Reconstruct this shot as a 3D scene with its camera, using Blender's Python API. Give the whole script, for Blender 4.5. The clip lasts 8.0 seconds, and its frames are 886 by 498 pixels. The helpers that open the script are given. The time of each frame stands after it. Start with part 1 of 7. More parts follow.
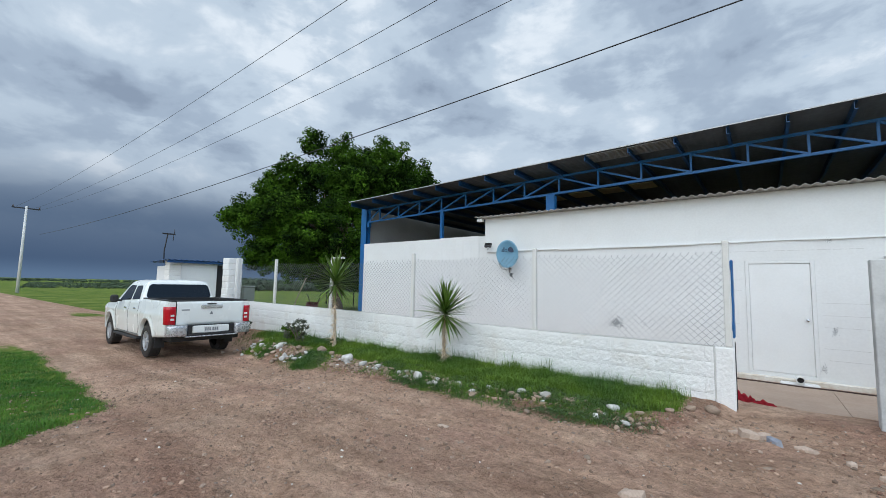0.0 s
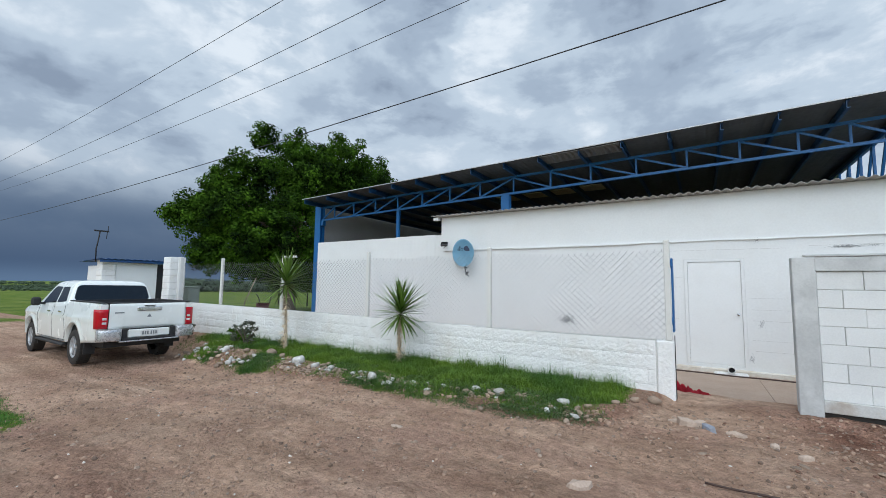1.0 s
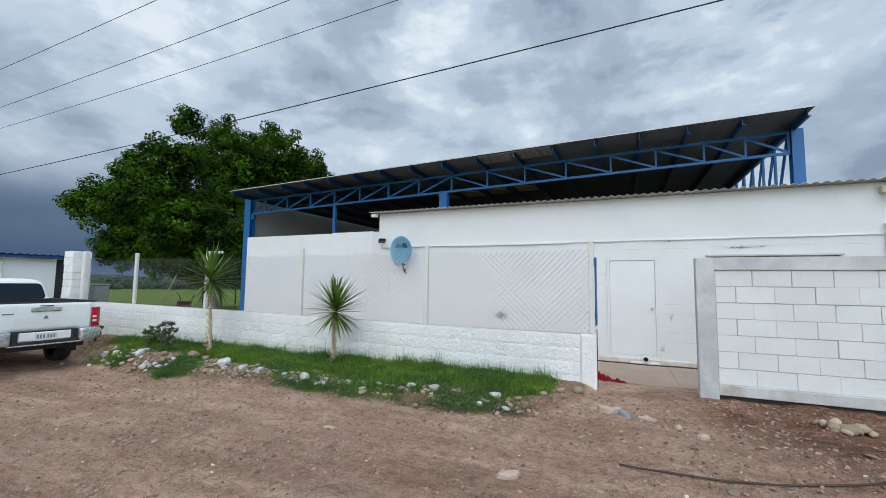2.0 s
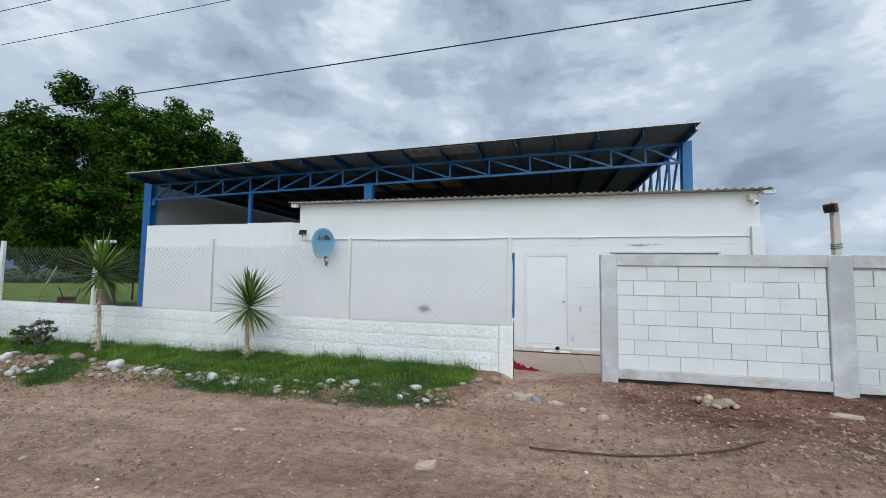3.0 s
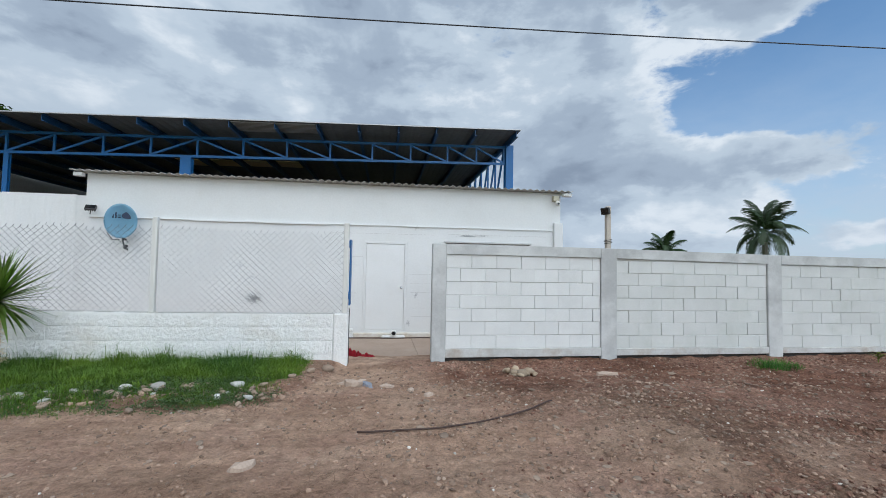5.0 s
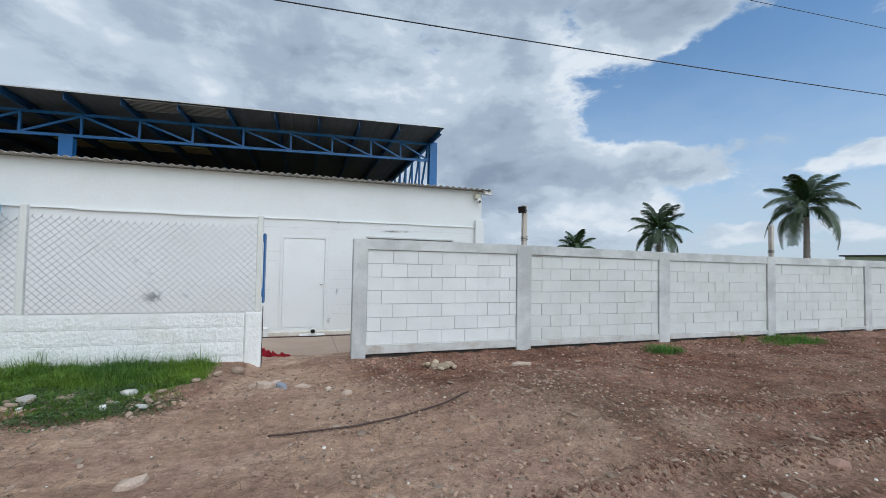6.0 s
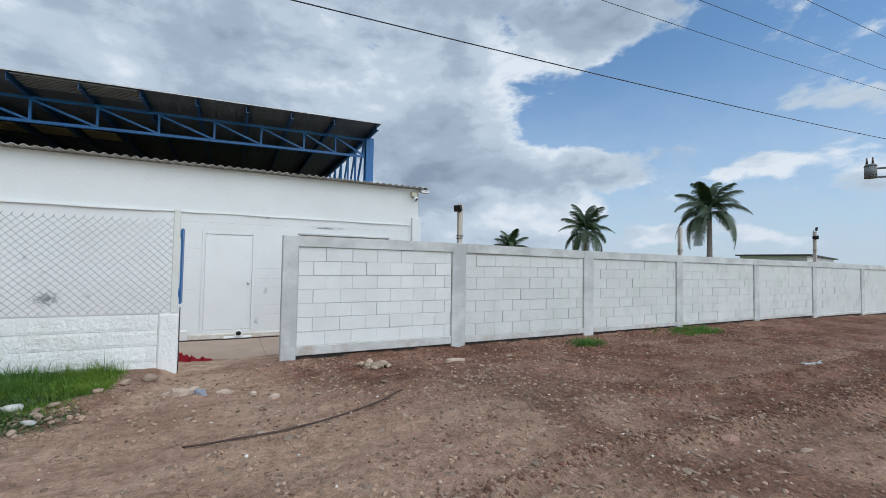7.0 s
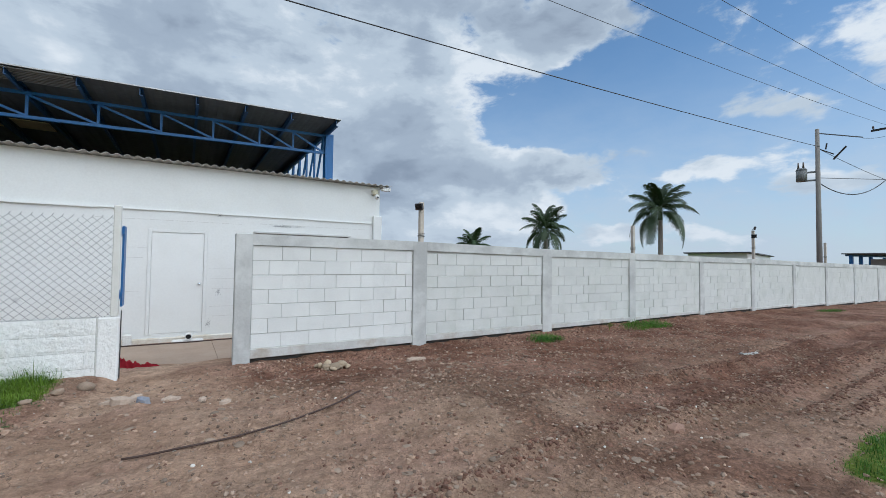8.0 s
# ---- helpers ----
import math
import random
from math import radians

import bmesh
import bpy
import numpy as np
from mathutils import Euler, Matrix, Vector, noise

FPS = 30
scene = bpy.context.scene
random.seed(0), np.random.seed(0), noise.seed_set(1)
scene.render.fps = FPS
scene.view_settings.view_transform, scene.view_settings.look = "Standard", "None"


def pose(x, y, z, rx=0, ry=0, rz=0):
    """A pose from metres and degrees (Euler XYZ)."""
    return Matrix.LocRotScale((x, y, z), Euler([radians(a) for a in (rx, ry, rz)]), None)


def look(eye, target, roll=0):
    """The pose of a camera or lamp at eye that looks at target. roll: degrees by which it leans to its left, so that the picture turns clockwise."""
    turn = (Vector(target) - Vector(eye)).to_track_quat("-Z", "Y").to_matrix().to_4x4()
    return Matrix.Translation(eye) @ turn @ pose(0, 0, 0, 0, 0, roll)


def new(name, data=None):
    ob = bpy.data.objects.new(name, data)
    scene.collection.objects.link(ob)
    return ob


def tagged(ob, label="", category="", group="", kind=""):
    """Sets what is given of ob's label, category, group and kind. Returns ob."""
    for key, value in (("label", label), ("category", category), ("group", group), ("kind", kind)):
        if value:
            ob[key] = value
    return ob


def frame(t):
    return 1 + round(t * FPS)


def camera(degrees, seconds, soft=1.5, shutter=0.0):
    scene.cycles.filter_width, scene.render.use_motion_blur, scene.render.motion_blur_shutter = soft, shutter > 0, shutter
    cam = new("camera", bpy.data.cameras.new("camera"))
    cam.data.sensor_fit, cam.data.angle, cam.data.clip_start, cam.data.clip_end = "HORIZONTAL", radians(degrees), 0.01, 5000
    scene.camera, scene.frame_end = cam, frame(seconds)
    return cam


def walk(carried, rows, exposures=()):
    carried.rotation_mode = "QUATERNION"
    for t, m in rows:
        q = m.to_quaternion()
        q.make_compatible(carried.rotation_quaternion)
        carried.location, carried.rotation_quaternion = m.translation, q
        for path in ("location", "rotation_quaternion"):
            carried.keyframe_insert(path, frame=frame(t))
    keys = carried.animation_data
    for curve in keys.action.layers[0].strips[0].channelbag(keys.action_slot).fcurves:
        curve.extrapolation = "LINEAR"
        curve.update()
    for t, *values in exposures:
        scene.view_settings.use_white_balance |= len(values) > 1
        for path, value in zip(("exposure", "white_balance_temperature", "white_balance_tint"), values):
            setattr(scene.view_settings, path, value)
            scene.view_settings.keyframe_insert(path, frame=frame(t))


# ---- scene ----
cam = camera(93.6, 8.0, soft=0.6)
PATH = [
    (0, (0.222, 1.636, 1.507), (-0.999, 3.21, 1.685), 1.2),
    (0.5, (0.219, 1.66, 1.493), (-0.929, 3.288, 1.674), 1.0),
    (1, (0.229, 1.687, 1.495), (-0.825, 3.378, 1.674), 0.8),
    (2.5, (0.284, 1.679, 1.522), (-0.352, 3.569, 1.675), 0.7),
    (3, (0.304, 1.694, 1.518), (-0.157, 3.635, 1.657), 0.8),
    (3.5, (0.324, 1.699, 1.515), (0.048, 3.676, 1.639), 1.0),
    (4, (0.352, 1.695, 1.524), (0.259, 3.69, 1.632), 1.0),
    (4.5, (0.379, 1.703, 1.517), (0.47, 3.699, 1.615), 1.0),
    (6, (0.465, 1.687, 1.513), (1.087, 3.586, 1.59), 1.0),
    (6.5, (0.49, 1.696, 1.506), (1.263, 3.538, 1.581), 1.0),
    (7, (0.512, 1.684, 1.506), (1.408, 3.471, 1.58), 1.0),
    (7.5, (0.539, 1.691, 1.505), (1.527, 3.428, 1.577), 0.9),
    (8, (0.563, 1.679, 1.504), (1.611, 3.38, 1.574), 0.7),
]
WHITE_BALANCE = (6060, 8)
walk(cam, [(t, look(eye, target, roll)) for t, eye, target, roll in PATH], [(0.0, -0.13, *WHITE_BALANCE), (2.5, -0.17, *WHITE_BALANCE), (4.5, -0.21, *WHITE_BALANCE), (8.0, -0.21, *WHITE_BALANCE)])

# ---- sky, sun and exposure ----
SUN_DIR = (0.30, -0.60, 0.74)         # towards the sun, behind thin cloud


def make_world():
    world = bpy.data.worlds.new("sky")
    scene.world = world
    world.use_nodes = True
    nt = world.node_tree
    nt.nodes.clear()
    N, L = nt.nodes.new, nt.links.new

    def math_node(op, a, b=None, clamp=False):
        n = N("ShaderNodeMath")
        n.operation, n.use_clamp = op, clamp
        for i, v in enumerate((a, b)):
            if v is None:
                continue
            if isinstance(v, (int, float)):
                n.inputs[i].default_value = v
            else:
                L(v, n.inputs[i])
        return n.outputs[0]

    def ramp(value, stops):
        n = N("ShaderNodeValToRGB")
        n.color_ramp.interpolation = "EASE"
        e = n.color_ramp.elements
        while len(e) < len(stops):
            e.new(0.5)
        for el, (p, c) in zip(e, stops):
            el.position, el.color = p, (*c, 1) if len(c) == 3 else c
        L(value, n.inputs[0])
        return n.outputs[0]

    def mix(fac, a, b):
        n = N("ShaderNodeMix")
        n.data_type = "RGBA"
        if isinstance(fac, (int, float)):
            n.inputs[0].default_value = fac
        else:
            L(fac, n.inputs[0])
        for i, v in ((6, a), (7, b)):
            if isinstance(v, tuple):
                n.inputs[i].default_value = (*v, 1)
            else:
                L(v, n.inputs[i])
        return n.outputs[2]

    def grey(v):
        return (v, v, v)

    tc = N("ShaderNodeTexCoord").outputs["Generated"]
    sep = N("ShaderNodeSeparateXYZ")
    L(tc, sep.inputs[0])
    dx, dy, dz = sep.outputs
    sky = N("ShaderNodeTexSky")
    sky.sky_type, sky.sun_disc = "NISHITA", False
    sky.sun_elevation = math.asin(Vector(SUN_DIR).normalized().z)
    sky.sun_rotation = math.atan2(SUN_DIR[0], SUN_DIR[1])
    sky.air_density, sky.dust_density, sky.ozone_density = 1.0, 0.6, 2.0
    blue = N("ShaderNodeVectorMath")
    blue.operation = "SCALE"
    L(sky.outputs[0], blue.inputs[0])
    blue.inputs[3].default_value = SKY_BLUE
    tint = N("ShaderNodeVectorMath")
    tint.operation = "MULTIPLY"
    L(blue.outputs[0], tint.inputs[0])
    tint.inputs[1].default_value = (0.78, 1.0, 1.08)
    blue = tint.outputs[0]

    # heaped clouds, flattened, their crowns lit and their bases grey
    def cloud_noise(scale, detail, rough, lift=0.0, offset=(0, 0, 0), squash=1.75, warp=0.0):
        mp = N("ShaderNodeMapping")
        mp.inputs["Location"].default_value = (offset[0], offset[1], offset[2] + lift)
        mp.inputs["Scale"].default_value = (1, 1, squash)
        L(tc, mp.inputs[0])
        n = N("ShaderNodeTexNoise")
        n.inputs["Scale"].default_value, n.inputs["Detail"].default_value = scale, detail
        n.inputs["Roughness"].default_value, n.inputs["Distortion"].default_value = rough, warp
        L(mp.outputs[0], n.inputs["Vector"])
        return n.outputs[0]

    # bearing and height in degrees, from the way of view
    bearing = math_node("MULTIPLY", math_node("ARCTAN2", dx, dy), 180 / math.pi)
    height = math_node("MULTIPLY", math_node("ARCSINE", dz), 180 / math.pi)
    at = N("ShaderNodeCombineXYZ")
    L(bearing, at.inputs[0])
    L(height, at.inputs[1])
    wob = N("ShaderNodeTexNoise")
    wob.inputs["Scale"].default_value, wob.inputs["Detail"].default_value = 7.0, 4
    L(tc, wob.inputs["Vector"])
    bent = N("ShaderNodeVectorMath")
    bent.operation = "MULTIPLY_ADD"
    L(wob.outputs["Color"], bent.inputs[0])
    bent.inputs[1].default_value = (9, 6, 0)
    L(at.outputs[0], bent.inputs[2])

    def banks(rows):
        """The sum of soft cloud banks: bearing, height, half width, half height, weight."""
        total = None
        for az, el, ra, re, w in rows:
            off = N("ShaderNodeVectorMath")
            off.operation = "SUBTRACT"
            L(bent.outputs[0], off.inputs[0])
            off.inputs[1].default_value = (az + 4.5, el + 3, 0)
            sc = N("ShaderNodeVectorMath")
            sc.operation = "MULTIPLY"
            L(off.outputs[0], sc.inputs[0])
            sc.inputs[1].default_value = (1 / ra, 1 / re, 0)
            ln = N("ShaderNodeVectorMath")
            ln.operation = "LENGTH"
            L(sc.outputs[0], ln.inputs[0])
            mr = N("ShaderNodeMapRange")
            mr.interpolation_type = "SMOOTHSTEP"
            for i, v in enumerate((1.6, 0.2, 0.0, w)):
                mr.inputs[i + 1].default_value = v
            L(ln.outputs["Value"], mr.inputs[0])
            total = mr.outputs[0] if total is None else math_node("ADD", total, mr.outputs[0])
        return total

    def steps(v, a, b, c, d):
        mr = N("ShaderNodeMapRange")
        mr.interpolation_type = "SMOOTHSTEP"
        for i, x in enumerate((a, b, c, d)):
            mr.inputs[i + 1].default_value = x
        L(v, mr.inputs[0])
        return mr.outputs[0]

    mid = cloud_noise(1.35, 3, 0.5, 0, CLOUD_AT)
    puff = cloud_noise(3.1, 12, 0.55, 0, (2.3, 6.1, 1.7), warp=0.25)
    puff_up = cloud_noise(3.1, 5, 0.5, 0.11, (2.3, 6.1, 1.7), warp=0.25)
    fine = cloud_noise(11.0, 8, 0.6, 0, (5.1, 0.4, 2.2), 2.2, 0.2)
    # closed cover in the west and north, broken by blue towards the east
    over = steps(bearing, 54, 24, -0.10, 0.45)
    dens = math_node("ADD", over, banks(COVER))
    dens = math_node("ADD", dens, math_node("MULTIPLY", math_node("ADD", puff, -0.5), 1.35))
    dens = math_node("ADD", dens, math_node("MULTIPLY", math_node("ADD", fine, -0.5), 0.75))
    cover = steps(dens, 0.0, 0.20, 0.0, 1.0)
    # thin edges shine, thick hearts are grey; undersides lie in shade
    heart = steps(dens, 0.05, 0.55, 0.34, -0.03)
    shade = math_node("MULTIPLY", math_node("SUBTRACT", puff, puff_up), 2.2)
    lit = math_node("ADD", math_node("ADD", heart, shade), banks(TONE))
    lit = math_node("ADD", lit, math_node("MULTIPLY", math_node("ADD", fine, -0.5), -0.22))
    lit = math_node("ADD", lit, 0.50)
    cloud = ramp(lit, [(0.05, (0.305, 0.365, 0.460)), (0.36, (0.440, 0.515, 0.615)), (0.66, (0.610, 0.690, 0.775)), (1.0, (0.88, 0.92, 0.96))])
    # a thin veil pales the blue, more so lower down
    veil = steps(height, 28, 1, 0.06, 0.80)
    veil = math_node("MULTIPLY", veil, math_node("ADD", fine, 0.5))
    clear = mix(veil, blue, (0.60, 0.685, 0.80))
    cloud_sky = mix(cover, clear, cloud)
    # pale haze low over the land
    low = ramp(dz, [(0.0, grey(1)), (0.15, grey(0))])
    cloud_sky = mix(math_node("MULTIPLY", low, 0.35), cloud_sky, (0.66, 0.72, 0.80))
    # the storm that stands over the fields in the west
    west = math_node("MULTIPLY", math_node("ADD", math_node("MULTIPLY", dx, -1.0), -0.42), 2.6, True)
    flat = math_node("ADD", dz, math_node("MULTIPLY", math_node("ADD", mid, -0.5), 0.12))
    bank = ramp(flat, [(0.0, grey(1)), (0.10, grey(0.92)), (0.22, grey(0.25)), (0.36, grey(0))])
    storm_col = ramp(dz, [(0.0, (0.13, 0.195, 0.30)), (0.04, (0.075, 0.118, 0.20)), (0.12, (0.090, 0.137, 0.22)), (0.3, (0.31, 0.375, 0.465))])
    final = mix(math_node("MULTIPLY", west, bank), cloud_sky, storm_col)
    bg = N("ShaderNodeBackground")
    bg.inputs[1].default_value = SKY_STRENGTH
    L(final, bg.inputs[0])
    out = N("ShaderNodeOutputWorld")
    L(bg.outputs[0], out.inputs[0])


SKY_BLUE, SKY_STRENGTH, CLOUD_AT = 0.150, 1.0, (1.3, 4.1, 0.4)
# cloud banks: bearing and height in degrees, half width, half height, weight
COVER = [(47, 29, 8, 3.5, 0.55), (47, 20, 8, 4.5, -0.25), (45, 12.8, 13, 3.0, 0.50), (12, 31, 8, 2.5, -0.15), (63, 11.5, 4, 1.2, 0.42), (69, 17, 6, 1.6, 0.18),
         (79, 25, 6, 4, 0.22), (75, 8, 5, 1.3, 0.30), (40, 7.5, 8, 1.8, 0.35), (58, 4, 10, 1.6, 0.30)]
TONE = [(-38, 34, 9, 4.5, -0.38), (-27, 27, 6, 6, 0.25), (-66, 26, 18, 11, 0.20), (-4, 19, 12, 4, -0.26), (-22, 18, 8, 2.5, -0.15), (24, 16, 11, 4, -0.34),
        (42, 11.5, 10, 2.2, -0.34), (10, 27, 8, 3, -0.14), (20, 27, 7, 4, 0.18), (38, 24, 4, 6, 0.22), (40, 6.5, 11, 2.4, 0.32)]
make_world()
sun = new("sun", bpy.data.lights.new("sun", "SUN"))
sun.data.energy, sun.data.angle, sun.data.color = 2.75, radians(95), (1.0, 0.945, 0.85)
sun.matrix_world = look(SUN_DIR, (0, 0, 0))

# ---- materials ----
def material(name, base, alt=None, rough=0.8, metal=0.0, scale=3.0, fine=40.0, mottle=0.5, grain=0.12, bump=0.0,
             bump_scale=60.0, spread=0.0, dirt=None, dirt_scale=1.2, dirt_amount=0.0, island=False, spec=0.5):
    """A surface in world space: two tones in patches, fine grain, relief, and stains with a shape of their own."""
    m = bpy.data.materials.new(name)
    m.use_nodes = True
    nt = m.node_tree
    N, L = nt.nodes.new, nt.links.new
    bsdf = nt.nodes["Principled BSDF"]
    alt = alt or tuple(c * 0.8 for c in base)
    pos = N("ShaderNodeNewGeometry").outputs["Position"]

    def noise_tex(sc, detail=4, r=0.55):
        n = N("ShaderNodeTexNoise")
        n.inputs["Scale"].default_value, n.inputs["Detail"].default_value, n.inputs["Roughness"].default_value = sc, detail, r
        L(pos, n.inputs["Vector"])
        return n.outputs[0]

    def fit(v, a, b, c, d):
        n = N("ShaderNodeMapRange")
        for i, x in enumerate((a, b, c, d)):
            n.inputs[i + 1].default_value = x
        L(v, n.inputs[0])
        return n.outputs[0]

    def mix(fac, a, b, kind="MIX"):
        n = N("ShaderNodeMix")
        n.data_type, n.blend_type = "RGBA", kind
        L(fac, n.inputs[0]) if not isinstance(fac, float) else setattr(n.inputs[0], "default_value", fac)
        for i, v in ((6, a), (7, b)):
            if isinstance(v, tuple):
                n.inputs[i].default_value = (*v, 1)
            else:
                L(v, n.inputs[i])
        return n.outputs[2]

    col = mix(fit(noise_tex(scale), 0.35, 0.65, 0.0, mottle), base, alt)
    if grain:
        g = fit(noise_tex(fine, 3), 0.3, 0.7, 1 - grain, 1 + grain)
        c = N("ShaderNodeCombineColor")
        for i in range(3):
            L(g, c.inputs[i])
        col = mix(1.0, col, c.outputs[0], "MULTIPLY")
    if spread:
        if island:
            rnd = N("ShaderNodeNewGeometry").outputs["Random Per Island"]
        else:
            rnd = N("ShaderNodeObjectInfo").outputs["Random"]
        g = fit(rnd, 0, 1, 1 - spread, 1 + spread)
        c = N("ShaderNodeCombineColor")
        for i in range(3):
            L(g, c.inputs[i])
        col = mix(1.0, col, c.outputs[0], "MULTIPLY")
    if dirt:
        col = mix(fit(noise_tex(dirt_scale, 6, 0.65), 0.5, 0.72, 0.0, dirt_amount), col, dirt)
    L(col, bsdf.inputs["Base Color"])
    L(fit(noise_tex(fine * 0.5, 3), 0.3, 0.7, max(rough - 0.08, 0.02), min(rough + 0.08, 1.0)), bsdf.inputs["Roughness"])
    bsdf.inputs["Metallic"].default_value = metal
    bsdf.inputs["Specular IOR Level"].default_value = spec
    if bump:
        b = N("ShaderNodeBump")
        b.inputs["Strength"].default_value, b.inputs["Distance"].default_value = 1.0, bump
        L(noise_tex(bump_scale, 5, 0.6), b.inputs["Height"])
        L(b.outputs[0], bsdf.inputs["Normal"])
    return m


WHITE = material("white_wall_paint", (0.80, 0.81, 0.80), (0.74, 0.75, 0.74), 0.75, scale=0.9, fine=25, grain=0.025, bump=0.002, bump_scale=30,
                 dirt=(0.50, 0.46, 0.40), dirt_scale=1.1, dirt_amount=0.10, spec=0.2)
WHITE_BLOCK = material("painted_block", (0.69, 0.70, 0.68), (0.59, 0.605, 0.585), 0.8, scale=2.2, fine=60, grain=0.04, bump=0.004, bump_scale=90,
                       spread=0.035, dirt=(0.50, 0.53, 0.48), dirt_scale=1.6, dirt_amount=0.5, spec=0.2)
WHITER_BLOCK = material("whiter_painted_block", (0.78, 0.79, 0.775), (0.69, 0.70, 0.685), 0.75, scale=2.2, fine=60, grain=0.04, bump=0.004, bump_scale=90,
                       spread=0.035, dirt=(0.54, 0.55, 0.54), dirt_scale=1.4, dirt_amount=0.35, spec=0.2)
SPLIT_BLOCK = material("painted_split_face_block", (0.86, 0.86, 0.84), (0.81, 0.81, 0.78), 0.85, scale=2.0, fine=45, grain=0.05, bump=0.020,
                       bump_scale=22, spread=0.03, dirt=(0.56, 0.49, 0.40), dirt_scale=1.7, dirt_amount=0.38, spec=0.2)
JOINT = material("mortar_joint", (0.52, 0.52, 0.50), (0.40, 0.40, 0.38), 0.95, fine=90, grain=0.15, bump=0.003)
STAINED_BEAM = material("stained_ground_beam", (0.66, 0.66, 0.64), (0.48, 0.475, 0.455), 0.9, scale=2.2, fine=50, grain=0.07, mottle=0.9, bump=0.004, bump_scale=40,
                        dirt=(0.40, 0.325, 0.26), dirt_scale=3.5, dirt_amount=0.7)
JOINT_PALE = material("whitewashed_joint", (0.60, 0.61, 0.61), (0.45, 0.455, 0.455), 0.9, scale=2.5, fine=70, grain=0.1, mottle=1.0, bump=0.003)
JOINT_WHITE = material("painted_joint", (0.56, 0.56, 0.54), (0.46, 0.45, 0.42), 0.9, fine=70, grain=0.1, bump=0.003)
CONCRETE = material("smooth_concrete", (0.64, 0.65, 0.635), (0.43, 0.435, 0.43), 0.85, scale=1.5, fine=50, grain=0.06, mottle=0.9, bump=0.003, bump_scale=50,
                    dirt=(0.70, 0.71, 0.70), dirt_scale=2.8, dirt_amount=0.7)
GREY_WALL = material("grey_render", (0.42, 0.42, 0.41), (0.35, 0.35, 0.345), 0.9, scale=1.0, fine=30, bump=0.004)
BLUE = material("blue_steel_paint", (0.014, 0.130, 0.36), (0.012, 0.105, 0.30), 0.45, scale=2.0, fine=50, grain=0.05, dirt=(0.05, 0.14, 0.3),
                dirt_scale=3, dirt_amount=0.3)
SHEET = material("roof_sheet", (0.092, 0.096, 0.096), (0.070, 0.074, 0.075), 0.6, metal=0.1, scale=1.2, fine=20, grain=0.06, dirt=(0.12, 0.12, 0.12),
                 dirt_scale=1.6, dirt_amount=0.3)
FIBRE = material("fibre_cement_sheet", (0.46, 0.46, 0.445), (0.33, 0.325, 0.305), 0.85, scale=3, fine=60, grain=0.1, dirt=(0.28, 0.22, 0.17), dirt_scale=4, dirt_amount=0.5)
POST_CONC = material("pale_concrete_post", (0.68, 0.68, 0.66), (0.58, 0.58, 0.56), 0.85, scale=4, fine=80, grain=0.06, bump=0.002)
POST_WHITE = material("whitewashed_post", (0.74, 0.73, 0.69), (0.64, 0.63, 0.58), 0.8, scale=4, fine=80, grain=0.05, bump=0.002)
STAINED_WHITE = material("dust_stained_white_paint", (0.76, 0.74, 0.69), (0.62, 0.55, 0.45), 0.8, scale=3.5, fine=40, grain=0.06, mottle=0.9, bump=0.003, dirt=(0.46, 0.36, 0.27), dirt_scale=4, dirt_amount=0.5)
WIRE = material("galvanised_wire", (0.18, 0.185, 0.19), (0.11, 0.115, 0.12), 0.6, metal=0.2, fine=200)
DARK_WIRE = material("black_cable", (0.03, 0.03, 0.035), None, 0.6)
DOOR = material("white_door_paint", (0.82, 0.83, 0.82), (0.78, 0.79, 0.78), 0.45, scale=1.0, fine=30, grain=0.015, dirt=(0.6, 0.56, 0.5), dirt_scale=2.0, dirt_amount=0.1)
CHROME = material("chrome", (0.75, 0.76, 0.78), None, 0.15, metal=1.0, grain=0.02)
TRUNK = material("bark", (0.17, 0.13, 0.10), (0.10, 0.08, 0.06), 0.95, scale=5, fine=40, grain=0.25, bump=0.02, bump_scale=20)
# near-black patches put the crown's inner shade into the leaf colour
LEAF = material("shade_mottled_leaf", (0.070, 0.150, 0.010), (0.004, 0.014, 0.002), 0.75, mottle=1.0, scale=0.7, fine=6, grain=0.2, spread=0.4, island=True, spec=0.08)
ROCK = material("river_stone", (0.34, 0.255, 0.19), (0.20, 0.145, 0.105), 0.9, scale=8, fine=70, grain=0.12, bump=0.006, bump_scale=60, spread=0.25)
ROCK_WHITE = material("limewashed_stone", (0.62, 0.61, 0.58), (0.30, 0.28, 0.25), 0.9, scale=7, mottle=0.9, fine=60, grain=0.1, bump=0.006, bump_scale=60, spread=0.1)
ROCK_TAN = material("tan_field_stone", (0.44, 0.345, 0.24), (0.27, 0.215, 0.16), 0.9, scale=8, fine=70, grain=0.12, bump=0.006, bump_scale=60, spread=0.3)
POLE = material("pole_concrete", (0.27, 0.255, 0.245), (0.21, 0.20, 0.19), 0.9, scale=2, fine=40, bump=0.003)


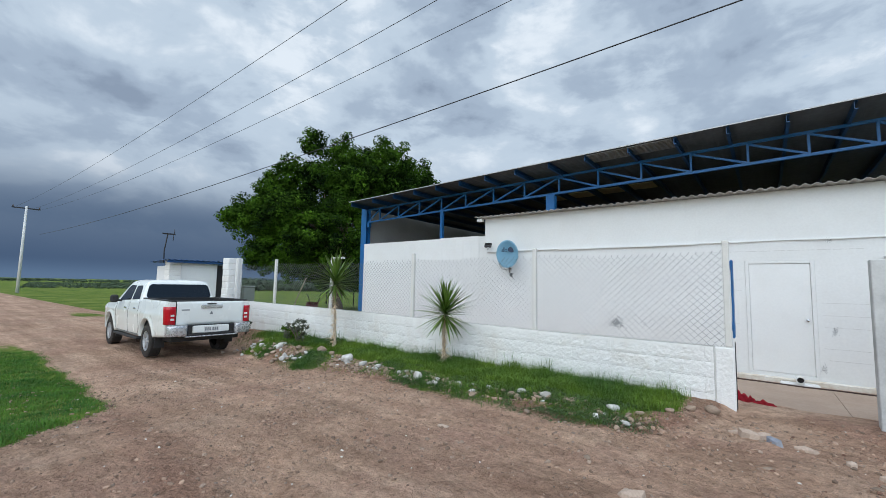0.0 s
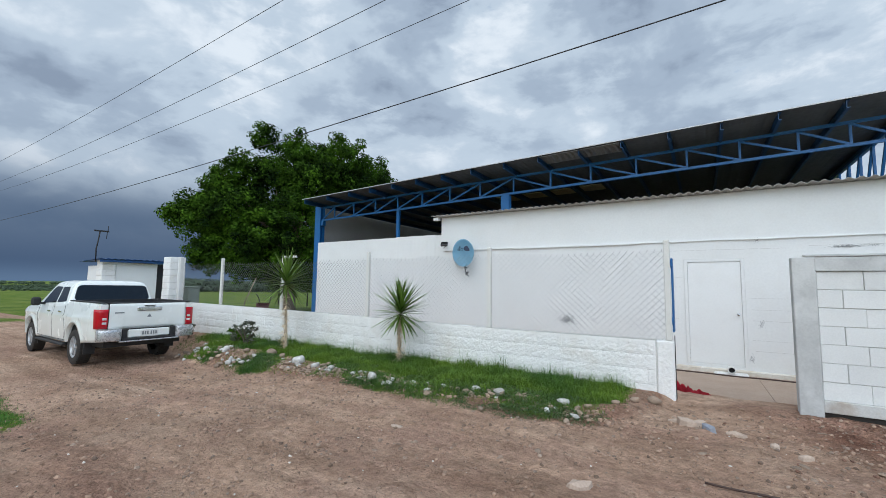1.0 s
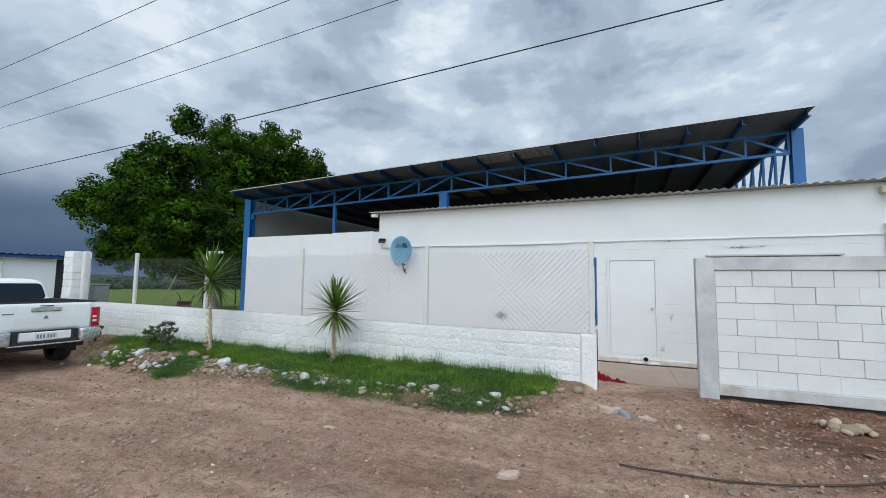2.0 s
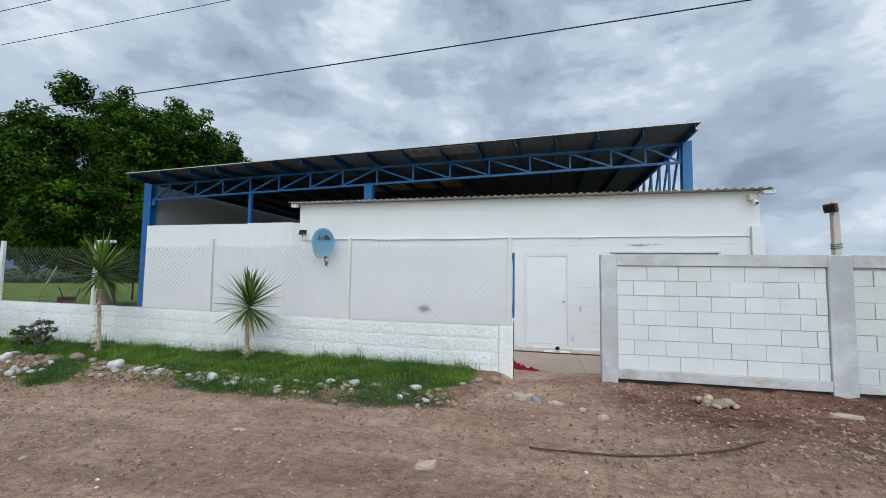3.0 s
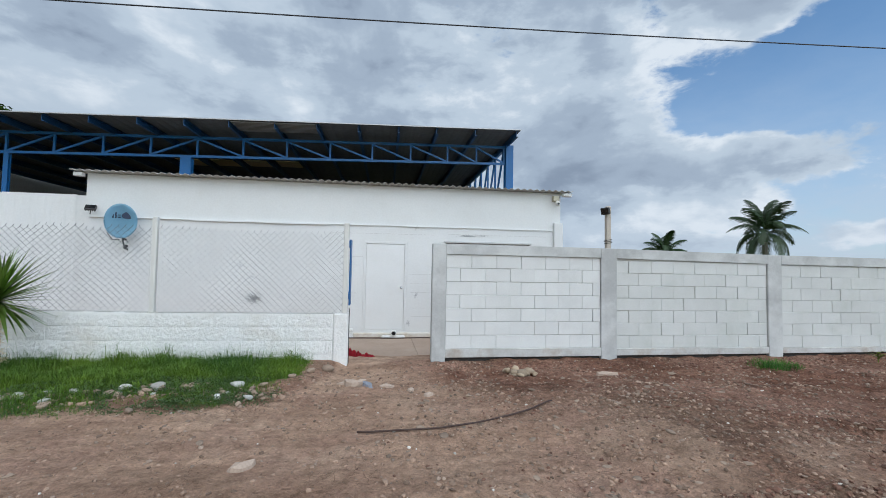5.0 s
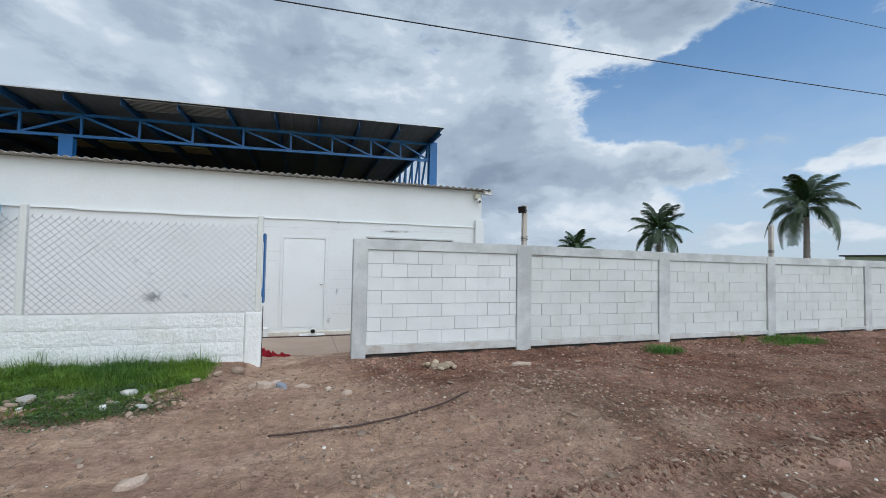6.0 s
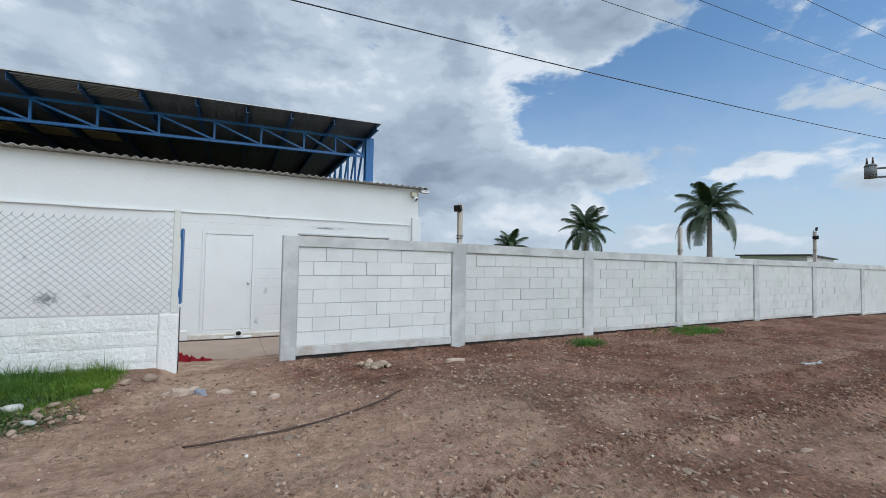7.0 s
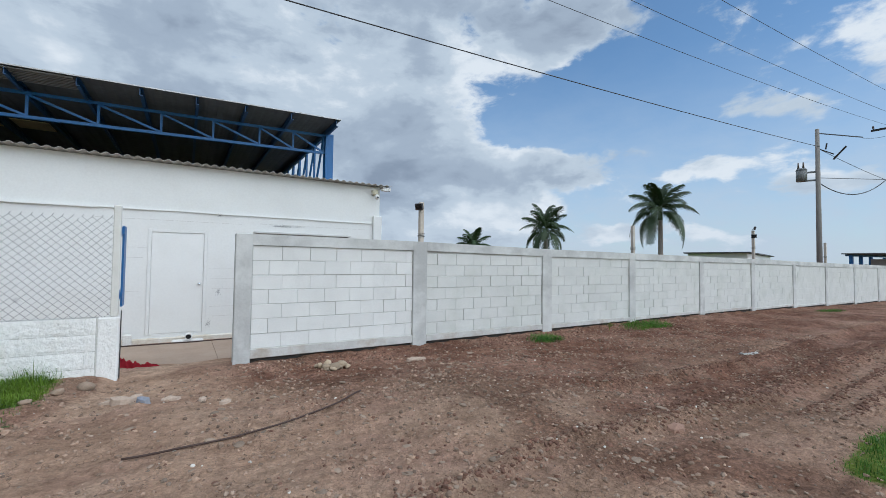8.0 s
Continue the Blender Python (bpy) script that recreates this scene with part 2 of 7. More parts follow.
# ---- mesh tools ----
def box(bm, x0, x1, y0, y1, z0, z1, bevel=0.0, top=None):
    """A box; top: the heights of its upper end at x0 and x1, where it slopes."""
    zt = top or (z1, z1)
    v = [bm.verts.new(p) for p in ((x0, y0, z0), (x1, y0, z0), (x1, y1, z0), (x0, y1, z0),
                                   (x0, y0, zt[0]), (x1, y0, zt[1]), (x1, y1, zt[1]), (x0, y1, zt[0]))]
    fs = [bm.faces.new([v[i] for i in q]) for q in ((3, 2, 1, 0), (4, 5, 6, 7), (0, 1, 5, 4), (1, 2, 6, 5), (2, 3, 7, 6), (3, 0, 4, 7))]
    if bevel:
        edges = {e for f in fs for e in f.edges}
        bmesh.ops.bevel(bm, geom=list(edges), offset=bevel, segments=1, affect="EDGES")
    return v


def rod(bm, a, b, r, r2=None, n=8, caps=True):
    """A round bar from a to b."""
    a, b = Vector(a), Vector(b)
    r2 = r if r2 is None else r2
    d = (b - a).normalized()
    u = d.orthogonal().normalized()
    w = d.cross(u)
    rings = []
    for p, q in ((a, r), (b, r2)):
        rings.append([bm.verts.new(p + q * (math.cos(2 * math.pi * i / n) * u + math.sin(2 * math.pi * i / n) * w)) for i in range(n)])
    for i in range(n):
        bm.faces.new((rings[0][i], rings[0][(i + 1) % n], rings[1][(i + 1) % n], rings[1][i])).smooth = n > 5
    if caps:
        bm.faces.new(rings[0][::-1])
        bm.faces.new(rings[1])
    return rings


def bar(bm, a, b, w, h):
    """A rectangular bar from a to b: w across (level), h upright."""
    a, b = Vector(a), Vector(b)
    d = (b - a).normalized()
    side = d.cross(Vector((0, 0, 1)))
    side = side.normalized() if side.length > 1e-4 else Vector((1, 0, 0))
    up = side.cross(d).normalized()
    vs = []
    for p in (a, b):
        for s, t in ((-1, -1), (1, -1), (1, 1), (-1, 1)):
            vs.append(bm.verts.new(p + side * (s * w / 2) + up * (t * h / 2)))
    for q in ((0, 1, 2, 3), (7, 6, 5, 4), (0, 4, 5, 1), (1, 5, 6, 2), (2, 6, 7, 3), (3, 7, 4, 0)):
        bm.faces.new([vs[i] for i in q])


def tube(bm, pts, radii, n=8):
    """A pipe through the points."""
    pts = [Vector(p) for p in pts]
    if not isinstance(radii, (list, tuple)):
        radii = [radii] * len(pts)
    rings = []
    u = None
    for i, p in enumerate(pts):
        d = (pts[min(i + 1, len(pts) - 1)] - pts[max(i - 1, 0)]).normalized()
        u = d.orthogonal().normalized() if u is None else (u - d * u.dot(d)).normalized()
        w = d.cross(u)
        rings.append([bm.verts.new(p + radii[i] * (math.cos(2 * math.pi * k / n) * u + math.sin(2 * math.pi * k / n) * w)) for k in range(n)])
    for a, b in zip(rings, rings[1:]):
        for k in range(n):
            bm.faces.new((a[k], a[(k + 1) % n], b[(k + 1) % n], b[k])).smooth = True
    bm.faces.new(rings[0][::-1])
    bm.faces.new(rings[-1])


def mesh_of(bm, name, mat):
    bmesh.ops.recalc_face_normals(bm, faces=bm.faces)
    me = bpy.data.meshes.new(name)
    bm.to_mesh(me)
    bm.free()
    if mat:
        me.materials.append(mat)
    return me


def part(name, bm, mat, parent=None, label="", kind="", place=None):
    ob = new(name, mesh_of(bm, name, mat))
    if parent:
        ob.parent = parent
    if place is not None:
        ob.matrix_basis = place
    return tagged(ob, label, kind=kind)


def share(name, me, parent, place):
    """One more object on a mesh that its like pieces share."""
    ob = new(name, me)
    ob.parent = parent
    ob.matrix_basis = place
    return ob


def empty(name, label, category, place=None, group="", kind=""):
    ob = new(name)
    ob.empty_display_size = 0.2
    if place is not None:
        ob.matrix_basis = place
    return tagged(ob, label, category, group, kind)


def smooth_step(a, b, x):
    t = min(max((x - a) / (b - a), 0.0), 1.0)
    return t * t * (3 - 2 * t)


def lerp_table(table, x):
    for (x0, y0), (x1, y1) in zip(table, table[1:]):
        if x <= x1:
            return y0 + (y1 - y0) * max(0.0, min(1.0, (x - x0) / (x1 - x0)))
    return table[-1][1]

# ---- the lie of the land ----
WALL_GROUND = [(0.0, 0.02), (10.0, 0.03), (14.0, 0.035), (17.0, -0.01), (20.3, -0.07), (24.0, -0.14), (27.0, -0.20), (34.0, -0.28), (40, -0.3)]
FENCE_Y, WALL_Y, FRONT_Y = 8.29, 8.19, 11.635


def rough(x, y, s, k=0.0):
    return noise.noise(Vector((x * s, y * s, k)))


def strip_edge(x):
    """How far the planted strip before the fence reaches towards the track."""
    return lerp_table([(-30, 7.6), (-14, 7.5), (-11, 7.3), (-8.5, 6.5), (-6.2, 6.25), (-5.2, 6.3), (-4.2, 6.35), (-3, 6.35), (-1.7, 6.2), (-0.8, 6.5), (-0.25, 7.6), (-0.1, 8.3)], x)


def lush_edge(x):
    """Where the stones end and the long grass begins."""
    return lerp_table([(-30, 7.95), (-11, 7.75), (-9, 7.42), (-7.2, 7.28), (-6.2, 7.12), (-5, 7.06), (-1.0, 7.08), (-0.6, 7.3), (-0.4, 7.75), (0, 8.4)], x)


RIDGE = [(1.5, 4.0), (3.5, 4.2), (4.7, 4.0), (6.1, 3.87), (11.0, 4.05), (25.0, 4.5)]
RUT_MID = [(4.6, 4.45), (6.1, 4.25), (8.5, 4.2), (13.5, 4.45), (25.0, 5.0)]
RUT_FAR = [(3.6, 5.75), (4.2, 5.42), (5.3, 4.88), (6.9, 4.62), (9.0, 4.62), (16.7, 5.0), (30.0, 5.7)]
# wheel ruts and pushed-up ridges where lorries turn in: centre line, half width, height, start
RUTS = [(RIDGE, 0.085, 0.070, 1.3), ([(x, y + 0.34) for x, y in RIDGE], 0.05, 0.032, 5.2), ([(x, y - 0.45) for x, y in RIDGE], 0.05, 0.028, 5.6), ([(x, y - 0.75) for x, y in RIDGE], 0.06, 0.026, 6.0), ([(x, y - 0.28) for x, y in RIDGE], 0.16, -0.06, 3.6), (RUT_MID, 0.12, -0.07, 4.2), ([(x, y - 0.17) for x, y in RUT_MID], 0.055, 0.05, 4.2),
        (RUT_FAR, 0.22, -0.095, 4.0), ([(x, y + 0.27) for x, y in RUT_FAR], 0.07, 0.048, 4.0), ([(x, y + 0.95) for x, y in RUT_FAR], 0.13, -0.035, 5.5)]


def ground_z(x, y):
    low = -0.25 * smooth_step(-3.5, -9.5, x)                   # the track falls gently to the west
    z = low
    if x < 0.5:
        bank = smooth_step(strip_edge(x) - 0.3, strip_edge(x) + 0.75, y) * (1 - smooth_step(-0.5, 0.2, x))
        z += (0.09 - low * 0.95) * bank * (1 - smooth_step(14, 30, -x))
    if x > 0:
        z += smooth_step(2, 9, y) * lerp_table(WALL_GROUND, x)
    near = 1 - smooth_step(16, 40, math.hypot(x, y))
    if -12 < x < 6 and y > 7.9:
        z -= 0.15 * smooth_step(8.3, 11.0, y) * smooth_step(-12, -6, x)
    inside = y > 8.4
    if not inside:
        ruts = 0.0
        for c, w, d in ((3.5, 0.32, 0.045), (5.25, 0.35, 0.045)):   # gentle wheel tracks along the way
            cc = c + 0.25 * rough(x, 0, 0.13, c)
            ruts -= d * math.exp(-((y - cc) / w) ** 2) * (0.6 + 0.6 * rough(x, y, 0.5, 2)) * (1 - smooth_step(2.5, 4.5, x))
        if x > 1.0:
            for table, w, d, x0 in RUTS:
                cc = lerp_table(table, x) + 0.05 * rough(x, 0, 0.9, w * 70)
                ruts += d * math.exp(-((y - cc) / w) ** 2) * smooth_step(x0, x0 + 1.2, x) * (0.8 + 0.7 * rough(x, y, 2.2, 6))
        loose = smooth_step(0.3, 2.0, x) * smooth_step(5.0, 6.5, y) * (1 - smooth_step(11, 16, x))
        z += near * (ruts + 0.035 * rough(x, y, 0.8) + 0.024 * rough(x, y, 2.6) + 0.016 * rough(x, y, 6.5) + 0.009 * rough(x, y, 15.0, 7)
                     + 0.020 * noise.noise(Vector((x * 0.22, y * 3.6, 61.0))) * (0.35 + 0.65 * smooth_step(3.0, 6.0, x)) * (1 - smooth_step(5.6, 6.6, y))
                     + 0.14 * math.exp(-((x - 3.3) / 1.1) ** 2 - ((y - 5.6) / 0.9) ** 2) + loose * (0.035 * max(0, rough(x, y, 1.3, 5)) + 0.030 * rough(x, y, 4.0, 3) + 0.026 * rough(x, y, 9.0, 4)))
        edge = smooth_step(7.75, 8.1, y) * smooth_step(-0.2, 1.0, x)
        z = z * (1 - edge) + edge * (lerp_table(WALL_GROUND, x) + 0.045 + 0.035 * rough(x, y, 2.5, 51) + 0.03 * rough(x, y, 7.0, 52))
    if y > 8.85 and -0.62 < x < 4.52 and y < 11.7:
        z = z * (1 - smooth_step(8.85, 9.05, y)) + smooth_step(8.85, 9.05, y) * (-0.038 + 0.03 * rough(x, y, 2.3, 41) - 0.10 * smooth_step(9.0, 9.9, y)) - 0.1 * smooth_step(9.9, 10.1, y)
    return z


def cover_at(x, y):
    """How much grass or crop grows at a place, 0 to 1."""
    n = 0.35 * rough(x, y, 0.5, 9) + 0.2 * rough(x, y, 1.9, 8)
    if y > 8.35:
        if -0.3 < x < 60 and y < 14:
            return 0.0
        return 1.0 if (x < -12.2 or y > 26) else 0.25
    c = 0.0
    if x < 0.3:
        lush = smooth_step(-0.12, 0.10, y - lush_edge(x) + 0.12 * n)
        weeds = 0.82 * smooth_step(-0.2, 0.25, y - strip_edge(x) + 0.9 * n) * (0.35 + 1.3 * max(0.0, rough(x, y, 1.1, 21) + 0.2))
        c = max(c, max(lush, weeds) * (1 - smooth_step(-0.85, -0.50, x + 0.3 * n)) * (1 - 0.85 * smooth_step(-9.5, -12.5, x)))
    verge = 3.15 + 0.5 * smooth_step(-5, -9, x) - 1.4 * smooth_step(-6.5, -4.6, x)
    c = max(c, smooth_step(0.15, -0.25, y - verge + 0.5 * n) * smooth_step(-3.6, -5.0, x + n) * (1 - 0.75 * smooth_step(-13, -17, x)))
    c = max(c, smooth_step(2.92, 2.66, y + 0.3 * n) * smooth_step(4.5, 4.95, x + 0.4 * n))
    road_end = 6.2 + 2.2 * smooth_step(-18, -30, x)
    c = max(c, smooth_step(-17.0, -20.0, x + 2 * n) * smooth_step(road_end, road_end + 1.2, y + n))
    c = max(c, 0.8 * smooth_step(1.2, 0.5, math.hypot((x + 26.6) / 2.3, (y - 7.2) / 0.8) + 0.6 * n))
    c = max(c, smooth_step(-24.0, -32.0, x) * smooth_step(2.2, 1.0, y))
    c = max(c, smooth_step(60, 75, x))
    return min(max(c, 0.0), 1.0)


# damp hollows in the track: place, half widths, depth of tone
DAMP = [(-3.4, 2.95, 0.9, 0.22, 0.6), (-4.8, 3.3, 1.2, 0.25, 0.55), (-2.6, 2.7, 0.7, 0.3, 0.45), (-9.5, 5.4, 1.5, 0.5, 0.35), (-1.0, 4.6, 1.4, 0.16, 0.3)]


def wear_and_rut_shade_at(x, y):
    """1 on the dry driven track, 0 where the soil is turned over and damp; rut shading is put in too."""
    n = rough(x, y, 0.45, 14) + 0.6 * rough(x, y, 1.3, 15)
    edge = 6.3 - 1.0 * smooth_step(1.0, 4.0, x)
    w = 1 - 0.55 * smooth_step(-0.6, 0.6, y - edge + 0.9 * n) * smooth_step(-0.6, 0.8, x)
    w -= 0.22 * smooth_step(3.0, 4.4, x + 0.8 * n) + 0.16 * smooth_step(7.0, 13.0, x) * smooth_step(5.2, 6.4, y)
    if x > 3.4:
        # besides damp soil, the ruts' weak shading is carried by this darker tone
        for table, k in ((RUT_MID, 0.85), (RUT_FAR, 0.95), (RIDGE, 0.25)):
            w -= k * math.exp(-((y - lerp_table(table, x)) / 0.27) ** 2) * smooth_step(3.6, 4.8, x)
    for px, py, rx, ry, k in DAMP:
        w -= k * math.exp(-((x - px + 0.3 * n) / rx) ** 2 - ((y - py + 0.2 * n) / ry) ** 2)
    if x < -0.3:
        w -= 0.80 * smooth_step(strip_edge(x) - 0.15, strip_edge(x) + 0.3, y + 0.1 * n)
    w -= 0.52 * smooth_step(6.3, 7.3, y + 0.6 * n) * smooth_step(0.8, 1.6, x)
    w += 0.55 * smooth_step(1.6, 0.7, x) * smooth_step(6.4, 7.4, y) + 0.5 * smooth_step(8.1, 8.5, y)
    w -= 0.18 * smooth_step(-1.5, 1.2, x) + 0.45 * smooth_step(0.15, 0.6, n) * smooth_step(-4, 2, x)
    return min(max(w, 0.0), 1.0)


def gravel_at(x, y):
    """Where grey gravel lies on the soil."""
    n = rough(x, y, 0.9, 33) + 0.5 * rough(x, y, 2.7, 34)
    g = math.exp(-((x - 3.2) / 1.0) ** 2 - ((y - 5.5) / 1.2) ** 2)
    if x > 1.2:
        g = max(g, math.exp(-((y - lerp_table(RIDGE, x)) / 0.22) ** 2) * smooth_step(1.3, 2.4, x) * (1 - smooth_step(5.0, 8.0, x)))
    g = max(g, 0.5 * smooth_step(0.05, 0.45, n))
    return min(max(g + 0.35 * n * g, 0.0), 1.0)


def axis(lo, hi, step, far, grow=1.22):
    out = [lo + step * i for i in range(int((hi - lo) / step) + 1)]
    for sign, start in ((1, out[-1]), (-1, out[0])):
        s, p, more = step, start, []
        while abs(p) < far:
            s *= grow
            p += sign * s
            more.append(p)
        out = out + more if sign > 0 else more[::-1] + out
    return out


def build_ground():
    xs, ys = axis(-13.0, 18.0, 0.054, 2600), axis(0.6, 9.8, 0.038, 2600)
    verts, cover = [], []
    for y in ys:
        for x in xs:
            verts.append((x, y, ground_z(x, y)))
            cover.append(cover_at(x, y))
    w = len(xs)
    faces = [(j * w + i, j * w + i + 1, (j + 1) * w + i + 1, (j + 1) * w + i) for j in range(len(ys) - 1) for i in range(w - 1)]
    me = bpy.data.meshes.new("ground")
    me.from_pydata(verts, [], faces)
    at = me.attributes.new("cover", "FLOAT", "POINT")
    at.data.foreach_set("value", cover)
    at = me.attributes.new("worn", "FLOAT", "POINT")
    at.data.foreach_set("value", [wear_and_rut_shade_at(x, y) for y in ys for x in xs])
    at = me.attributes.new("gravel", "FLOAT", "POINT")
    at.data.foreach_set("value", [gravel_at(x, y) if abs(x) < 30 and y < 9 else 0.0 for y in ys for x in xs])
    me.polygons.foreach_set("use_smooth", [True] * len(faces))
    me.materials.append(ground_material())
    return tagged(new("ground", me), "rutted brown dirt track with green verges and fields", "ground", kind="structure")


def ground_material():
    m = bpy.data.materials.new("dirt_and_grass")
    m.use_nodes = True
    nt = m.node_tree
    N, L = nt.nodes.new, nt.links.new
    bsdf = nt.nodes["Principled BSDF"]
    pos = N("ShaderNodeNewGeometry").outputs["Position"]

    def noise_tex(sc, detail=5, r=0.6, stretch=None):
        n = N("ShaderNodeTexNoise")
        n.inputs["Scale"].default_value, n.inputs["Detail"].default_value, n.inputs["Roughness"].default_value = sc, detail, r
        v = pos
        if stretch:
            mp = N("ShaderNodeMapping")
            mp.inputs["Scale"].default_value = stretch
            L(pos, mp.inputs[0])
            v = mp.outputs[0]
        L(v, n.inputs["Vector"])
        return n.outputs[0]

    def ramp(v, stops):
        n = N("ShaderNodeValToRGB")
        e = n.color_ramp.elements
        while len(e) < len(stops):
            e.new(0.5)
        for el, (p, c) in zip(e, stops):
            el.position, el.color = p, (*c, 1)
        L(v, n.inputs[0])
        return n.outputs[0]

    def mix(fac, a, b, kind="MIX"):
        n = N("ShaderNodeMix")
        n.data_type, n.blend_type = "RGBA", kind
        if isinstance(fac, float):
            n.inputs[0].default_value = fac
        else:
            L(fac, n.inputs[0])
        L(a, n.inputs[6])
        L(b, n.inputs[7])
        return n.outputs[2]

    worn = ramp(noise_tex(0.9, 7, 0.66), [(0.30, (0.43, 0.280, 0.196)), (0.5, (0.55, 0.376, 0.270)), (0.70, (0.63, 0.458, 0.340))])
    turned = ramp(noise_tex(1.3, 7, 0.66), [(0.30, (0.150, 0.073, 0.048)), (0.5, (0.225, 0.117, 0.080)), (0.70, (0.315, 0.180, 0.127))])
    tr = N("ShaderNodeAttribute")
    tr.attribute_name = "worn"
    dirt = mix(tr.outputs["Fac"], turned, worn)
    gr = N("ShaderNodeAttribute")
    gr.attribute_name = "gravel"
    grey = ramp(noise_tex(3.0, 6, 0.7), [(0.32, (0.27, 0.190, 0.137)), (0.68, (0.45, 0.335, 0.245))])
    half = N("ShaderNodeMath")
    half.operation = "MULTIPLY"
    L(gr.outputs["Fac"], half.inputs[0])
    half.inputs[1].default_value = 0.45
    dirt = mix(half.outputs[0], dirt, grey)
    streak = ramp(noise_tex(1.0, 6, 0.62, (0.25, 1.8, 1)), [(0.38, (0.64, 0.61, 0.59)), (0.62, (1.14, 1.14, 1.14))])
    dirt = mix(0.6, dirt, streak, "MULTIPLY")
    tracks = ramp(noise_tex(1.0, 7, 0.6, (0.16, 4.6, 1)), [(0.36, (0.66, 0.63, 0.61)), (0.5, (1.0, 1.0, 1.0)), (0.64, (1.14, 1.14, 1.13))])
    dirt = mix(0.42, dirt, tracks, "MULTIPLY")
    rust = ramp(noise_tex(0.7, 6, 0.65), [(0.48, (0, 0, 0)), (0.66, (0.70, 0.70, 0.70))])
    red = N("ShaderNodeRGB")
    red.outputs[0].default_value = (0.40, 0.245, 0.185, 1)
    dirt = mix(rust, dirt, red.outputs[0])
    lumps = ramp(noise_tex(9.0, 8, 0.74), [(0.38, (0.72, 0.70, 0.68)), (0.5, (1.0, 1.0, 1.0)), (0.63, (1.18, 1.17, 1.16))])
    dirt = mix(0.9, dirt, lumps, "MULTIPLY")
    crack = N("ShaderNodeTexVoronoi")
    crack.feature = "DISTANCE_TO_EDGE"
    crack.inputs["Scale"].default_value = 11.0
    wob = N("ShaderNodeVectorMath")
    wob.operation = "MULTIPLY_ADD"
    wn = N("ShaderNodeTexNoise")
    wn.inputs["Scale"].default_value = 5.0
    L(pos, wn.inputs["Vector"])
    L(wn.outputs["Color"], wob.inputs[0])
    wob.inputs[1].default_value = (0.16, 0.16, 0.16)
    L(pos, wob.inputs[2])
    L(wob.outputs[0], crack.inputs["Vector"])
    lines = ramp(crack.outputs["Distance"], [(0.0, (0.50, 0.48, 0.46)), (0.03, (1, 1, 1))])
    where = ramp(noise_tex(1.6, 3), [(0.52, (0, 0, 0)), (0.60, (1, 1, 1))])
    dirt = mix(where, dirt, mix(1.0, dirt, lines, "MULTIPLY"))
    grit = ramp(noise_tex(48, 6, 0.7), [(0.35, (0.86, 0.85, 0.84)), (0.5, (1.0, 1.0, 1.0)), (0.66, (1.12, 1.11, 1.10))])
    dirt = mix(1.0, dirt, grit, "MULTIPLY")
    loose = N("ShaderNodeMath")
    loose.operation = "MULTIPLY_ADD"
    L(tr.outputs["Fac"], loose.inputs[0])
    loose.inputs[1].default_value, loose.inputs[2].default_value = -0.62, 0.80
    for size, lo, hi, gate in ((60.0, 0.66, 1.28, None), (24.0, 0.62, 1.30, (0.44, 0.56))):      # crumbs, each of its own tone
        cell = N("ShaderNodeTexVoronoi")
        cell.inputs["Scale"].default_value = size
        L(wob.outputs[0], cell.inputs["Vector"])
        sep = N("ShaderNodeSeparateColor")
        L(cell.outputs["Color"], sep.inputs[0])
        tone = ramp(sep.outputs[0], [(0.0, (lo, lo, lo)), (0.5, (0.98, 0.98, 0.98)), (1.0, (hi, hi * 0.985, hi * 0.97))])
        fac = loose.outputs[0]
        if gate:
            gm = N("ShaderNodeMath")
            gm.operation = "MULTIPLY"
            L(fac, gm.inputs[0])
            L(ramp(noise_tex(2.2, 5, 0.65), [(gate[0], (0, 0, 0)), (gate[1], (1, 1, 1))]), gm.inputs[1])
            fac = gm.outputs[0]
        dirt = mix(fac, dirt, mix(1.0, dirt, tone, "MULTIPLY"))
    vor = N("ShaderNodeTexVoronoi")
    vor.inputs["Scale"].default_value = 34.0
    L(pos, vor.inputs["Vector"])
    peb = ramp(vor.outputs["Distance"], [(0.10, (1, 1, 1)), (0.22, (0, 0, 0))])
    pick = ramp(noise_tex(5.0, 3), [(0.55, (0, 0, 0)), (0.62, (1, 1, 1))])
    pebble = mix(1.0, peb, pick, "MULTIPLY")
    stone = ramp(noise_tex(9.0, 2), [(0.3, (0.30, 0.22, 0.18)), (0.7, (0.52, 0.43, 0.36))])
    dirt = mix(pebble, dirt, stone)
    grass = ramp(noise_tex(0.45, 9, 0.72), [(0.32, (0.050, 0.105, 0.013)), (0.46, (0.115, 0.180, 0.026)), (0.58, (0.19, 0.235, 0.050)), (0.74, (0.30, 0.285, 0.11))])
    blades = ramp(noise_tex(22, 4, 0.7), [(0.3, (0.6, 0.62, 0.55)), (0.7, (1.3, 1.3, 1.2))])
    grass = mix(0.8, grass, blades, "MULTIPLY")
    at = N("ShaderNodeAttribute")
    at.attribute_name = "cover"
    ragged = N("ShaderNodeMath")
    ragged.operation = "ADD"
    L(at.outputs["Fac"], ragged.inputs[0])
    off = N("ShaderNodeMath")
    off.operation = "MULTIPLY_ADD"
    L(noise_tex(7, 5, 0.7), off.inputs[0])
    off.inputs[1].default_value, off.inputs[2].default_value = 1.0, -0.5
    L(off.outputs[0], ragged.inputs[1])
    keep = ramp(ragged.outputs[0], [(0.38, (0, 0, 0)), (0.6, (1, 1, 1))])
    L(mix(keep, dirt, grass), bsdf.inputs["Base Color"])
    bsdf.inputs["Roughness"].default_value = 0.95
    bsdf.inputs["Specular IOR Level"].default_value = 0.15
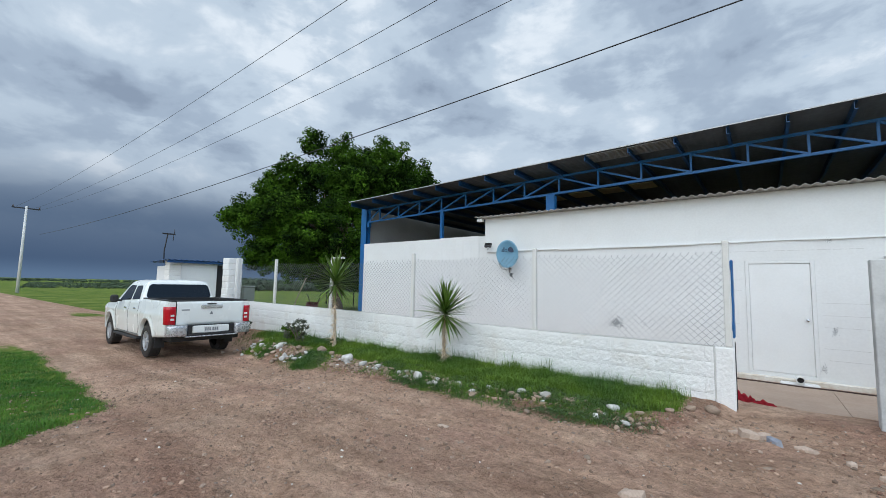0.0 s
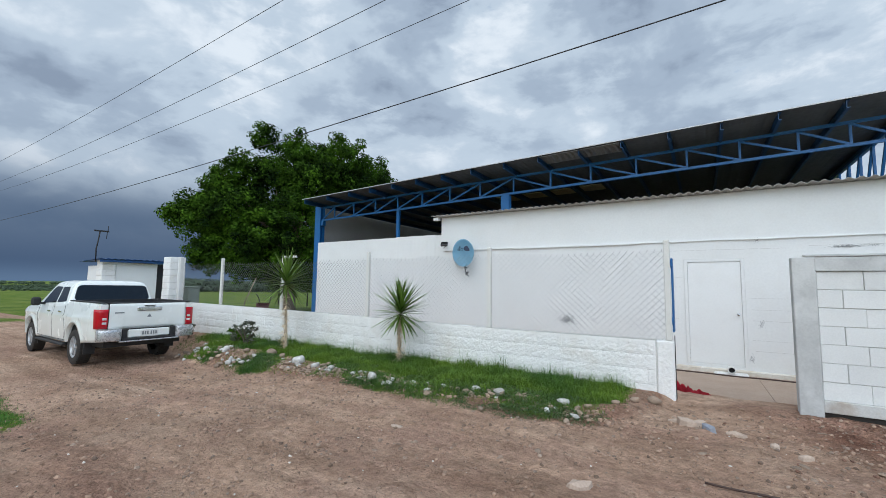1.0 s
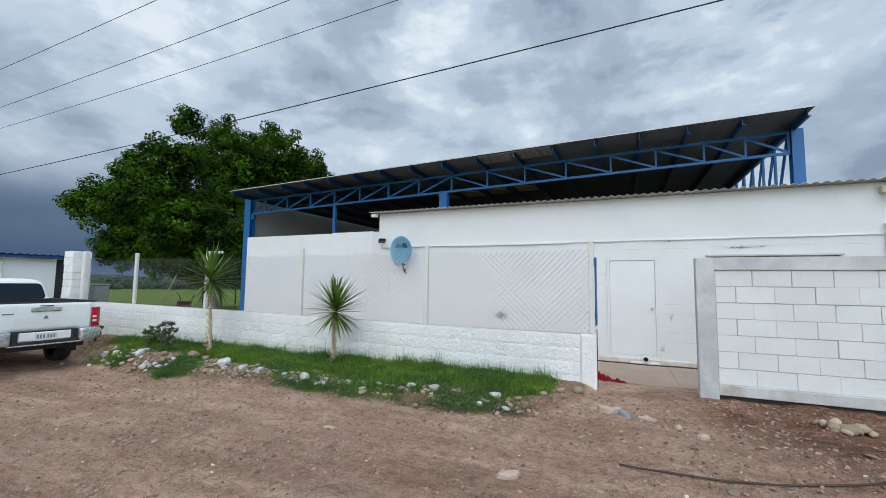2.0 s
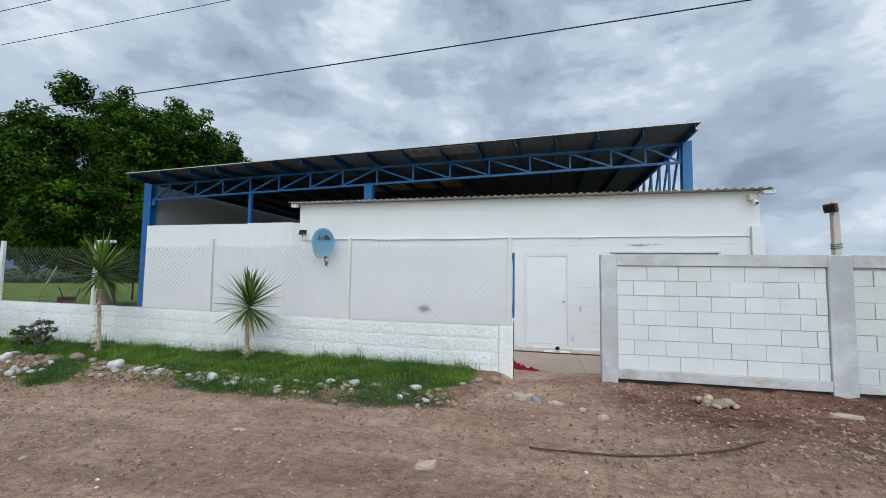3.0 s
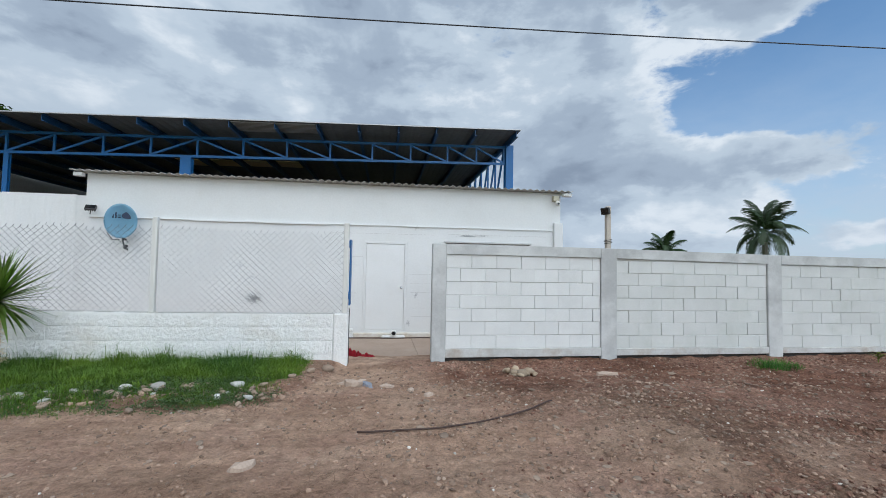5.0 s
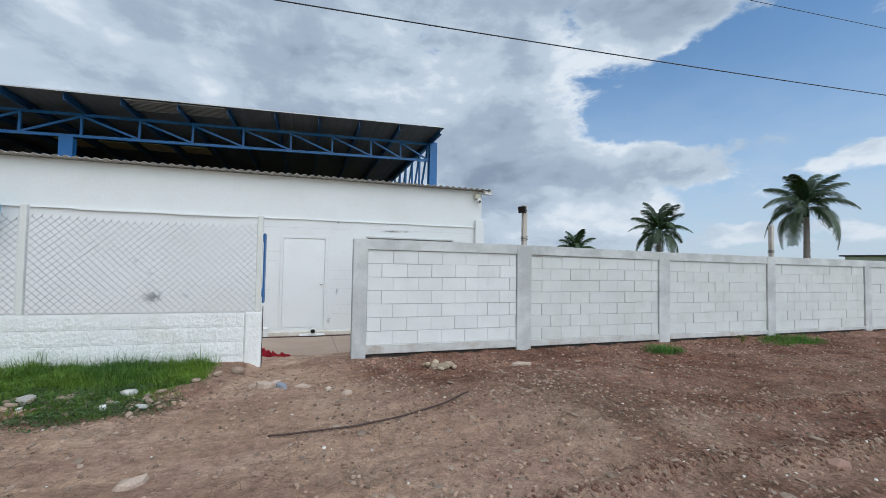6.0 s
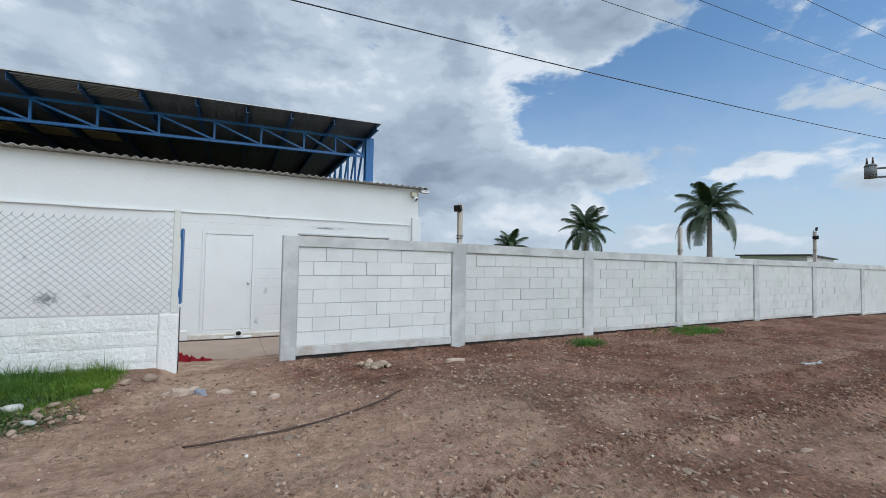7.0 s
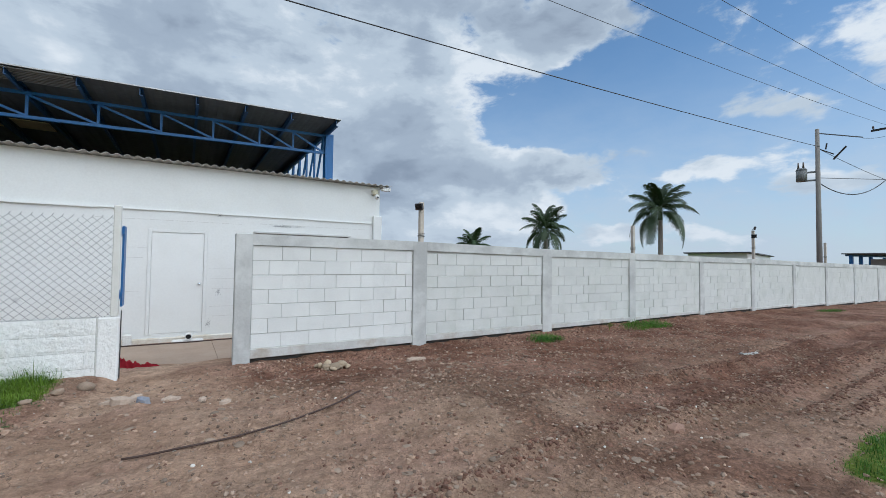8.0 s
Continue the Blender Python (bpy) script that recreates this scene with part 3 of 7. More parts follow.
    h = N("ShaderNodeMath")
    h.operation = "MULTIPLY_ADD"
    L(noise_tex(22, 7, 0.66), h.inputs[0])
    h.inputs[1].default_value = 1.6
    coarse = N("ShaderNodeMath")
    coarse.operation = "MULTIPLY_ADD"
    L(noise_tex(8.5, 5, 0.65), coarse.inputs[0])
    coarse.inputs[1].default_value = 2.4
    L(pebble, coarse.inputs[2])
    L(coarse.outputs[0], h.inputs[2])
    b = N("ShaderNodeBump")
    b.inputs["Strength"].default_value, b.inputs["Distance"].default_value = 1.0, 0.038
    L(h.outputs[0], b.inputs["Height"])
    L(b.outputs[0], bsdf.inputs["Normal"])
    return m


ground = build_ground()

# ---- the low building with the white door ----
B_LEFT, B_RIGHT, B_BACK = -6.03, 4.76, 15.8


def structure(name, bm, mat, label, category):
    return tagged(part(name, bm, mat), label, category, kind="structure")


def build_low_building():
    bm = bmesh.new()
    y0, y1 = FRONT_Y, FRONT_Y + 0.15
    dl, dr, dt = -0.09, 0.93, 2.12
    box(bm, B_LEFT, dl, y0, y1, -0.3, 3.44)
    box(bm, dr, 1.85, y0, y1, -0.3, 3.44)
    box(bm, dl, dr, y0, y1, dt, 3.44)
    box(bm, dl, dr, y0, y1, -0.3, 0.03)
    box(bm, 1.85, 3.95, y0, y1, -0.3, 0.9)
    box(bm, 1.85, 3.95, y0, y1, 2.12, 3.44)
    box(bm, 3.95, B_RIGHT, y0, y1, -0.3, 3.44)
    front = structure("wall_south", bm, WHITE, "white painted block wall with faint courses and a drip ledge", "wall")
    bm = bmesh.new()
    box(bm, B_RIGHT - 0.15, B_RIGHT, y1, B_BACK, -0.3, 3.44)
    structure("wall_east", bm, WHITE, "white painted block side wall", "wall")
    bm = bmesh.new()
    box(bm, B_LEFT, B_LEFT + 0.15, y1, B_BACK, -0.3, 3.44)
    structure("wall_west", bm, WHITE, "white painted block side wall", "wall")
    bm = bmesh.new()
    box(bm, B_LEFT + 0.15, B_RIGHT - 0.15, B_BACK - 0.15, B_BACK, -0.3, 3.44)
    structure("wall_north", bm, WHITE, "plain white rear wall", "wall")
    return front


def corrugated(bm, x0, x1, y0, y1, z0, z1, pitch, depth, thick, steps=6):
    """A wavy sheet; the waves follow one another along x, and the sheet runs from y0 (height z0) to y1 (height z1)."""
    n = max(2, int((x1 - x0) / pitch * steps))
    rows = []
    for y, z in ((y0, z0), (y1, z1)):
        for t in (0.0, thick):
            rows.append([bm.verts.new((x0 + (x1 - x0) * i / n, y, z + t + depth * math.sin(2 * math.pi * i / steps))) for i in range(n + 1)])
    for a, b in ((0, 2), (3, 1), (1, 0), (2, 3)):
        for i in range(n):
            bm.faces.new((rows[a][i], rows[a][i + 1], rows[b][i + 1], rows[b][i])).smooth = True


wall_front = build_low_building()
bm = bmesh.new()
corrugated(bm, -6.24, 5.015, 11.40, B_BACK + 0.1, 3.458, 3.62, 0.160, 0.019, 0.008, steps=8)
for a, b in ((-6.20, -6.035), (4.765, 4.99)):
    eb = bmesh.new()
    box(eb, a, b, 11.46, 11.58, 3.345, 3.425, 0.004)
    part("eave_board", eb, WHITE, wall_front, "white purlin end under the roof sheets")
low_roof = structure("roof_low", bm, FIBRE, "weathered wavy galvanised roof sheets", "roof")

# ---- the tall shed with the blue steel roof ----
S_L, S_R, T_Y = -11.6, 3.47, 12.2


def eave(x):
    return 4.46 + (x + 11.52) * (4.88 - 4.46) / 15.09


FALL = 0.0             # level towards the rear
S_BACK = 27.0


def build_shed():
    shed = empty("steel_shed", "open steel shed with blue trusses and grey roof sheets", "shed")

    def roof_z(x, y):
        return eave(x) + FALL * (y - 11.3)

    # sheets, laid in strips between the rafters
    bm = bmesh.new()
    x0, x1 = -11.62, 3.60
    steps, pitch = 6, 0.19
    n = int((x1 - x0) / pitch * steps)
    rows = []
    for y in (11.3, S_BACK):
        for t in (0.0, 0.012):
            row = []
            for i in range(n + 1):
                x = x0 + (x1 - x0) * i / n
                ph = i % steps
                row.append(bm.verts.new((x, y, roof_z(x, y) + t + (0.004 if ph in (2, 3) else 0.0))))
            rows.append(row)
    for a, b in ((0, 2), (3, 1), (1, 0), (2, 3)):
        for i in range(n):
            bm.faces.new((rows[a][i], rows[a][i + 1], rows[b][i + 1], rows[b][i]))
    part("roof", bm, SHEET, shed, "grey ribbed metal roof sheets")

    # rafters under the sheets, running to the rear
    xs = [-11.55, -10.45, -9.45, -8.55, -7.65, -6.77, -5.89, -4.95, -4.01, -3.09, -2.12, -1.2, -0.28, 0.64, 1.54, 2.48, 3.50]
    for i, x in enumerate(xs):
        bm = bmesh.new()
        a, b = Vector((x, 11.34, roof_z(x, 11.34))), Vector((x, S_BACK - 0.1, roof_z(x, S_BACK)))
        web = Vector((0, 0, -0.075))
        bar(bm, a + web, b + web, 0.012, 0.13)
        bar(bm, a + Vector((0.025, 0, -0.012)), b + Vector((0.025, 0, -0.012)), 0.05, 0.012)
        bar(bm, a + Vector((0.025, 0, -0.146)), b + Vector((0.025, 0, -0.146)), 0.05, 0.012)
        part("rafter", bm, SHADED_BLUE, shed, "blue rafter, its colour darkened for the shade under the sheets")
    # added pale strip: light on the sheets' front edge, put into its colour
    bm = bmesh.new()
    bar(bm, (x0 - 0.01, 11.292, roof_z(x0, 11.3) + 0.009), (x1 + 0.01, 11.292, roof_z(x1, 11.3) + 0.009), 0.012, 0.022)
    part("edge_trim", bm, LIT_EDGE, shed, "thin pale strip added as the lit edge of the roof sheets")

    # the front truss, its posts of uneven spacing as built
    bot = lambda x: 3.85 + (x + 11.57) * (4.27 - 3.85) / 15.04
    top = lambda x: 4.31 + (x + 11.6) * (4.71 - 4.31) / 15.0
    bm = bmesh.new()
    bar(bm, (S_L, T_Y, bot(S_L)), (S_R, T_Y, bot(S_R)), 0.055, 0.055)
    part("bottom_chord", bm, BLUE, shed)
    bm = bmesh.new()
    bar(bm, (S_L, T_Y, top(S_L)), (S_R, T_Y, top(S_R)), 0.055, 0.055)
    part("top_chord", bm, BLUE, shed)
    ups = [-11.55, -10.95, -10.0, -9.02, -8.07, -7.11, -6.10, -5.09, -4.07, -3.04, -2.03, -1.0, 0.03, 0.99, 1.94, 2.70, 3.44]
    for x in ups[1:]:
        bm = bmesh.new()
        bar(bm, (x, T_Y, bot(x) + 0.03), (x, T_Y, top(x) - 0.03), 0.042, 0.042)
        part("truss_post", bm, BLUE, shed)
    for a, b in zip(ups, ups[1:]):
        bm = bmesh.new()
        if b <= -4.0:
            p, q = (a, T_Y, bot(a) + 0.02), (b, T_Y, top(b) - 0.03)
        else:
            p, q = (a, T_Y, top(a) - 0.03), (b, T_Y, bot(b) + 0.02)
        bar(bm, p, q, 0.036, 0.042)
        part("truss_brace", bm, BLUE, shed)

    # columns
    for x, w, z1, z0, d in ((-11.72, 0.28, top(-11.7) + 0.06, -0.1, 0.11), (-4.30, 0.24, bot(-4.3) - 0.03, 3.0, 0.08), (3.57, 0.20, 4.75, -0.2, 0.11), (-8.05, 0.10, bot(-8.1) - 0.03, -0.1, 0.045)):
        bm = bmesh.new()
        box(bm, x - w / 2, x + w / 2, T_Y + 0.02 - d, T_Y + 0.035 - d, z0, z1)
        box(bm, x - w / 2, x + w / 2, T_Y + d, T_Y + 0.015 + d, z0, z1)
        box(bm, x - 0.012, x + 0.012, T_Y + 0.035 - d, T_Y + d, z0, z1)
        part("column", bm, BLUE, shed)
    # bracket under the chord at the west column
    bm = bmesh.new()
    box(bm, -11.58, -11.46, T_Y - 0.06, T_Y + 0.06, bot(-11.5) - 0.2, bot(-11.5) - 0.035)
    part("bracket", bm, BLUE, shed)

    # deep side truss to the rear on the east, open to the sky
    x = 3.47
    zb, zt, dy = 3.30, roof_z(x, T_Y) - 0.19, 0.87
    for z in (zb, zt):
        bm = bmesh.new()
        bar(bm, (x, T_Y + 0.12, z), (x, S_BACK - 0.2, z), 0.07, 0.07)
        part("side_chord", bm, BLUE, shed)
    y = T_Y + 0.10
    while y < S_BACK - 1.2:
        bm = bmesh.new()
        bar(bm, (x, y + dy, zb + 0.03), (x, y + dy, zt - 0.03), 0.05, 0.05)
        part("side_post", bm, BLUE, shed)
        bm = bmesh.new()
        bar(bm, (x, y + 0.04, zt - 0.03), (x, y + dy - 0.04, zb + 0.03), 0.045, 0.05)
        part("side_brace", bm, BLUE, shed)
        y += dy
    # translucent sheets in the roof, grimy yellow
    for x in (-5.42, -4.47, -3.54, -2.60):
        bm = bmesh.new()
        for y in (14.72,):
            box(bm, x - 0.33, x + 0.33, y, y + 0.75, roof_z(x, y) - 0.055, roof_z(x, y) - 0.035)
        part("skylight_sheet", bm, SKYLIGHT, shed, "yellowed translucent roof sheet")
    # one bay of the overhang is closed with pale louvred sheet
    bm = bmesh.new()
    for k in range(8):
        y = 11.36 + 0.085 * k
        bar(bm, (-3.05, y, roof_z(-3.05, y) - 0.022), (-1.25, y, roof_z(-1.25, y) - 0.022), 0.04, 0.018)
    part("louvre_sheet", bm, LOUVRE, shed, "pale louvred sheet in the overhang")
    return shed


LOUVRE = material("grey_louvre", (0.22, 0.22, 0.215), None, 0.6)
# darker copy of BLUE, the roof's shade put into the paint colour
SHADED_BLUE = material("shaded_blue_rafter", (0.010, 0.060, 0.155), (0.008, 0.045, 0.12), 0.5, scale=2.0, fine=50, grain=0.06)
LIT_EDGE = material("lit_sheet_edge", (0.55, 0.56, 0.57), (0.42, 0.43, 0.44), 0.5, metal=0.3)
SKYLIGHT = material("yellowed_sheet", (0.62, 0.47, 0.25), (0.45, 0.33, 0.17), 0.6, scale=3)
shed = build_shed()

bm = bmesh.new()
box(bm, -11.86, -11.70, 12.45, S_BACK - 0.2, -0.2, 4.0)
for v in bm.verts:
    if v.co.z > 0:
        v.co.z = eave(-11.78) + FALL * (v.co.y - 11.3) - 0.03
structure("wall_shed_west", bm, GREY_WALL, "unpainted grey rendered side wall inside the shed", "wall")
# assumed rear wall, added to close the shed so its inside stays dark
bm = bmesh.new()
box(bm, -11.9, 3.6, S_BACK - 0.2, S_BACK - 0.05, -0.2, 3.75)
structure("wall_shed_north", bm, GREY_WALL, "assumed grey rear wall that keeps the shed's inside dark", "wall")
bm = bmesh.new()
box(bm, 3.5, 3.65, B_BACK, S_BACK - 0.2, -0.2, 3.3)
structure("wall_shed_east", bm, GREY_WALL, "shaded grey side wall of the shed", "wall")

# the white wall that closes the shed's front beside the low building
bm = bmesh.new()
box(bm, -11.27, -6.06, 11.78, 11.93, -0.2, 2.97)
wall_shed_front = structure("wall_shed_south", bm, WHITE, "smooth white painted wall below the open shed front", "wall")
bm = bmesh.new()
n = 30
x0, x1 = -7.75, -6.3
front = [[bm.verts.new((x0 + (x1 - x0) * i / n, 11.775 - (0.010 if (i // 2) % 3 == 0 else 0.004), z)) for i in range(n + 1)] for z in (-0.1, 2.985)]
back = [[bm.verts.new((x0 + (x1 - x0) * i / n, 11.779, z)) for i in range(n + 1)] for z in (-0.1, 2.985)]
for i in range(n):
    bm.faces.new((front[0][i], front[0][i + 1], front[1][i + 1], front[1][i]))
    bm.faces.new((back[1][i], back[1][i + 1], back[0][i + 1], back[0][i]))
    bm.faces.new((front[1][i], front[1][i + 1], back[1][i + 1], back[1][i]))
part("ribbed_sheet", bm, WHITE, wall_shed_front)

# ---- ledge, pilaster, door and window of the low building ----
bm = bmesh.new()
for i in range(60):
    a, b = -5.95 + 10.5 * i / 60, -5.95 + 10.5 * (i + 1) / 60
    k = 0.010 * noise.noise(Vector((a * 1.3, 0, 0)))
    box(bm, a, b, (11.588 if a < -0.9 else 11.604) + k, FRONT_Y - 0.001, (2.468 if -3.9 < a < -0.9 else 2.484) + k, 2.50 + 0.6 * k)
part("drip_ledge", bm, WHITE, wall_front)
bm = bmesh.new()
box(bm, 4.57, 4.80, 11.56, FRONT_Y - 0.001, -0.2, 2.69, 0.01)
part("pilaster", bm, WHITE, wall_front)
bm = bmesh.new()
box(bm, -0.9, 1.85, 11.57, FRONT_Y - 0.001, -0.25, -0.02, 0.02)
part("plinth", bm, STAINED_WHITE, wall_front, "white plinth stained with dust")


def build_door():
    door = empty("door_1", "closed plain white flush door in a white frame", "door", kind="structure")
    bm = bmesh.new()
    box(bm, -0.025, 0.865, FRONT_Y + 0.004, FRONT_Y + 0.06, 0.055, 2.056, 0.004)
    leaf = part("leaf", bm, DOOR, door)
    bm = bmesh.new()
    for a, b, c, d in ((-0.088, -0.028, 0.032, 2.118), (0.868, 0.928, 0.032, 2.118), (-0.028, 0.868, 2.06, 2.118)):
        box(bm, a, b, FRONT_Y - 0.012, FRONT_Y + 0.10, c, d, 0.004)
    box(bm, -0.028, 0.868, FRONT_Y + 0.01, FRONT_Y + 0.12, 0.032, 0.052)
    part("frame", bm, WHITE, door)
    bm = bmesh.new()
    rod(bm, (0.80, FRONT_Y + 0.016, 1.03), (0.80, FRONT_Y + 0.004, 1.03), 0.033, n=14)
    rod(bm, (0.80, FRONT_Y + 0.004, 1.03), (0.80, FRONT_Y - 0.012, 1.03), 0.014, 0.018, n=12)
    bmesh.ops.create_uvsphere(bm, u_segments=12, v_segments=8, radius=0.03, matrix=Matrix.Translation((0.80, FRONT_Y - 0.03, 1.03)))
    part("knob", bm, CHROME, leaf, "round chrome door knob")
    return door


build_door()
bm = bmesh.new()
window = empty("window_1", "closed white metal window shutter under a thin lintel", "window", kind="structure")
box(bm, 1.86, 3.94, FRONT_Y + 0.05, FRONT_Y + 0.08, 0.91, 2.11)
part("shutter", bm, DOOR, window)
bm = bmesh.new()
box(bm, 1.80, 4.00, FRONT_Y - 0.035, FRONT_Y - 0.001, 2.125, 2.165, 0.006)
part("lintel", bm, CONCRETE, window)

# ---- boundary wall of painted blocks in concrete frames ----
WALL_TOP = [(1.15, 1.90), (4.1, 1.89), (7.25, 1.845), (10.3, 1.825), (13.7, 1.805), (17.0, 1.79), (20.4, 1.76), (24.0, 1.725), (34, 1.67)]
COLS = [(1.15, 1.37), (3.97, 4.25), (7.11, 7.39), (10.15, 10.40), (13.54, 13.79), (16.85, 17.10), (20.30, 20.55), (23.65, 23.90), (27.3, 27.55), (31.0, 31.25), (34.7, 34.95)]


def build_boundary_wall():
    wall = empty("wall_boundary", "white painted block wall with raw concrete columns and cap beam", "wall", kind="structure")
    top = lambda x: lerp_table(WALL_TOP, x)
    gz = lambda x: lerp_table(WALL_GROUND, x)
    y0, y1 = WALL_Y, WALL_Y + 0.16
    for i, (a, b) in enumerate(COLS):
        bm = bmesh.new()
        box(bm, a, b, y0, y1, gz(a) - 0.25, 0, 0.008, top=(top(a), top(b)))
        part("column", bm, CONCRETE, wall, "bare smooth concrete column")
    bmj = bmesh.new()
    bmp = bmesh.new()
    far = bmesh.new()
    meshes = {}

    def block_mesh(w, h, mat):
        key = (round(w, 2), round(h, 3), mat.name)
        if key not in meshes:
            b = bmesh.new()
            box(b, 0, w, 0, 0.11, 0, h, 0.0035)
            meshes[key] = mesh_of(b, "block", mat)
        return meshes[key]

    rng = random.Random(4)
    for k, ((a0, a), (b, b1)) in enumerate(zip(COLS, COLS[1:])):
        ga, gb = gz(a), gz(b)
        zb0 = (ga + gb) / 2 + 0.09
        base_top = 0.245 - 0.02 * min(k, 3) + (ga + gb) / 2 - 0.02
        bm = bmesh.new()
        box(bm, a, b, y0 + 0.004, y1 - 0.01, zb0, base_top, 0.006)
        part("ground_beam", bm, STAINED_BEAM, wall, "concrete ground beam splashed with dirt")
        cap = 0.16
        bm = bmesh.new()
        box(bm, a, b, y0 + 0.003, y1 - 0.004, 0, 0, 0.0, top=(top(a), top(b)))
        for v in bm.verts:
            if v.co.z < 0.5:
                v.co.z = (top(a) if v.co.x < (a + b) / 2 else top(b)) - cap
        part("cap_beam", bm, CONCRETE, wall)
        # courses between them; joints lie a little back
        z_hi = min(top(a), top(b)) - cap
        box(bmj if k < 2 else bmp, a, b, y0 + 0.042, y1 - 0.03, base_top, z_hi + 0.0, top=(top(a) - cap, top(b) - cap))
        n = 7
        ch = (z_hi - base_top) / n
        for r in range(n):
            z = base_top + r * ch
            x = a + 0.006
            w0 = 0.41 * (0.55 if (r + k) % 2 else 1.0)
            first = True
            while x < b - 0.03:
                w = w0 if first else 0.41
                first = False
                w = min(w, b - x - 0.004)
                if b - (x + w) < 0.06:
                    w = b - x - 0.004
                gap = rng.choice((0.003, 0.004, 0.008) if k < 2 else (0.0006, 0.001, 0.004))
                hgap = (0.0085 if rng.random() < 0.7 else 0.004) if k < 2 else (0.006 if rng.random() < 0.5 else 0.002)
                y = y0 + 0.030 + rng.uniform(-0.006, 0.005)
                if k < 5:
                    share("block", block_mesh(w - gap, ch - hgap, WHITER_BLOCK if k == 0 else WHITE_BLOCK), wall, Matrix.Translation((x, y, z + rng.uniform(0.001, 0.004))) @ Matrix.Rotation(rng.uniform(-0.004, 0.004), 4, "Y"))
                else:
                    box(far, x, x + w - gap, y, y + 0.11, z, z + ch - hgap)
                x += w
    part("joints", bmj, JOINT, wall)
    part("joints", bmp, JOINT_PALE, wall, "joints nearly filled with whitewash")
    tagged(part("far_blocks", far, WHITE_BLOCK, wall), kind="stuff")
    # dark strip of footing set back below the ground beam
    bm = bmesh.new()
    for (a0, a), (b, b1) in zip(COLS, COLS[1:]):
        box(bm, a + 0.01, b - 0.01, y0 + 0.05, y1 - 0.03, gz(a) - 0.3, (gz(a) + gz(b)) / 2 + 0.088)
    part("footing", bm, FOOTING, wall, "dark recessed footing")
    return wall


FOOTING = material("dark_footing", (0.05, 0.045, 0.04), (0.03, 0.028, 0.026), 0.9, fine=30, bump=0.01)
boundary_wall = build_boundary_wall()

# ---- low split-face wall and chain-link fence ----
LOW_TOP = [(-14.5, 0.92), (-12.6, 0.92), (-7.3, 0.87), (-2.9, 0.80), (-0.15, 0.79)]
FENCE_POSTS = [-11.12, -8.51, -5.73, -2.93]


def build_low_wall():
    wall = empty("wall_fence", "low white painted split-face block wall", "wall", kind="structure")
    y0, y1 = FENCE_Y - 0.02, FENCE_Y + 0.13
    top = lambda x: lerp_table(LOW_TOP, x)
    bmj = bmesh.new()
    for a, b in ((-13.3, -11.0), (-11.0, -7.3), (-7.3, -2.9), (-2.9, -0.30)):
        box(bmj, a, b, y0 + 0.008, y1 - 0.01, -0.3, 0, top=(top(a) - 0.006, top(b) - 0.006))
    part("joints", bmj, JOINT_WHITE, wall)
    rng = random.Random(8)
    meshes = []
    for v in range(10):
        b = bmesh.new()
        nx, nz = 9, 5
        grid = [[b.verts.new((0.4006 * i / nx, -(0.001 if i in (0, nx) and j not in (0, nz) else 0 if j in (0, nz) else rng.uniform(0.001, 0.0075)), 0.198 * j / nz)) for i in range(nx + 1)] for j in range(nz + 1)]
        for j in range(nz):
            for i in range(nx):
                b.faces.new((grid[j][i], grid[j][i + 1], grid[j + 1][i + 1], grid[j + 1][i])).smooth = False
        back = [b.verts.new(p) for p in ((0, 0.12, 0), (0.4006, 0.12, 0), (0.4006, 0.12, 0.198), (0, 0.12, 0.198))]
        b.faces.new(back[::-1])
        b.faces.new([back[0], back[1]] + grid[0][::-1])
        b.faces.new([back[3], back[2]] + grid[-1][::-1])
        b.faces.new([back[0], back[3]] + [r[0] for r in grid[::-1]])
        b.faces.new([back[1], back[2]] + [r[-1] for r in grid[::-1]])
        meshes.append(mesh_of(b, "block", SPLIT_BLOCK))
    for r in range(5):
        x = -13.3 + (0.2 if r % 2 else 0.0)
        while x < -0.38:
            z = top(x) - 0.004 - 0.2035 * (r + 1)
            w = min(0.40, -0.36 - x)
            if w > 0.05:
                share("block", meshes[rng.randrange(10)], wall, Matrix.Translation((x, y0 + rng.uniform(-0.002, 0.003), z)) @ Matrix.Diagonal((w / 0.40, 1, 1, 1)))
            x += 0.401
    # the end column at the gate
    bm = bmesh.new()
    box(bm, -0.355, -0.13, y0 - 0.012, y1 + 0.03, -0.3, 0.79, 0.02)
    bmesh.ops.subdivide_edges(bm, edges=bm.edges[:], cuts=4, use_grid_fill=True)
    for v in bm.verts:
        v.co += 0.006 * noise.noise_vector(v.co * 14)
    part("end_column", bm, SPLIT_BLOCK, wall)
    return wall


build_low_wall()


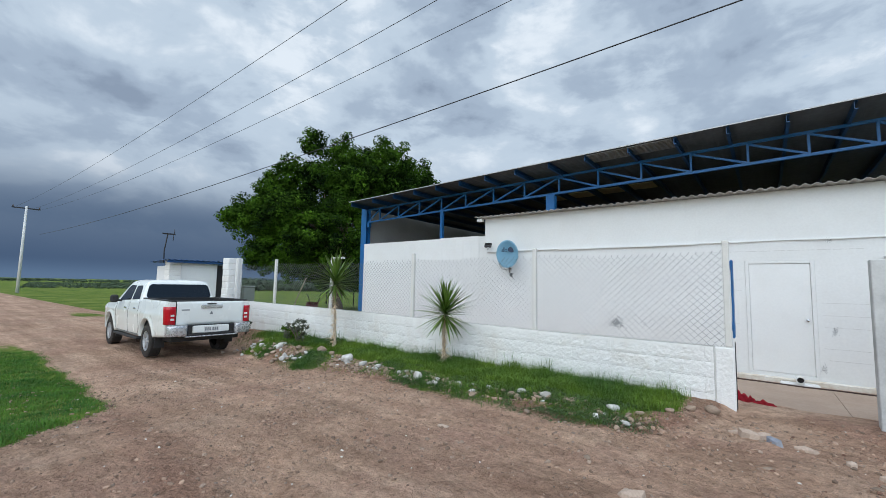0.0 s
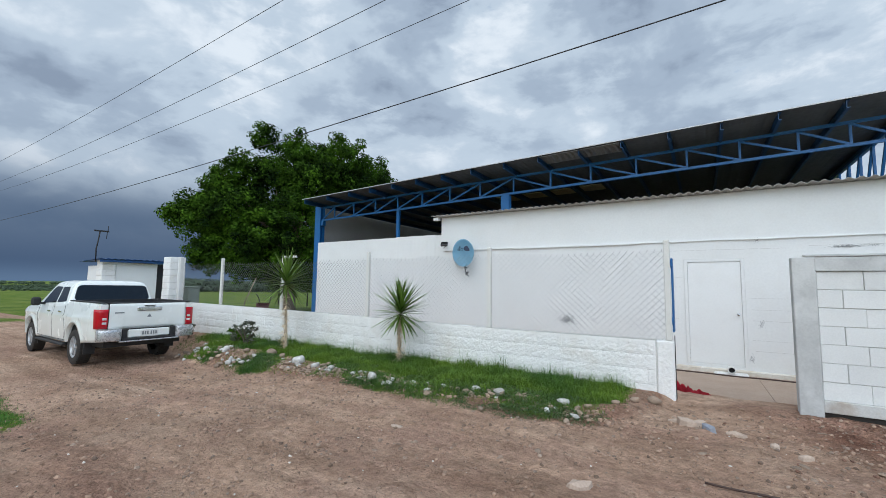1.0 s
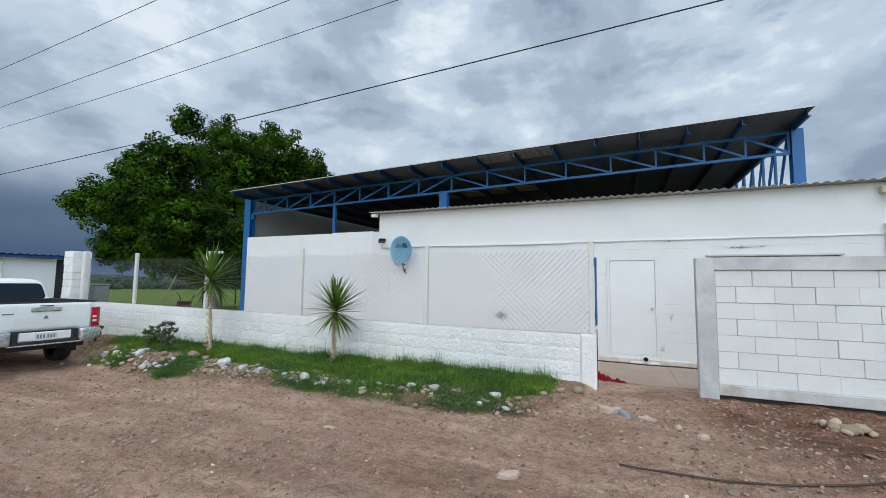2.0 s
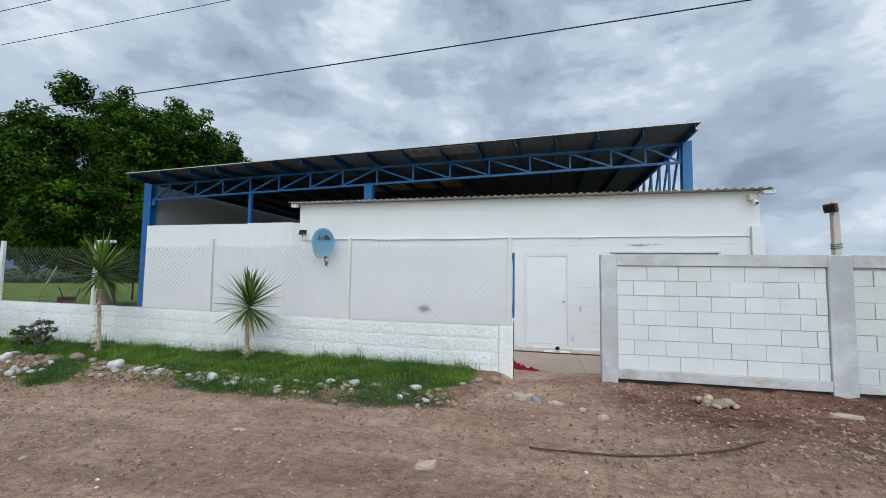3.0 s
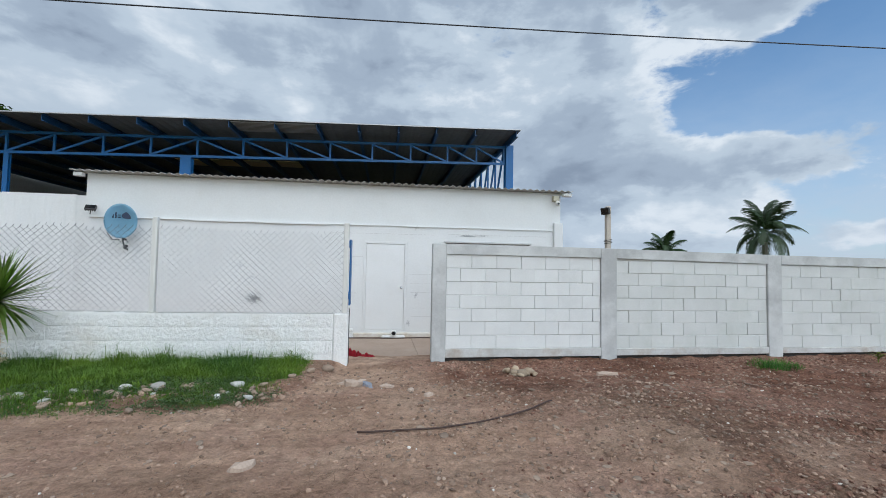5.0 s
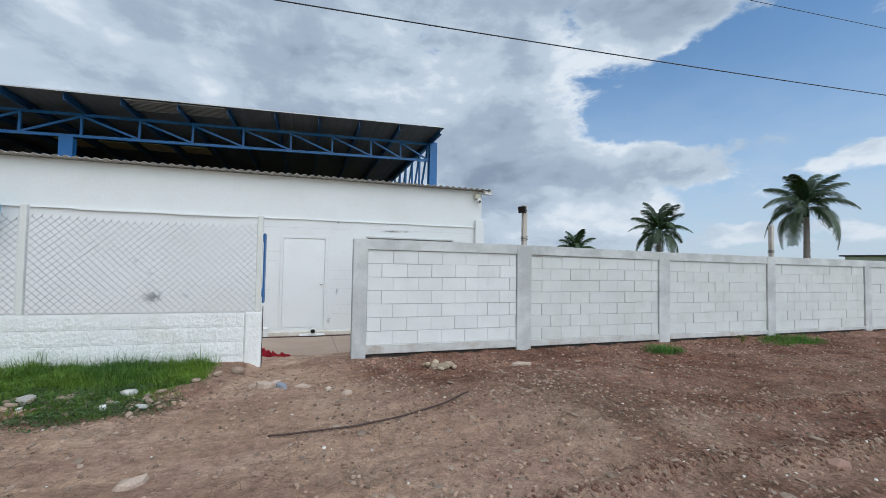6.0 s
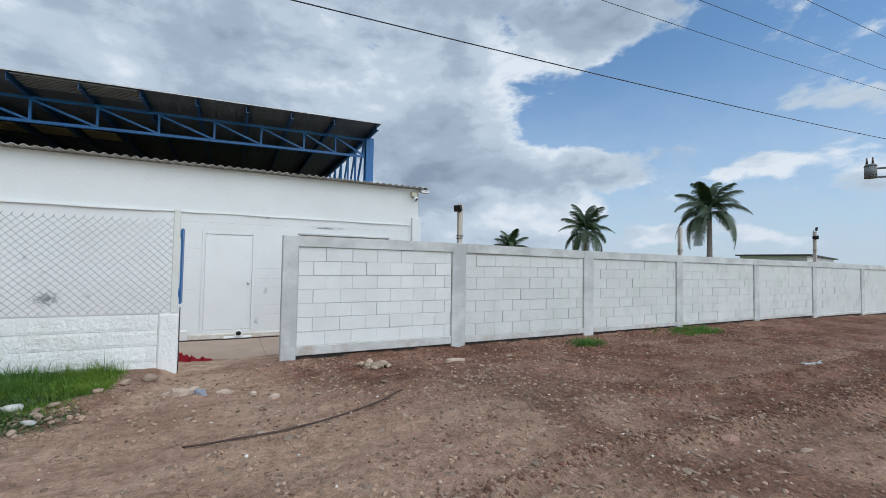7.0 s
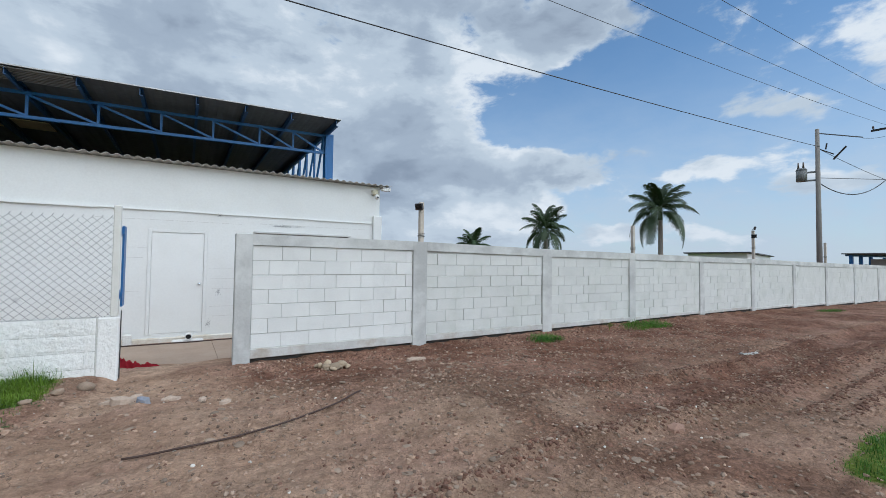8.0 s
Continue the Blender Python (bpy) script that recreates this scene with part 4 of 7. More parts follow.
def build_fence():
    fence = empty("chain_link_fence", "galvanised chain-link fence between slim white concrete posts", "fence")
    top = lambda x: lerp_table(LOW_TOP, x)
    for x in FENCE_POSTS:
        bm = bmesh.new()
        box(bm, x - 0.026, x + 0.044, FENCE_Y - 0.035, FENCE_Y + 0.035, top(x) - 0.003, 2.19, 0.008)
        lean = 0.05 * noise.noise(Vector((x * 3.1, 0, 0)))
        for v in bm.verts:
            v.co.x += lean * (v.co.z - 0.8)
        part("post", bm, POST_WHITE, fence, "slim square whitewashed post")
    bm = bmesh.new()
    box(bm, -0.225, -0.15, FENCE_Y - 0.03, FENCE_Y + 0.055, 0.795, 2.19, 0.008)
    part("post", bm, POST_WHITE, fence, "slim square whitewashed post at the gateway")
    bm = bmesh.new()
    box(bm, -8.462, -8.05, FENCE_Y - 0.02, FENCE_Y + 0.04, 2.13, 2.185, 0.006)
    part("post_arm", bm, POST_CONC, fence, "short level arm on a post top")
    runs = [(-13.2, -11.12), (-11.12, -8.51), (-8.51, -5.73), (-5.73, -2.93), (-2.93, -0.19)]
    rng = random.Random(3)
    for a, b in runs:
        verts, faces = [], []
        w = 0.0465

        def seg(p, q, r):
            d = (q - p).normalized()
            u = d.cross(Vector((0, 1, 0))).normalized() * r
            v = Vector((0, r, 0))
            base = len(verts)
            for c in (p, q):
                verts.extend([c + u, c - 0.5 * u + 0.87 * v, c - 0.5 * u - 0.87 * v])
            for i in range(3):
                j = (i + 1) % 3
                faces.append((base + i, base + j, base + 3 + j, base + 3 + i))

        def spot(x, z, y):
            sag = 0.025 * math.sin((x - a) / (b - a) * math.pi) * (z - 0.8)
            k = 0.016 * noise.noise(Vector((x * 1.4, z * 1.4, 0)))
            return Vector((x + k, y + 0.03 * noise.noise(Vector((x * 0.9, z * 0.9, 5))), z - sag + 0.5 * k))

        n = int((b - a - 0.04) / w)
        for i in range(n):
            x = a + 0.03 + i * w
            z, hi, s = top(x) - 0.01, 2.00 + 0.03 * rng.random() - 0.02 * smooth_step(b - 1.2, b, x), i % 2
            prev = spot(x + (w if s else 0), z, FENCE_Y)
            while z < hi:
                z += w
                s = 1 - s
                y = FENCE_Y + (0.003 if s else -0.003)
                cur = spot(x + (w if s else 0), z - 0.0025, y)
                seg(prev, cur, 0.0025)
                prev = spot(x + (w if s else 0), z + 0.0025, y)      # the hooked bend where two wires hold each other
                seg(cur, prev, 0.0034)
            tip = cur + Vector((0.012, 0, 0.03))      # twisted cut ends along the top
            seg(prev, tip, 0.0028)
        me = bpy.data.meshes.new("wire_mesh")
        me.from_pydata(verts, [], faces)
        me.materials.append(WIRE)
        ob = new("wire_mesh", me)
        ob.parent = fence
    return fence


build_fence()

# ---- the pickup ----
PAINT = material("white_car_paint", (0.86, 0.89, 0.86), (0.83, 0.86, 0.83), 0.25, scale=0.8, fine=4, grain=0.0, dirt=(0.58, 0.54, 0.47), dirt_scale=0.9, dirt_amount=0.05)
PAINT.node_tree.nodes["Principled BSDF"].inputs["Coat Weight"].default_value = 0.6
TINT = material("tinted_glass", (0.012, 0.014, 0.016), None, 0.06, grain=0.0)
RUBBER = material("tyre_rubber", (0.024, 0.023, 0.022), (0.055, 0.044, 0.036), 0.85, scale=6, fine=60, grain=0.1)
BLACK = material("black_plastic", (0.022, 0.022, 0.023), None, 0.6, fine=80)
GREY_PLASTIC = material("grey_bumper", (0.52, 0.53, 0.545), (0.48, 0.49, 0.50), 0.28, metal=0.5, scale=2)
ALLOY = material("alloy", (0.46, 0.47, 0.48), (0.38, 0.39, 0.40), 0.4, metal=0.35)
RED_LENS = material("red_lens", (0.48, 0.006, 0.018), (0.36, 0.004, 0.012), 0.12, grain=0.03)
CLEAR_LENS = material("clear_lens", (0.70, 0.70, 0.70), None, 0.12, grain=0.03)
PLATE = material("plate_white", (0.75, 0.75, 0.73), None, 0.5)
BAR_GREY = material("plate_bars", (0.22, 0.24, 0.25), None, 0.6)


def fillet(poly, r, n=4):
    """The polygon with its corners rounded."""
    out = []
    for i, p in enumerate(poly):
        a, b, c = Vector(poly[i - 1]), Vector(p), Vector(poly[(i + 1) % len(poly)])
        d1, d2 = (a - b), (c - b)
        k = min(r, d1.length * 0.45, d2.length * 0.45)
        s, e = b + d1.normalized() * k, b + d2.normalized() * k
        for j in range(n + 1):
            t = j / n
            out.append((1 - t) ** 2 * s + 2 * t * (1 - t) * b + t * t * e)
    return out


def patch(bm, poly, spot, depth, r=0.04):
    """A thin plate: the outline, in two coordinates, carried onto a surface by spot, which returns place and outward way."""
    pts = fillet(poly, r)
    outer, inner = [], []
    for p in pts:
        q, w = spot(p[0], p[1])
        outer.append(bm.verts.new(Vector(q) + Vector(w) * depth))
        inner.append(bm.verts.new(Vector(q) - Vector(w) * 0.004))
    bm.faces.new(outer)
    for i in range(len(pts)):
        j = (i + 1) % len(pts)
        bm.faces.new((inner[i], inner[j], outer[j], outer[i]))


def build_pickup(place):
    truck = empty("pickup_truck", "parked white double-cab pickup with tinted windows", "pickup truck", place)
    WB, R = 3.0, 0.475

    def top(x):
        return lerp_table([(-1.3, 1.305), (0.50, 1.315), (0.66, 1.25), (1.4, 1.22), (2.45, 1.18), (2.8, 1.155), (3.4, 1.10), (3.75, 1.0), (3.95, 0.86)], x)

    def bottom(x):
        z = lerp_table([(-1.3, 0.56), (-0.6, 0.50), (0.5, 0.43), (2.5, 0.42), (3.5, 0.42), (3.95, 0.45)], x)
        for c in (0.0, WB):
            d = abs(x - c)
            if d < R:
                z = max(z, 0.40 + math.sqrt(R * R - d * d))
        return z

    def half(x, z):
        y = lerp_table([(0.3, 0.845), (0.5, 0.875), (0.75, 0.90), (1.0, 0.895), (1.15, 0.875), (1.32, 0.845)], z)
        y -= 0.05 * smooth_step(3.2, 3.95, x) + 0.11 * smooth_step(3.6, 4.0, x)
        y -= 0.02 * smooth_step(-0.7, -1.3, x)
        y += 0.018 * math.exp(-((z - 0.985) / 0.035) ** 2)                    # the crease along the flank
        for c in (0.0, WB):
            d = math.hypot(x - c, z - 0.40)
            y += 0.022 * math.exp(-((d - R) / 0.07) ** 2) * (z > 0.4)
        return y

    # flanks
    xs = sorted(set([round(-1.25 + 0.04 * i, 3) for i in range(131)] + [-R, R, WB - R, WB + R, -R + 0.004, R - 0.004, WB - R + 0.004, WB + R - 0.004]))
    levels = 12
    bm = bmesh.new()
    for s in (1, -1):
        cols = []
        for x in xs:
            zb, zt = bottom(x), top(x)
            col = [bm.verts.new((x, s * (half(x, zb) - 0.10), zb + 0.005))]
            for k in range(levels + 1):
                z = zb + (zt - zb) * k / levels
                col.append(bm.verts.new((x, s * half(x, z), z)))
            col.append(bm.verts.new((x, s * (half(x, zt) - 0.02), zt + 0.012)))
            col.append(bm.verts.new((x, s * (half(x, zt) - 0.085), zt + 0.012)))
            cols.append(col)
        for a, b in zip(cols, cols[1:]):
            for k in range(len(a) - 1):
                bm.faces.new((a[k], b[k], b[k + 1], a[k + 1])).smooth = True
    # bonnet
    rows = []
    for x in [2.45 + 0.1 * i for i in range(15)] + [3.93]:
        hw = half(x, top(x)) - 0.03
        rows.append([bm.verts.new((x, hw * (j / 5 - 1), top(x) + 0.01 + 0.05 * (1 - (j / 5 - 1) ** 2))) for j in range(11)])
    for a, b in zip(rows, rows[1:]):
        for j in range(10):
            bm.faces.new((a[j], b[j], b[j + 1], a[j + 1])).smooth = True
    # nose
    nose = [[bm.verts.new((3.95 + 0.05 * (1 - (j / 5 - 1) ** 2) - 0.05 * (k == 4), (half(3.95, z) - 0.01) * (j / 5 - 1), z)) for j in range(11)] for k, z in enumerate((0.45, 0.58, 0.7, 0.8, 0.9))]
    for a, b in zip(nose, nose[1:]):
        for j in range(10):
            bm.faces.new((a[j], a[j + 1], b[j + 1], b[j])).smooth = True
    # wall between bed and cab, bed floor level
    box(bm, 0.50, 0.56, -0.80, 0.80, 0.5, 1.30)
    # corner posts beside the tailgate
    for s in (1, -1):
        box(bm, -1.245, -1.16, min(s * 0.72, s * 0.865), max(s * 0.72, s * 0.865), 0.62, 1.30, 0.012)
    body = part("body", bm, PAINT, truck, "white painted body with flared wheel arches")

    # bed liner and rail caps
    bm = bmesh.new()
    box(bm, -1.16, 0.50, -0.76, 0.76, 0.80, 0.83)
    for s in (1, -1):
        box(bm, -1.16, 0.50, min(s * 0.755, s * 0.775), max(s * 0.755, s * 0.775), 0.83, 1.325)
        box(bm, -1.22, 0.50, min(s * 0.77, s * 0.852), max(s * 0.77, s * 0.852), 1.318, 1.345, 0.008)
    box(bm, 0.44, 0.50, -0.77, 0.77, 0.83, 1.34)
    box(bm, -1.165, -1.15, -0.77, 0.77, 0.83, 1.31)
    part("bed_liner", bm, BLACK, truck, "black ribbed bed liner and rail caps")

    # tailgate
    bm = bmesh.new()
    rear = lambda y, z: ((-1.262 - 0.018 * math.exp(-((z - 1.06) / 0.2) ** 2), y, z), (-1, 0, 0))
    rows = [[bm.verts.new(Vector(rear(-0.715 + 1.43 * j / 14, 0.80 + 0.51 * k / 8)[0])) for j in range(15)] for k in range(9)]
    for a, b in zip(rows, rows[1:]):
        for j in range(14):
            bm.faces.new((a[j], b[j], b[j + 1], a[j + 1])).smooth = True
    edge = [[bm.verts.new((-1.19, v.co.y, v.co.z)) for v in r] for r in (rows[0], rows[-1])]
    for r, e in ((rows[0], edge[0]), (rows[-1], edge[1])):
        for j in range(14):
            bm.faces.new((r[j], r[j + 1], e[j + 1], e[j]))
    gate = part("tailgate", bm, PAINT, truck, "white tailgate")
    bm = bmesh.new()
    box(bm, -1.215, -1.17, -0.72, 0.72, 1.311, 1.335, 0.008)
    part("gate_cap", bm, BLACK, gate)
    bm = bmesh.new()
    box(bm, -1.305, -1.27, -0.235, 0.235, 1.155, 1.235, 0.012)
    part("handle", bm, CHROME, gate, "wide chrome tailgate handle")
    bm = bmesh.new()
    box(bm, -1.30, -1.272, -0.10, 0.10, 1.255, 1.27, 0.003)
    part("brake_light", bm, BLACK, gate)
    bm = bmesh.new()
    patch(bm, [(-0.042, 1.02), (0.042, 1.02), (0.0, 1.09)], rear, 0.006, 0.004)
    part("emblem", bm, BAR_GREY, gate, "small dark badge")
    bm = bmesh.new()
    patch(bm, [(0.46, 1.115), (0.62, 1.115), (0.62, 1.14), (0.46, 1.14)], rear, 0.004, 0.003)
    part("nameplate", bm, BAR_GREY, gate)

    # tail lights wrap round the corners
    for s in (1, -1):
        bm = bmesh.new()
        pts = []
        for k in range(7):
            z = 0.815 + 0.385 * k / 6
            row = []
            for x, y in ((-1.285, 0.735), (-1.292, 0.79), (-1.286, 0.85), (-1.25, 0.902), (-1.17, 0.918), (-1.10 - 0.05 * (1 - k / 6), 0.921)):
                row.append(bm.verts.new((x, s * y, z)))
            pts.append(row)
        for a, b in zip(pts, pts[1:]):
            for j in range(5):
                bm.faces.new((a[j], a[j + 1], b[j + 1], b[j])).smooth = True
        for r in (pts[0], pts[-1]):
            c = [bm.verts.new((v.co.x + 0.05, v.co.y * 0.95, v.co.z)) for v in r]
            for j in range(5):
                bm.faces.new((r[j], r[j + 1], c[j + 1], c[j]))
        lamp = part("tail_light", bm, RED_LENS, truck, "red wrap-around tail light")
        for z in (0.90, 0.985):
            bm = bmesh.new()
            box(bm, -1.298, -1.27, min(s * 0.755, s * 0.83), max(s * 0.755, s * 0.83), z, z + 0.05, 0.01)
            part("reflector", bm, CLEAR_LENS, lamp, "clear lens")

    # rear bumper with its plate
    for s in (1, -1):
        bm = bmesh.new()
        shape = fillet([(-1.15, s * 0.90), (-1.36, s * 0.90), (-1.42, s * 0.72), (-1.42, s * 0.505), (-1.15, s * 0.505)], 0.09, 5)
        rings = []
        for z, k in ((0.565, 0.94), (0.585, 0.985), (0.66, 1.0), (0.75, 1.0), (0.785, 0.985), (0.797, 0.94)):
            rings.append([bm.verts.new((-1.15 + (p[0] + 1.15) * k, s * 0.505 + (p[1] - s * 0.505) * k, z)) for p in shape])
        for lo, hi in zip(rings, rings[1:]):
            for i in range(len(lo)):
                j = (i + 1) % len(lo)
                bm.faces.new((lo[i], lo[j], hi[j], hi[i])).smooth = True
        bm.faces.new(rings[0][::-1])
        bm.faces.new(rings[-1])
        part("bumper_corner", bm, GREY_PLASTIC, truck, "grey rear bumper corner")
    bm = bmesh.new()
    box(bm, -1.343, -1.15, -0.40, 0.40, 0.612, 0.785, 0.02)
    part("bumper_middle", bm, PAINT, truck)
    bm = bmesh.new()
    box(bm, -1.41, -1.34, -0.56, 0.56, 0.535, 0.560, 0.010)
    part("bumper_step", bm, GREY_PLASTIC, truck)
    bm = bmesh.new()
    for s in (1, -1):
        box(bm, -1.36, -1.2, min(s * 0.405, s * 0.500), max(s * 0.405, s * 0.500), 0.565, 0.80, 0.012)
    box(bm, -1.39, -1.2, -0.50, 0.50, 0.562, 0.606, 0.008)
    box(bm, -1.33, -1.2, -0.50, 0.50, 0.755, 0.80)
    part("bumper_gap", bm, BLACK, truck)
    bm = bmesh.new()
    box(bm, -1.352, -1.342, -0.165, 0.165, 0.615, 0.765, 0.004)
    plate = part("number_plate", bm, PLATE, truck, "white number plate with plain grey bars")
    for y in (-0.12, -0.075, -0.03, 0.035, 0.08, 0.125):
        bm = bmesh.new()
        box(bm, -1.3545, -1.3525, y - 0.014, y + 0.014, 0.66, 0.73)
        part("plate_bar", bm, BAR_GREY, plate)

    # cab
    rings_z = [(1.18, 0.87, 0.575, 2.66), (1.20, 0.86, 0.60, 2.62), (1.45, 0.790, 0.66, 2.285), (1.64, 0.73, 0.71, 2.03), (1.71, 0.695, 0.735, 1.94),
               (1.755, 0.62, 0.79, 1.85), (1.778, 0.48, 0.90, 1.72), (1.788, 0.2, 1.1, 1.5)]
    bm = bmesh.new()
    rings = []
    for z, hw, x0, x1 in rings_z:
        poly = fillet([(x0, -hw), (x1, -hw), (x1, hw), (x0, hw)], 0.07, 5)
        rings.append([bm.verts.new((p[0], p[1], z)) for p in poly])
    for a, b in zip(rings, rings[1:]):
        for i in range(len(a)):
            j = (i + 1) % len(a)
            bm.faces.new((a[i], a[j], b[j], b[i])).smooth = True
    bm.faces.new(rings[-1]).smooth = True
    cab = part("cab", bm, PAINT, truck, "white cab roof and pillars")

    def flank(s):
        def spot(x, z):
            return (x, s * (0.86 - 0.13 * (z - 1.20) / 0.44), z), Vector((0, s, 0.30)).normalized()
        return spot

    rear_face = lambda y, z: ((0.60 + 0.11 * (z - 1.20) / 0.44, y, z), Vector((-1, 0, 0.25)).normalized())
    front_face = lambda y, z: ((2.62 - 0.59 * (z - 1.20) / 0.44, y, z), Vector((0.6, 0, 0.8)).normalized())
    for s in (1, -1):
        for poly in ([(0.80, 1.30), (1.36, 1.265), (1.36, 1.62), (0.96, 1.63)], [(1.44, 1.26), (2.33, 1.22), (1.98, 1.56), (1.82, 1.63), (1.44, 1.625)]):
            bm = bmesh.new()
            patch(bm, poly, flank(s), 0.006, 0.03)
            part("side_window", bm, TINT, cab, "dark tinted side window")
    bm = bmesh.new()
    patch(bm, [(-0.755, 1.33), (0.755, 1.33), (0.675, 1.67), (-0.675, 1.67)], rear_face, 0.006, 0.09)
    part("rear_window", bm, TINT, cab, "dark tinted rear window")
    bm = bmesh.new()
    patch(bm, [(-0.76, 1.23), (0.76, 1.23), (0.62, 1.63), (-0.62, 1.63)], front_face, 0.006, 0.08)
    part("windscreen", bm, TINT, cab)

    # door seams, handles, mirrors
    for s in (1, -1):
        bm = bmesh.new()
        for pts in ([(2.44, 1.17), (2.46, 0.9), (2.44, 0.5)], [(1.40, 1.21), (1.41, 0.9), (1.40, 0.47)], [(0.70, 1.23), (0.66, 1.0), (0.55, 0.72), (0.60, 0.5)], [(0.62, 0.47), (1.4, 0.46), (2.44, 0.47)]):
            for (xa, za), (xb, zb) in zip(pts, pts[1:]):
                n = 6
                for i in range(n):
                    p = [(xa + (xb - xa) * t, za + (zb - za) * t) for t in (i / n, (i + 1) / n)]
                    q = [Vector((x, s * (half(x, z) + 0.0005), z)) for x, z in p]
                    bar(bm, q[0], q[1], 0.007, 0.007)
        part("door_seam", bm, BLACK, body)
        for x, z in ((0.80, 1.075), (1.52, 1.06)):
            bm = bmesh.new()
            y = half(x, z)
            box(bm, x, x + 0.19, min(s * (y + 0.004), s * (y + 0.034)), max(s * (y + 0.004), s * (y + 0.034)), z - 0.018, z + 0.018, 0.008)
            part("door_handle", bm, CHROME, body, "chrome door handle")
        bm = bmesh.new()
        box(bm, 2.06, 2.18, min(s * 0.95, s * 1.12), max(s * 0.95, s * 1.12), 1.17, 1.37, 0.035)
        bar(bm, (2.16, s * 0.84, 1.21), (2.13, s * 0.99, 1.23), 0.05, 0.05)
        part("side_mirror", bm, BLACK, cab, "black side mirror")
        bm = bmesh.new()
        box(bm, 0.52, 2.42, min(s * 0.80, s * 0.93), max(s * 0.80, s * 0.93), 0.345, 0.40, 0.015)
        for x in (0.8, 2.1):
            box(bm, x, x + 0.06, min(s * 0.6, s * 0.82), max(s * 0.6, s * 0.82), 0.36, 0.39)
        part("running_board", bm, BLACK, truck, "dark side step")
        for x in (-0.52, 2.45):
            bm = bmesh.new()
            box(bm, x - 0.012, x + 0.012, min(s * 0.66, s * 0.86), max(s * 0.66, s * 0.86), 0.25, 0.52, 0.004)
            part("mud_flap", bm, BLACK, truck)

    # underbody, axle, wheel wells
    bm = bmesh.new()
    box(bm, -1.1, 3.8, -0.72, 0.72, 0.42, 0.52)
    for x in (0.0, WB):
        box(bm, x - 0.46, x + 0.46, -0.80, -0.58, 0.5, 0.93)
        box(bm, x - 0.46, x + 0.46, 0.58, 0.80, 0.5, 0.93)
        rod(bm, (x, -0.7, 0.36), (x, 0.7, 0.36), 0.06, n=10)
    rod(bm, (-1.1, -0.45, 0.42), (-0.2, -0.45, 0.42), 0.035, n=8)
    part("underbody", bm, BLACK, truck, "dark underbody")

    # wheels
    def lathe(bm, profile, n=36):
        rows = [[bm.verts.new((r * math.cos(2 * math.pi * i / n), y, r * math.sin(2 * math.pi * i / n))) for i in range(n)] for y, r in profile]
        for a, b in zip(rows, rows[1:]):
            for i in range(n):
                bm.faces.new((a[i], a[(i + 1) % n], b[(i + 1) % n], b[i])).smooth = True
        return rows

    bm = bmesh.new()
    lathe(bm, [(-0.12, 0.23), (-0.125, 0.30), (-0.115, 0.345), (-0.09, 0.365), (0.09, 0.365), (0.115, 0.345), (0.125, 0.30), (0.12, 0.23)])
    for i in range(40):
        a = 2 * math.pi * i / 40
        m = Matrix.Rotation(-a, 4, "Y") @ Matrix.Translation((0.362, 0, 0))
        for yy in (-0.06, 0.06):
            v = box(bm, -0.008, 0.008, yy - 0.045, yy + 0.045, -0.018, 0.018)
            bmesh.ops.transform(bm, matrix=m, verts=v)
    tyre_me = mesh_of(bm, "tyre", RUBBER)
    bm = bmesh.new()
    rows = lathe(bm, [(0.10, 0.235), (0.112, 0.232), (0.105, 0.205), (0.06, 0.195), (0.02, 0.18)])
    for i in range(6):
        a = 2 * math.pi * i / 6
        m = Matrix.Rotation(-a, 4, "Y")
        v = box(bm, 0.03, 0.225, 0.060, 0.098, -0.026, 0.026, 0.0)
        bmesh.ops.transform(bm, matrix=m, verts=v)
    rod(bm, (0, 0.05, 0), (0, 0.108, 0), 0.055, n=16)
    rim_me = mesh_of(bm, "rim", ALLOY)
    bm = bmesh.new()
    rod(bm, (0, 0.0, 0), (0, 0.03, 0), 0.228, n=28)
    hub_me = mesh_of(bm, "brake_drum", BLACK)
    for x in (0.0, WB):
        for s in (1, -1):
            wheel = empty("wheel", "", "", pose(x, s * 0.76, 0.365, 0, 0, 0 if s > 0 else 180))
            wheel.parent = truck
            share("tyre", tyre_me, wheel, Matrix())
            share("brake_drum", hub_me, wheel, Matrix())
            tagged(share("rim", rim_me, wheel, Matrix()), "six-spoke alloy rim")
    return truck


build_pickup(pose(-11.18, 6.06, -0.262, 0, 0, 179.0))

# ---- gatehouse, gate pillar and things in the yard ----
BLUE_ROOF = material("blue_roof_sheet", (0.03, 0.10, 0.28), (0.025, 0.08, 0.22), 0.5, metal=0.2, scale=3)
DARK_STEEL = material("dark_steel", (0.03, 0.03, 0.034), (0.05, 0.045, 0.04), 0.6, metal=0.4)
RED_TUB = material("maroon_tub", (0.12, 0.022, 0.026), (0.09, 0.018, 0.02), 0.5, scale=5)
TANK = material("grey_green_box", (0.24, 0.27, 0.24), (0.20, 0.23, 0.20), 0.7, scale=3)


def block_courses(parent, x0, x1, y0, y1, z0, z1, mat, seed=1):
    """A pier of blocks laid in courses."""
    rng = random.Random(seed)
    z = z0
    while z < z1 - 0.02:
        h = min(0.2, z1 - z)
        bm = bmesh.new()
        d = rng.uniform(-0.006, 0.006)
        box(bm, x0 + d, x1 + d, y0 + d, y1 + d, z, z + h - 0.006, 0.012)
        part("block", bm, mat, parent)
        z += 0.2
    bm = bmesh.new()
    box(bm, x0 + 0.02, x1 - 0.02, y0 + 0.02, y1 - 0.02, z0, z1 - 0.01)
    part("core", bm, JOINT_WHITE, parent)


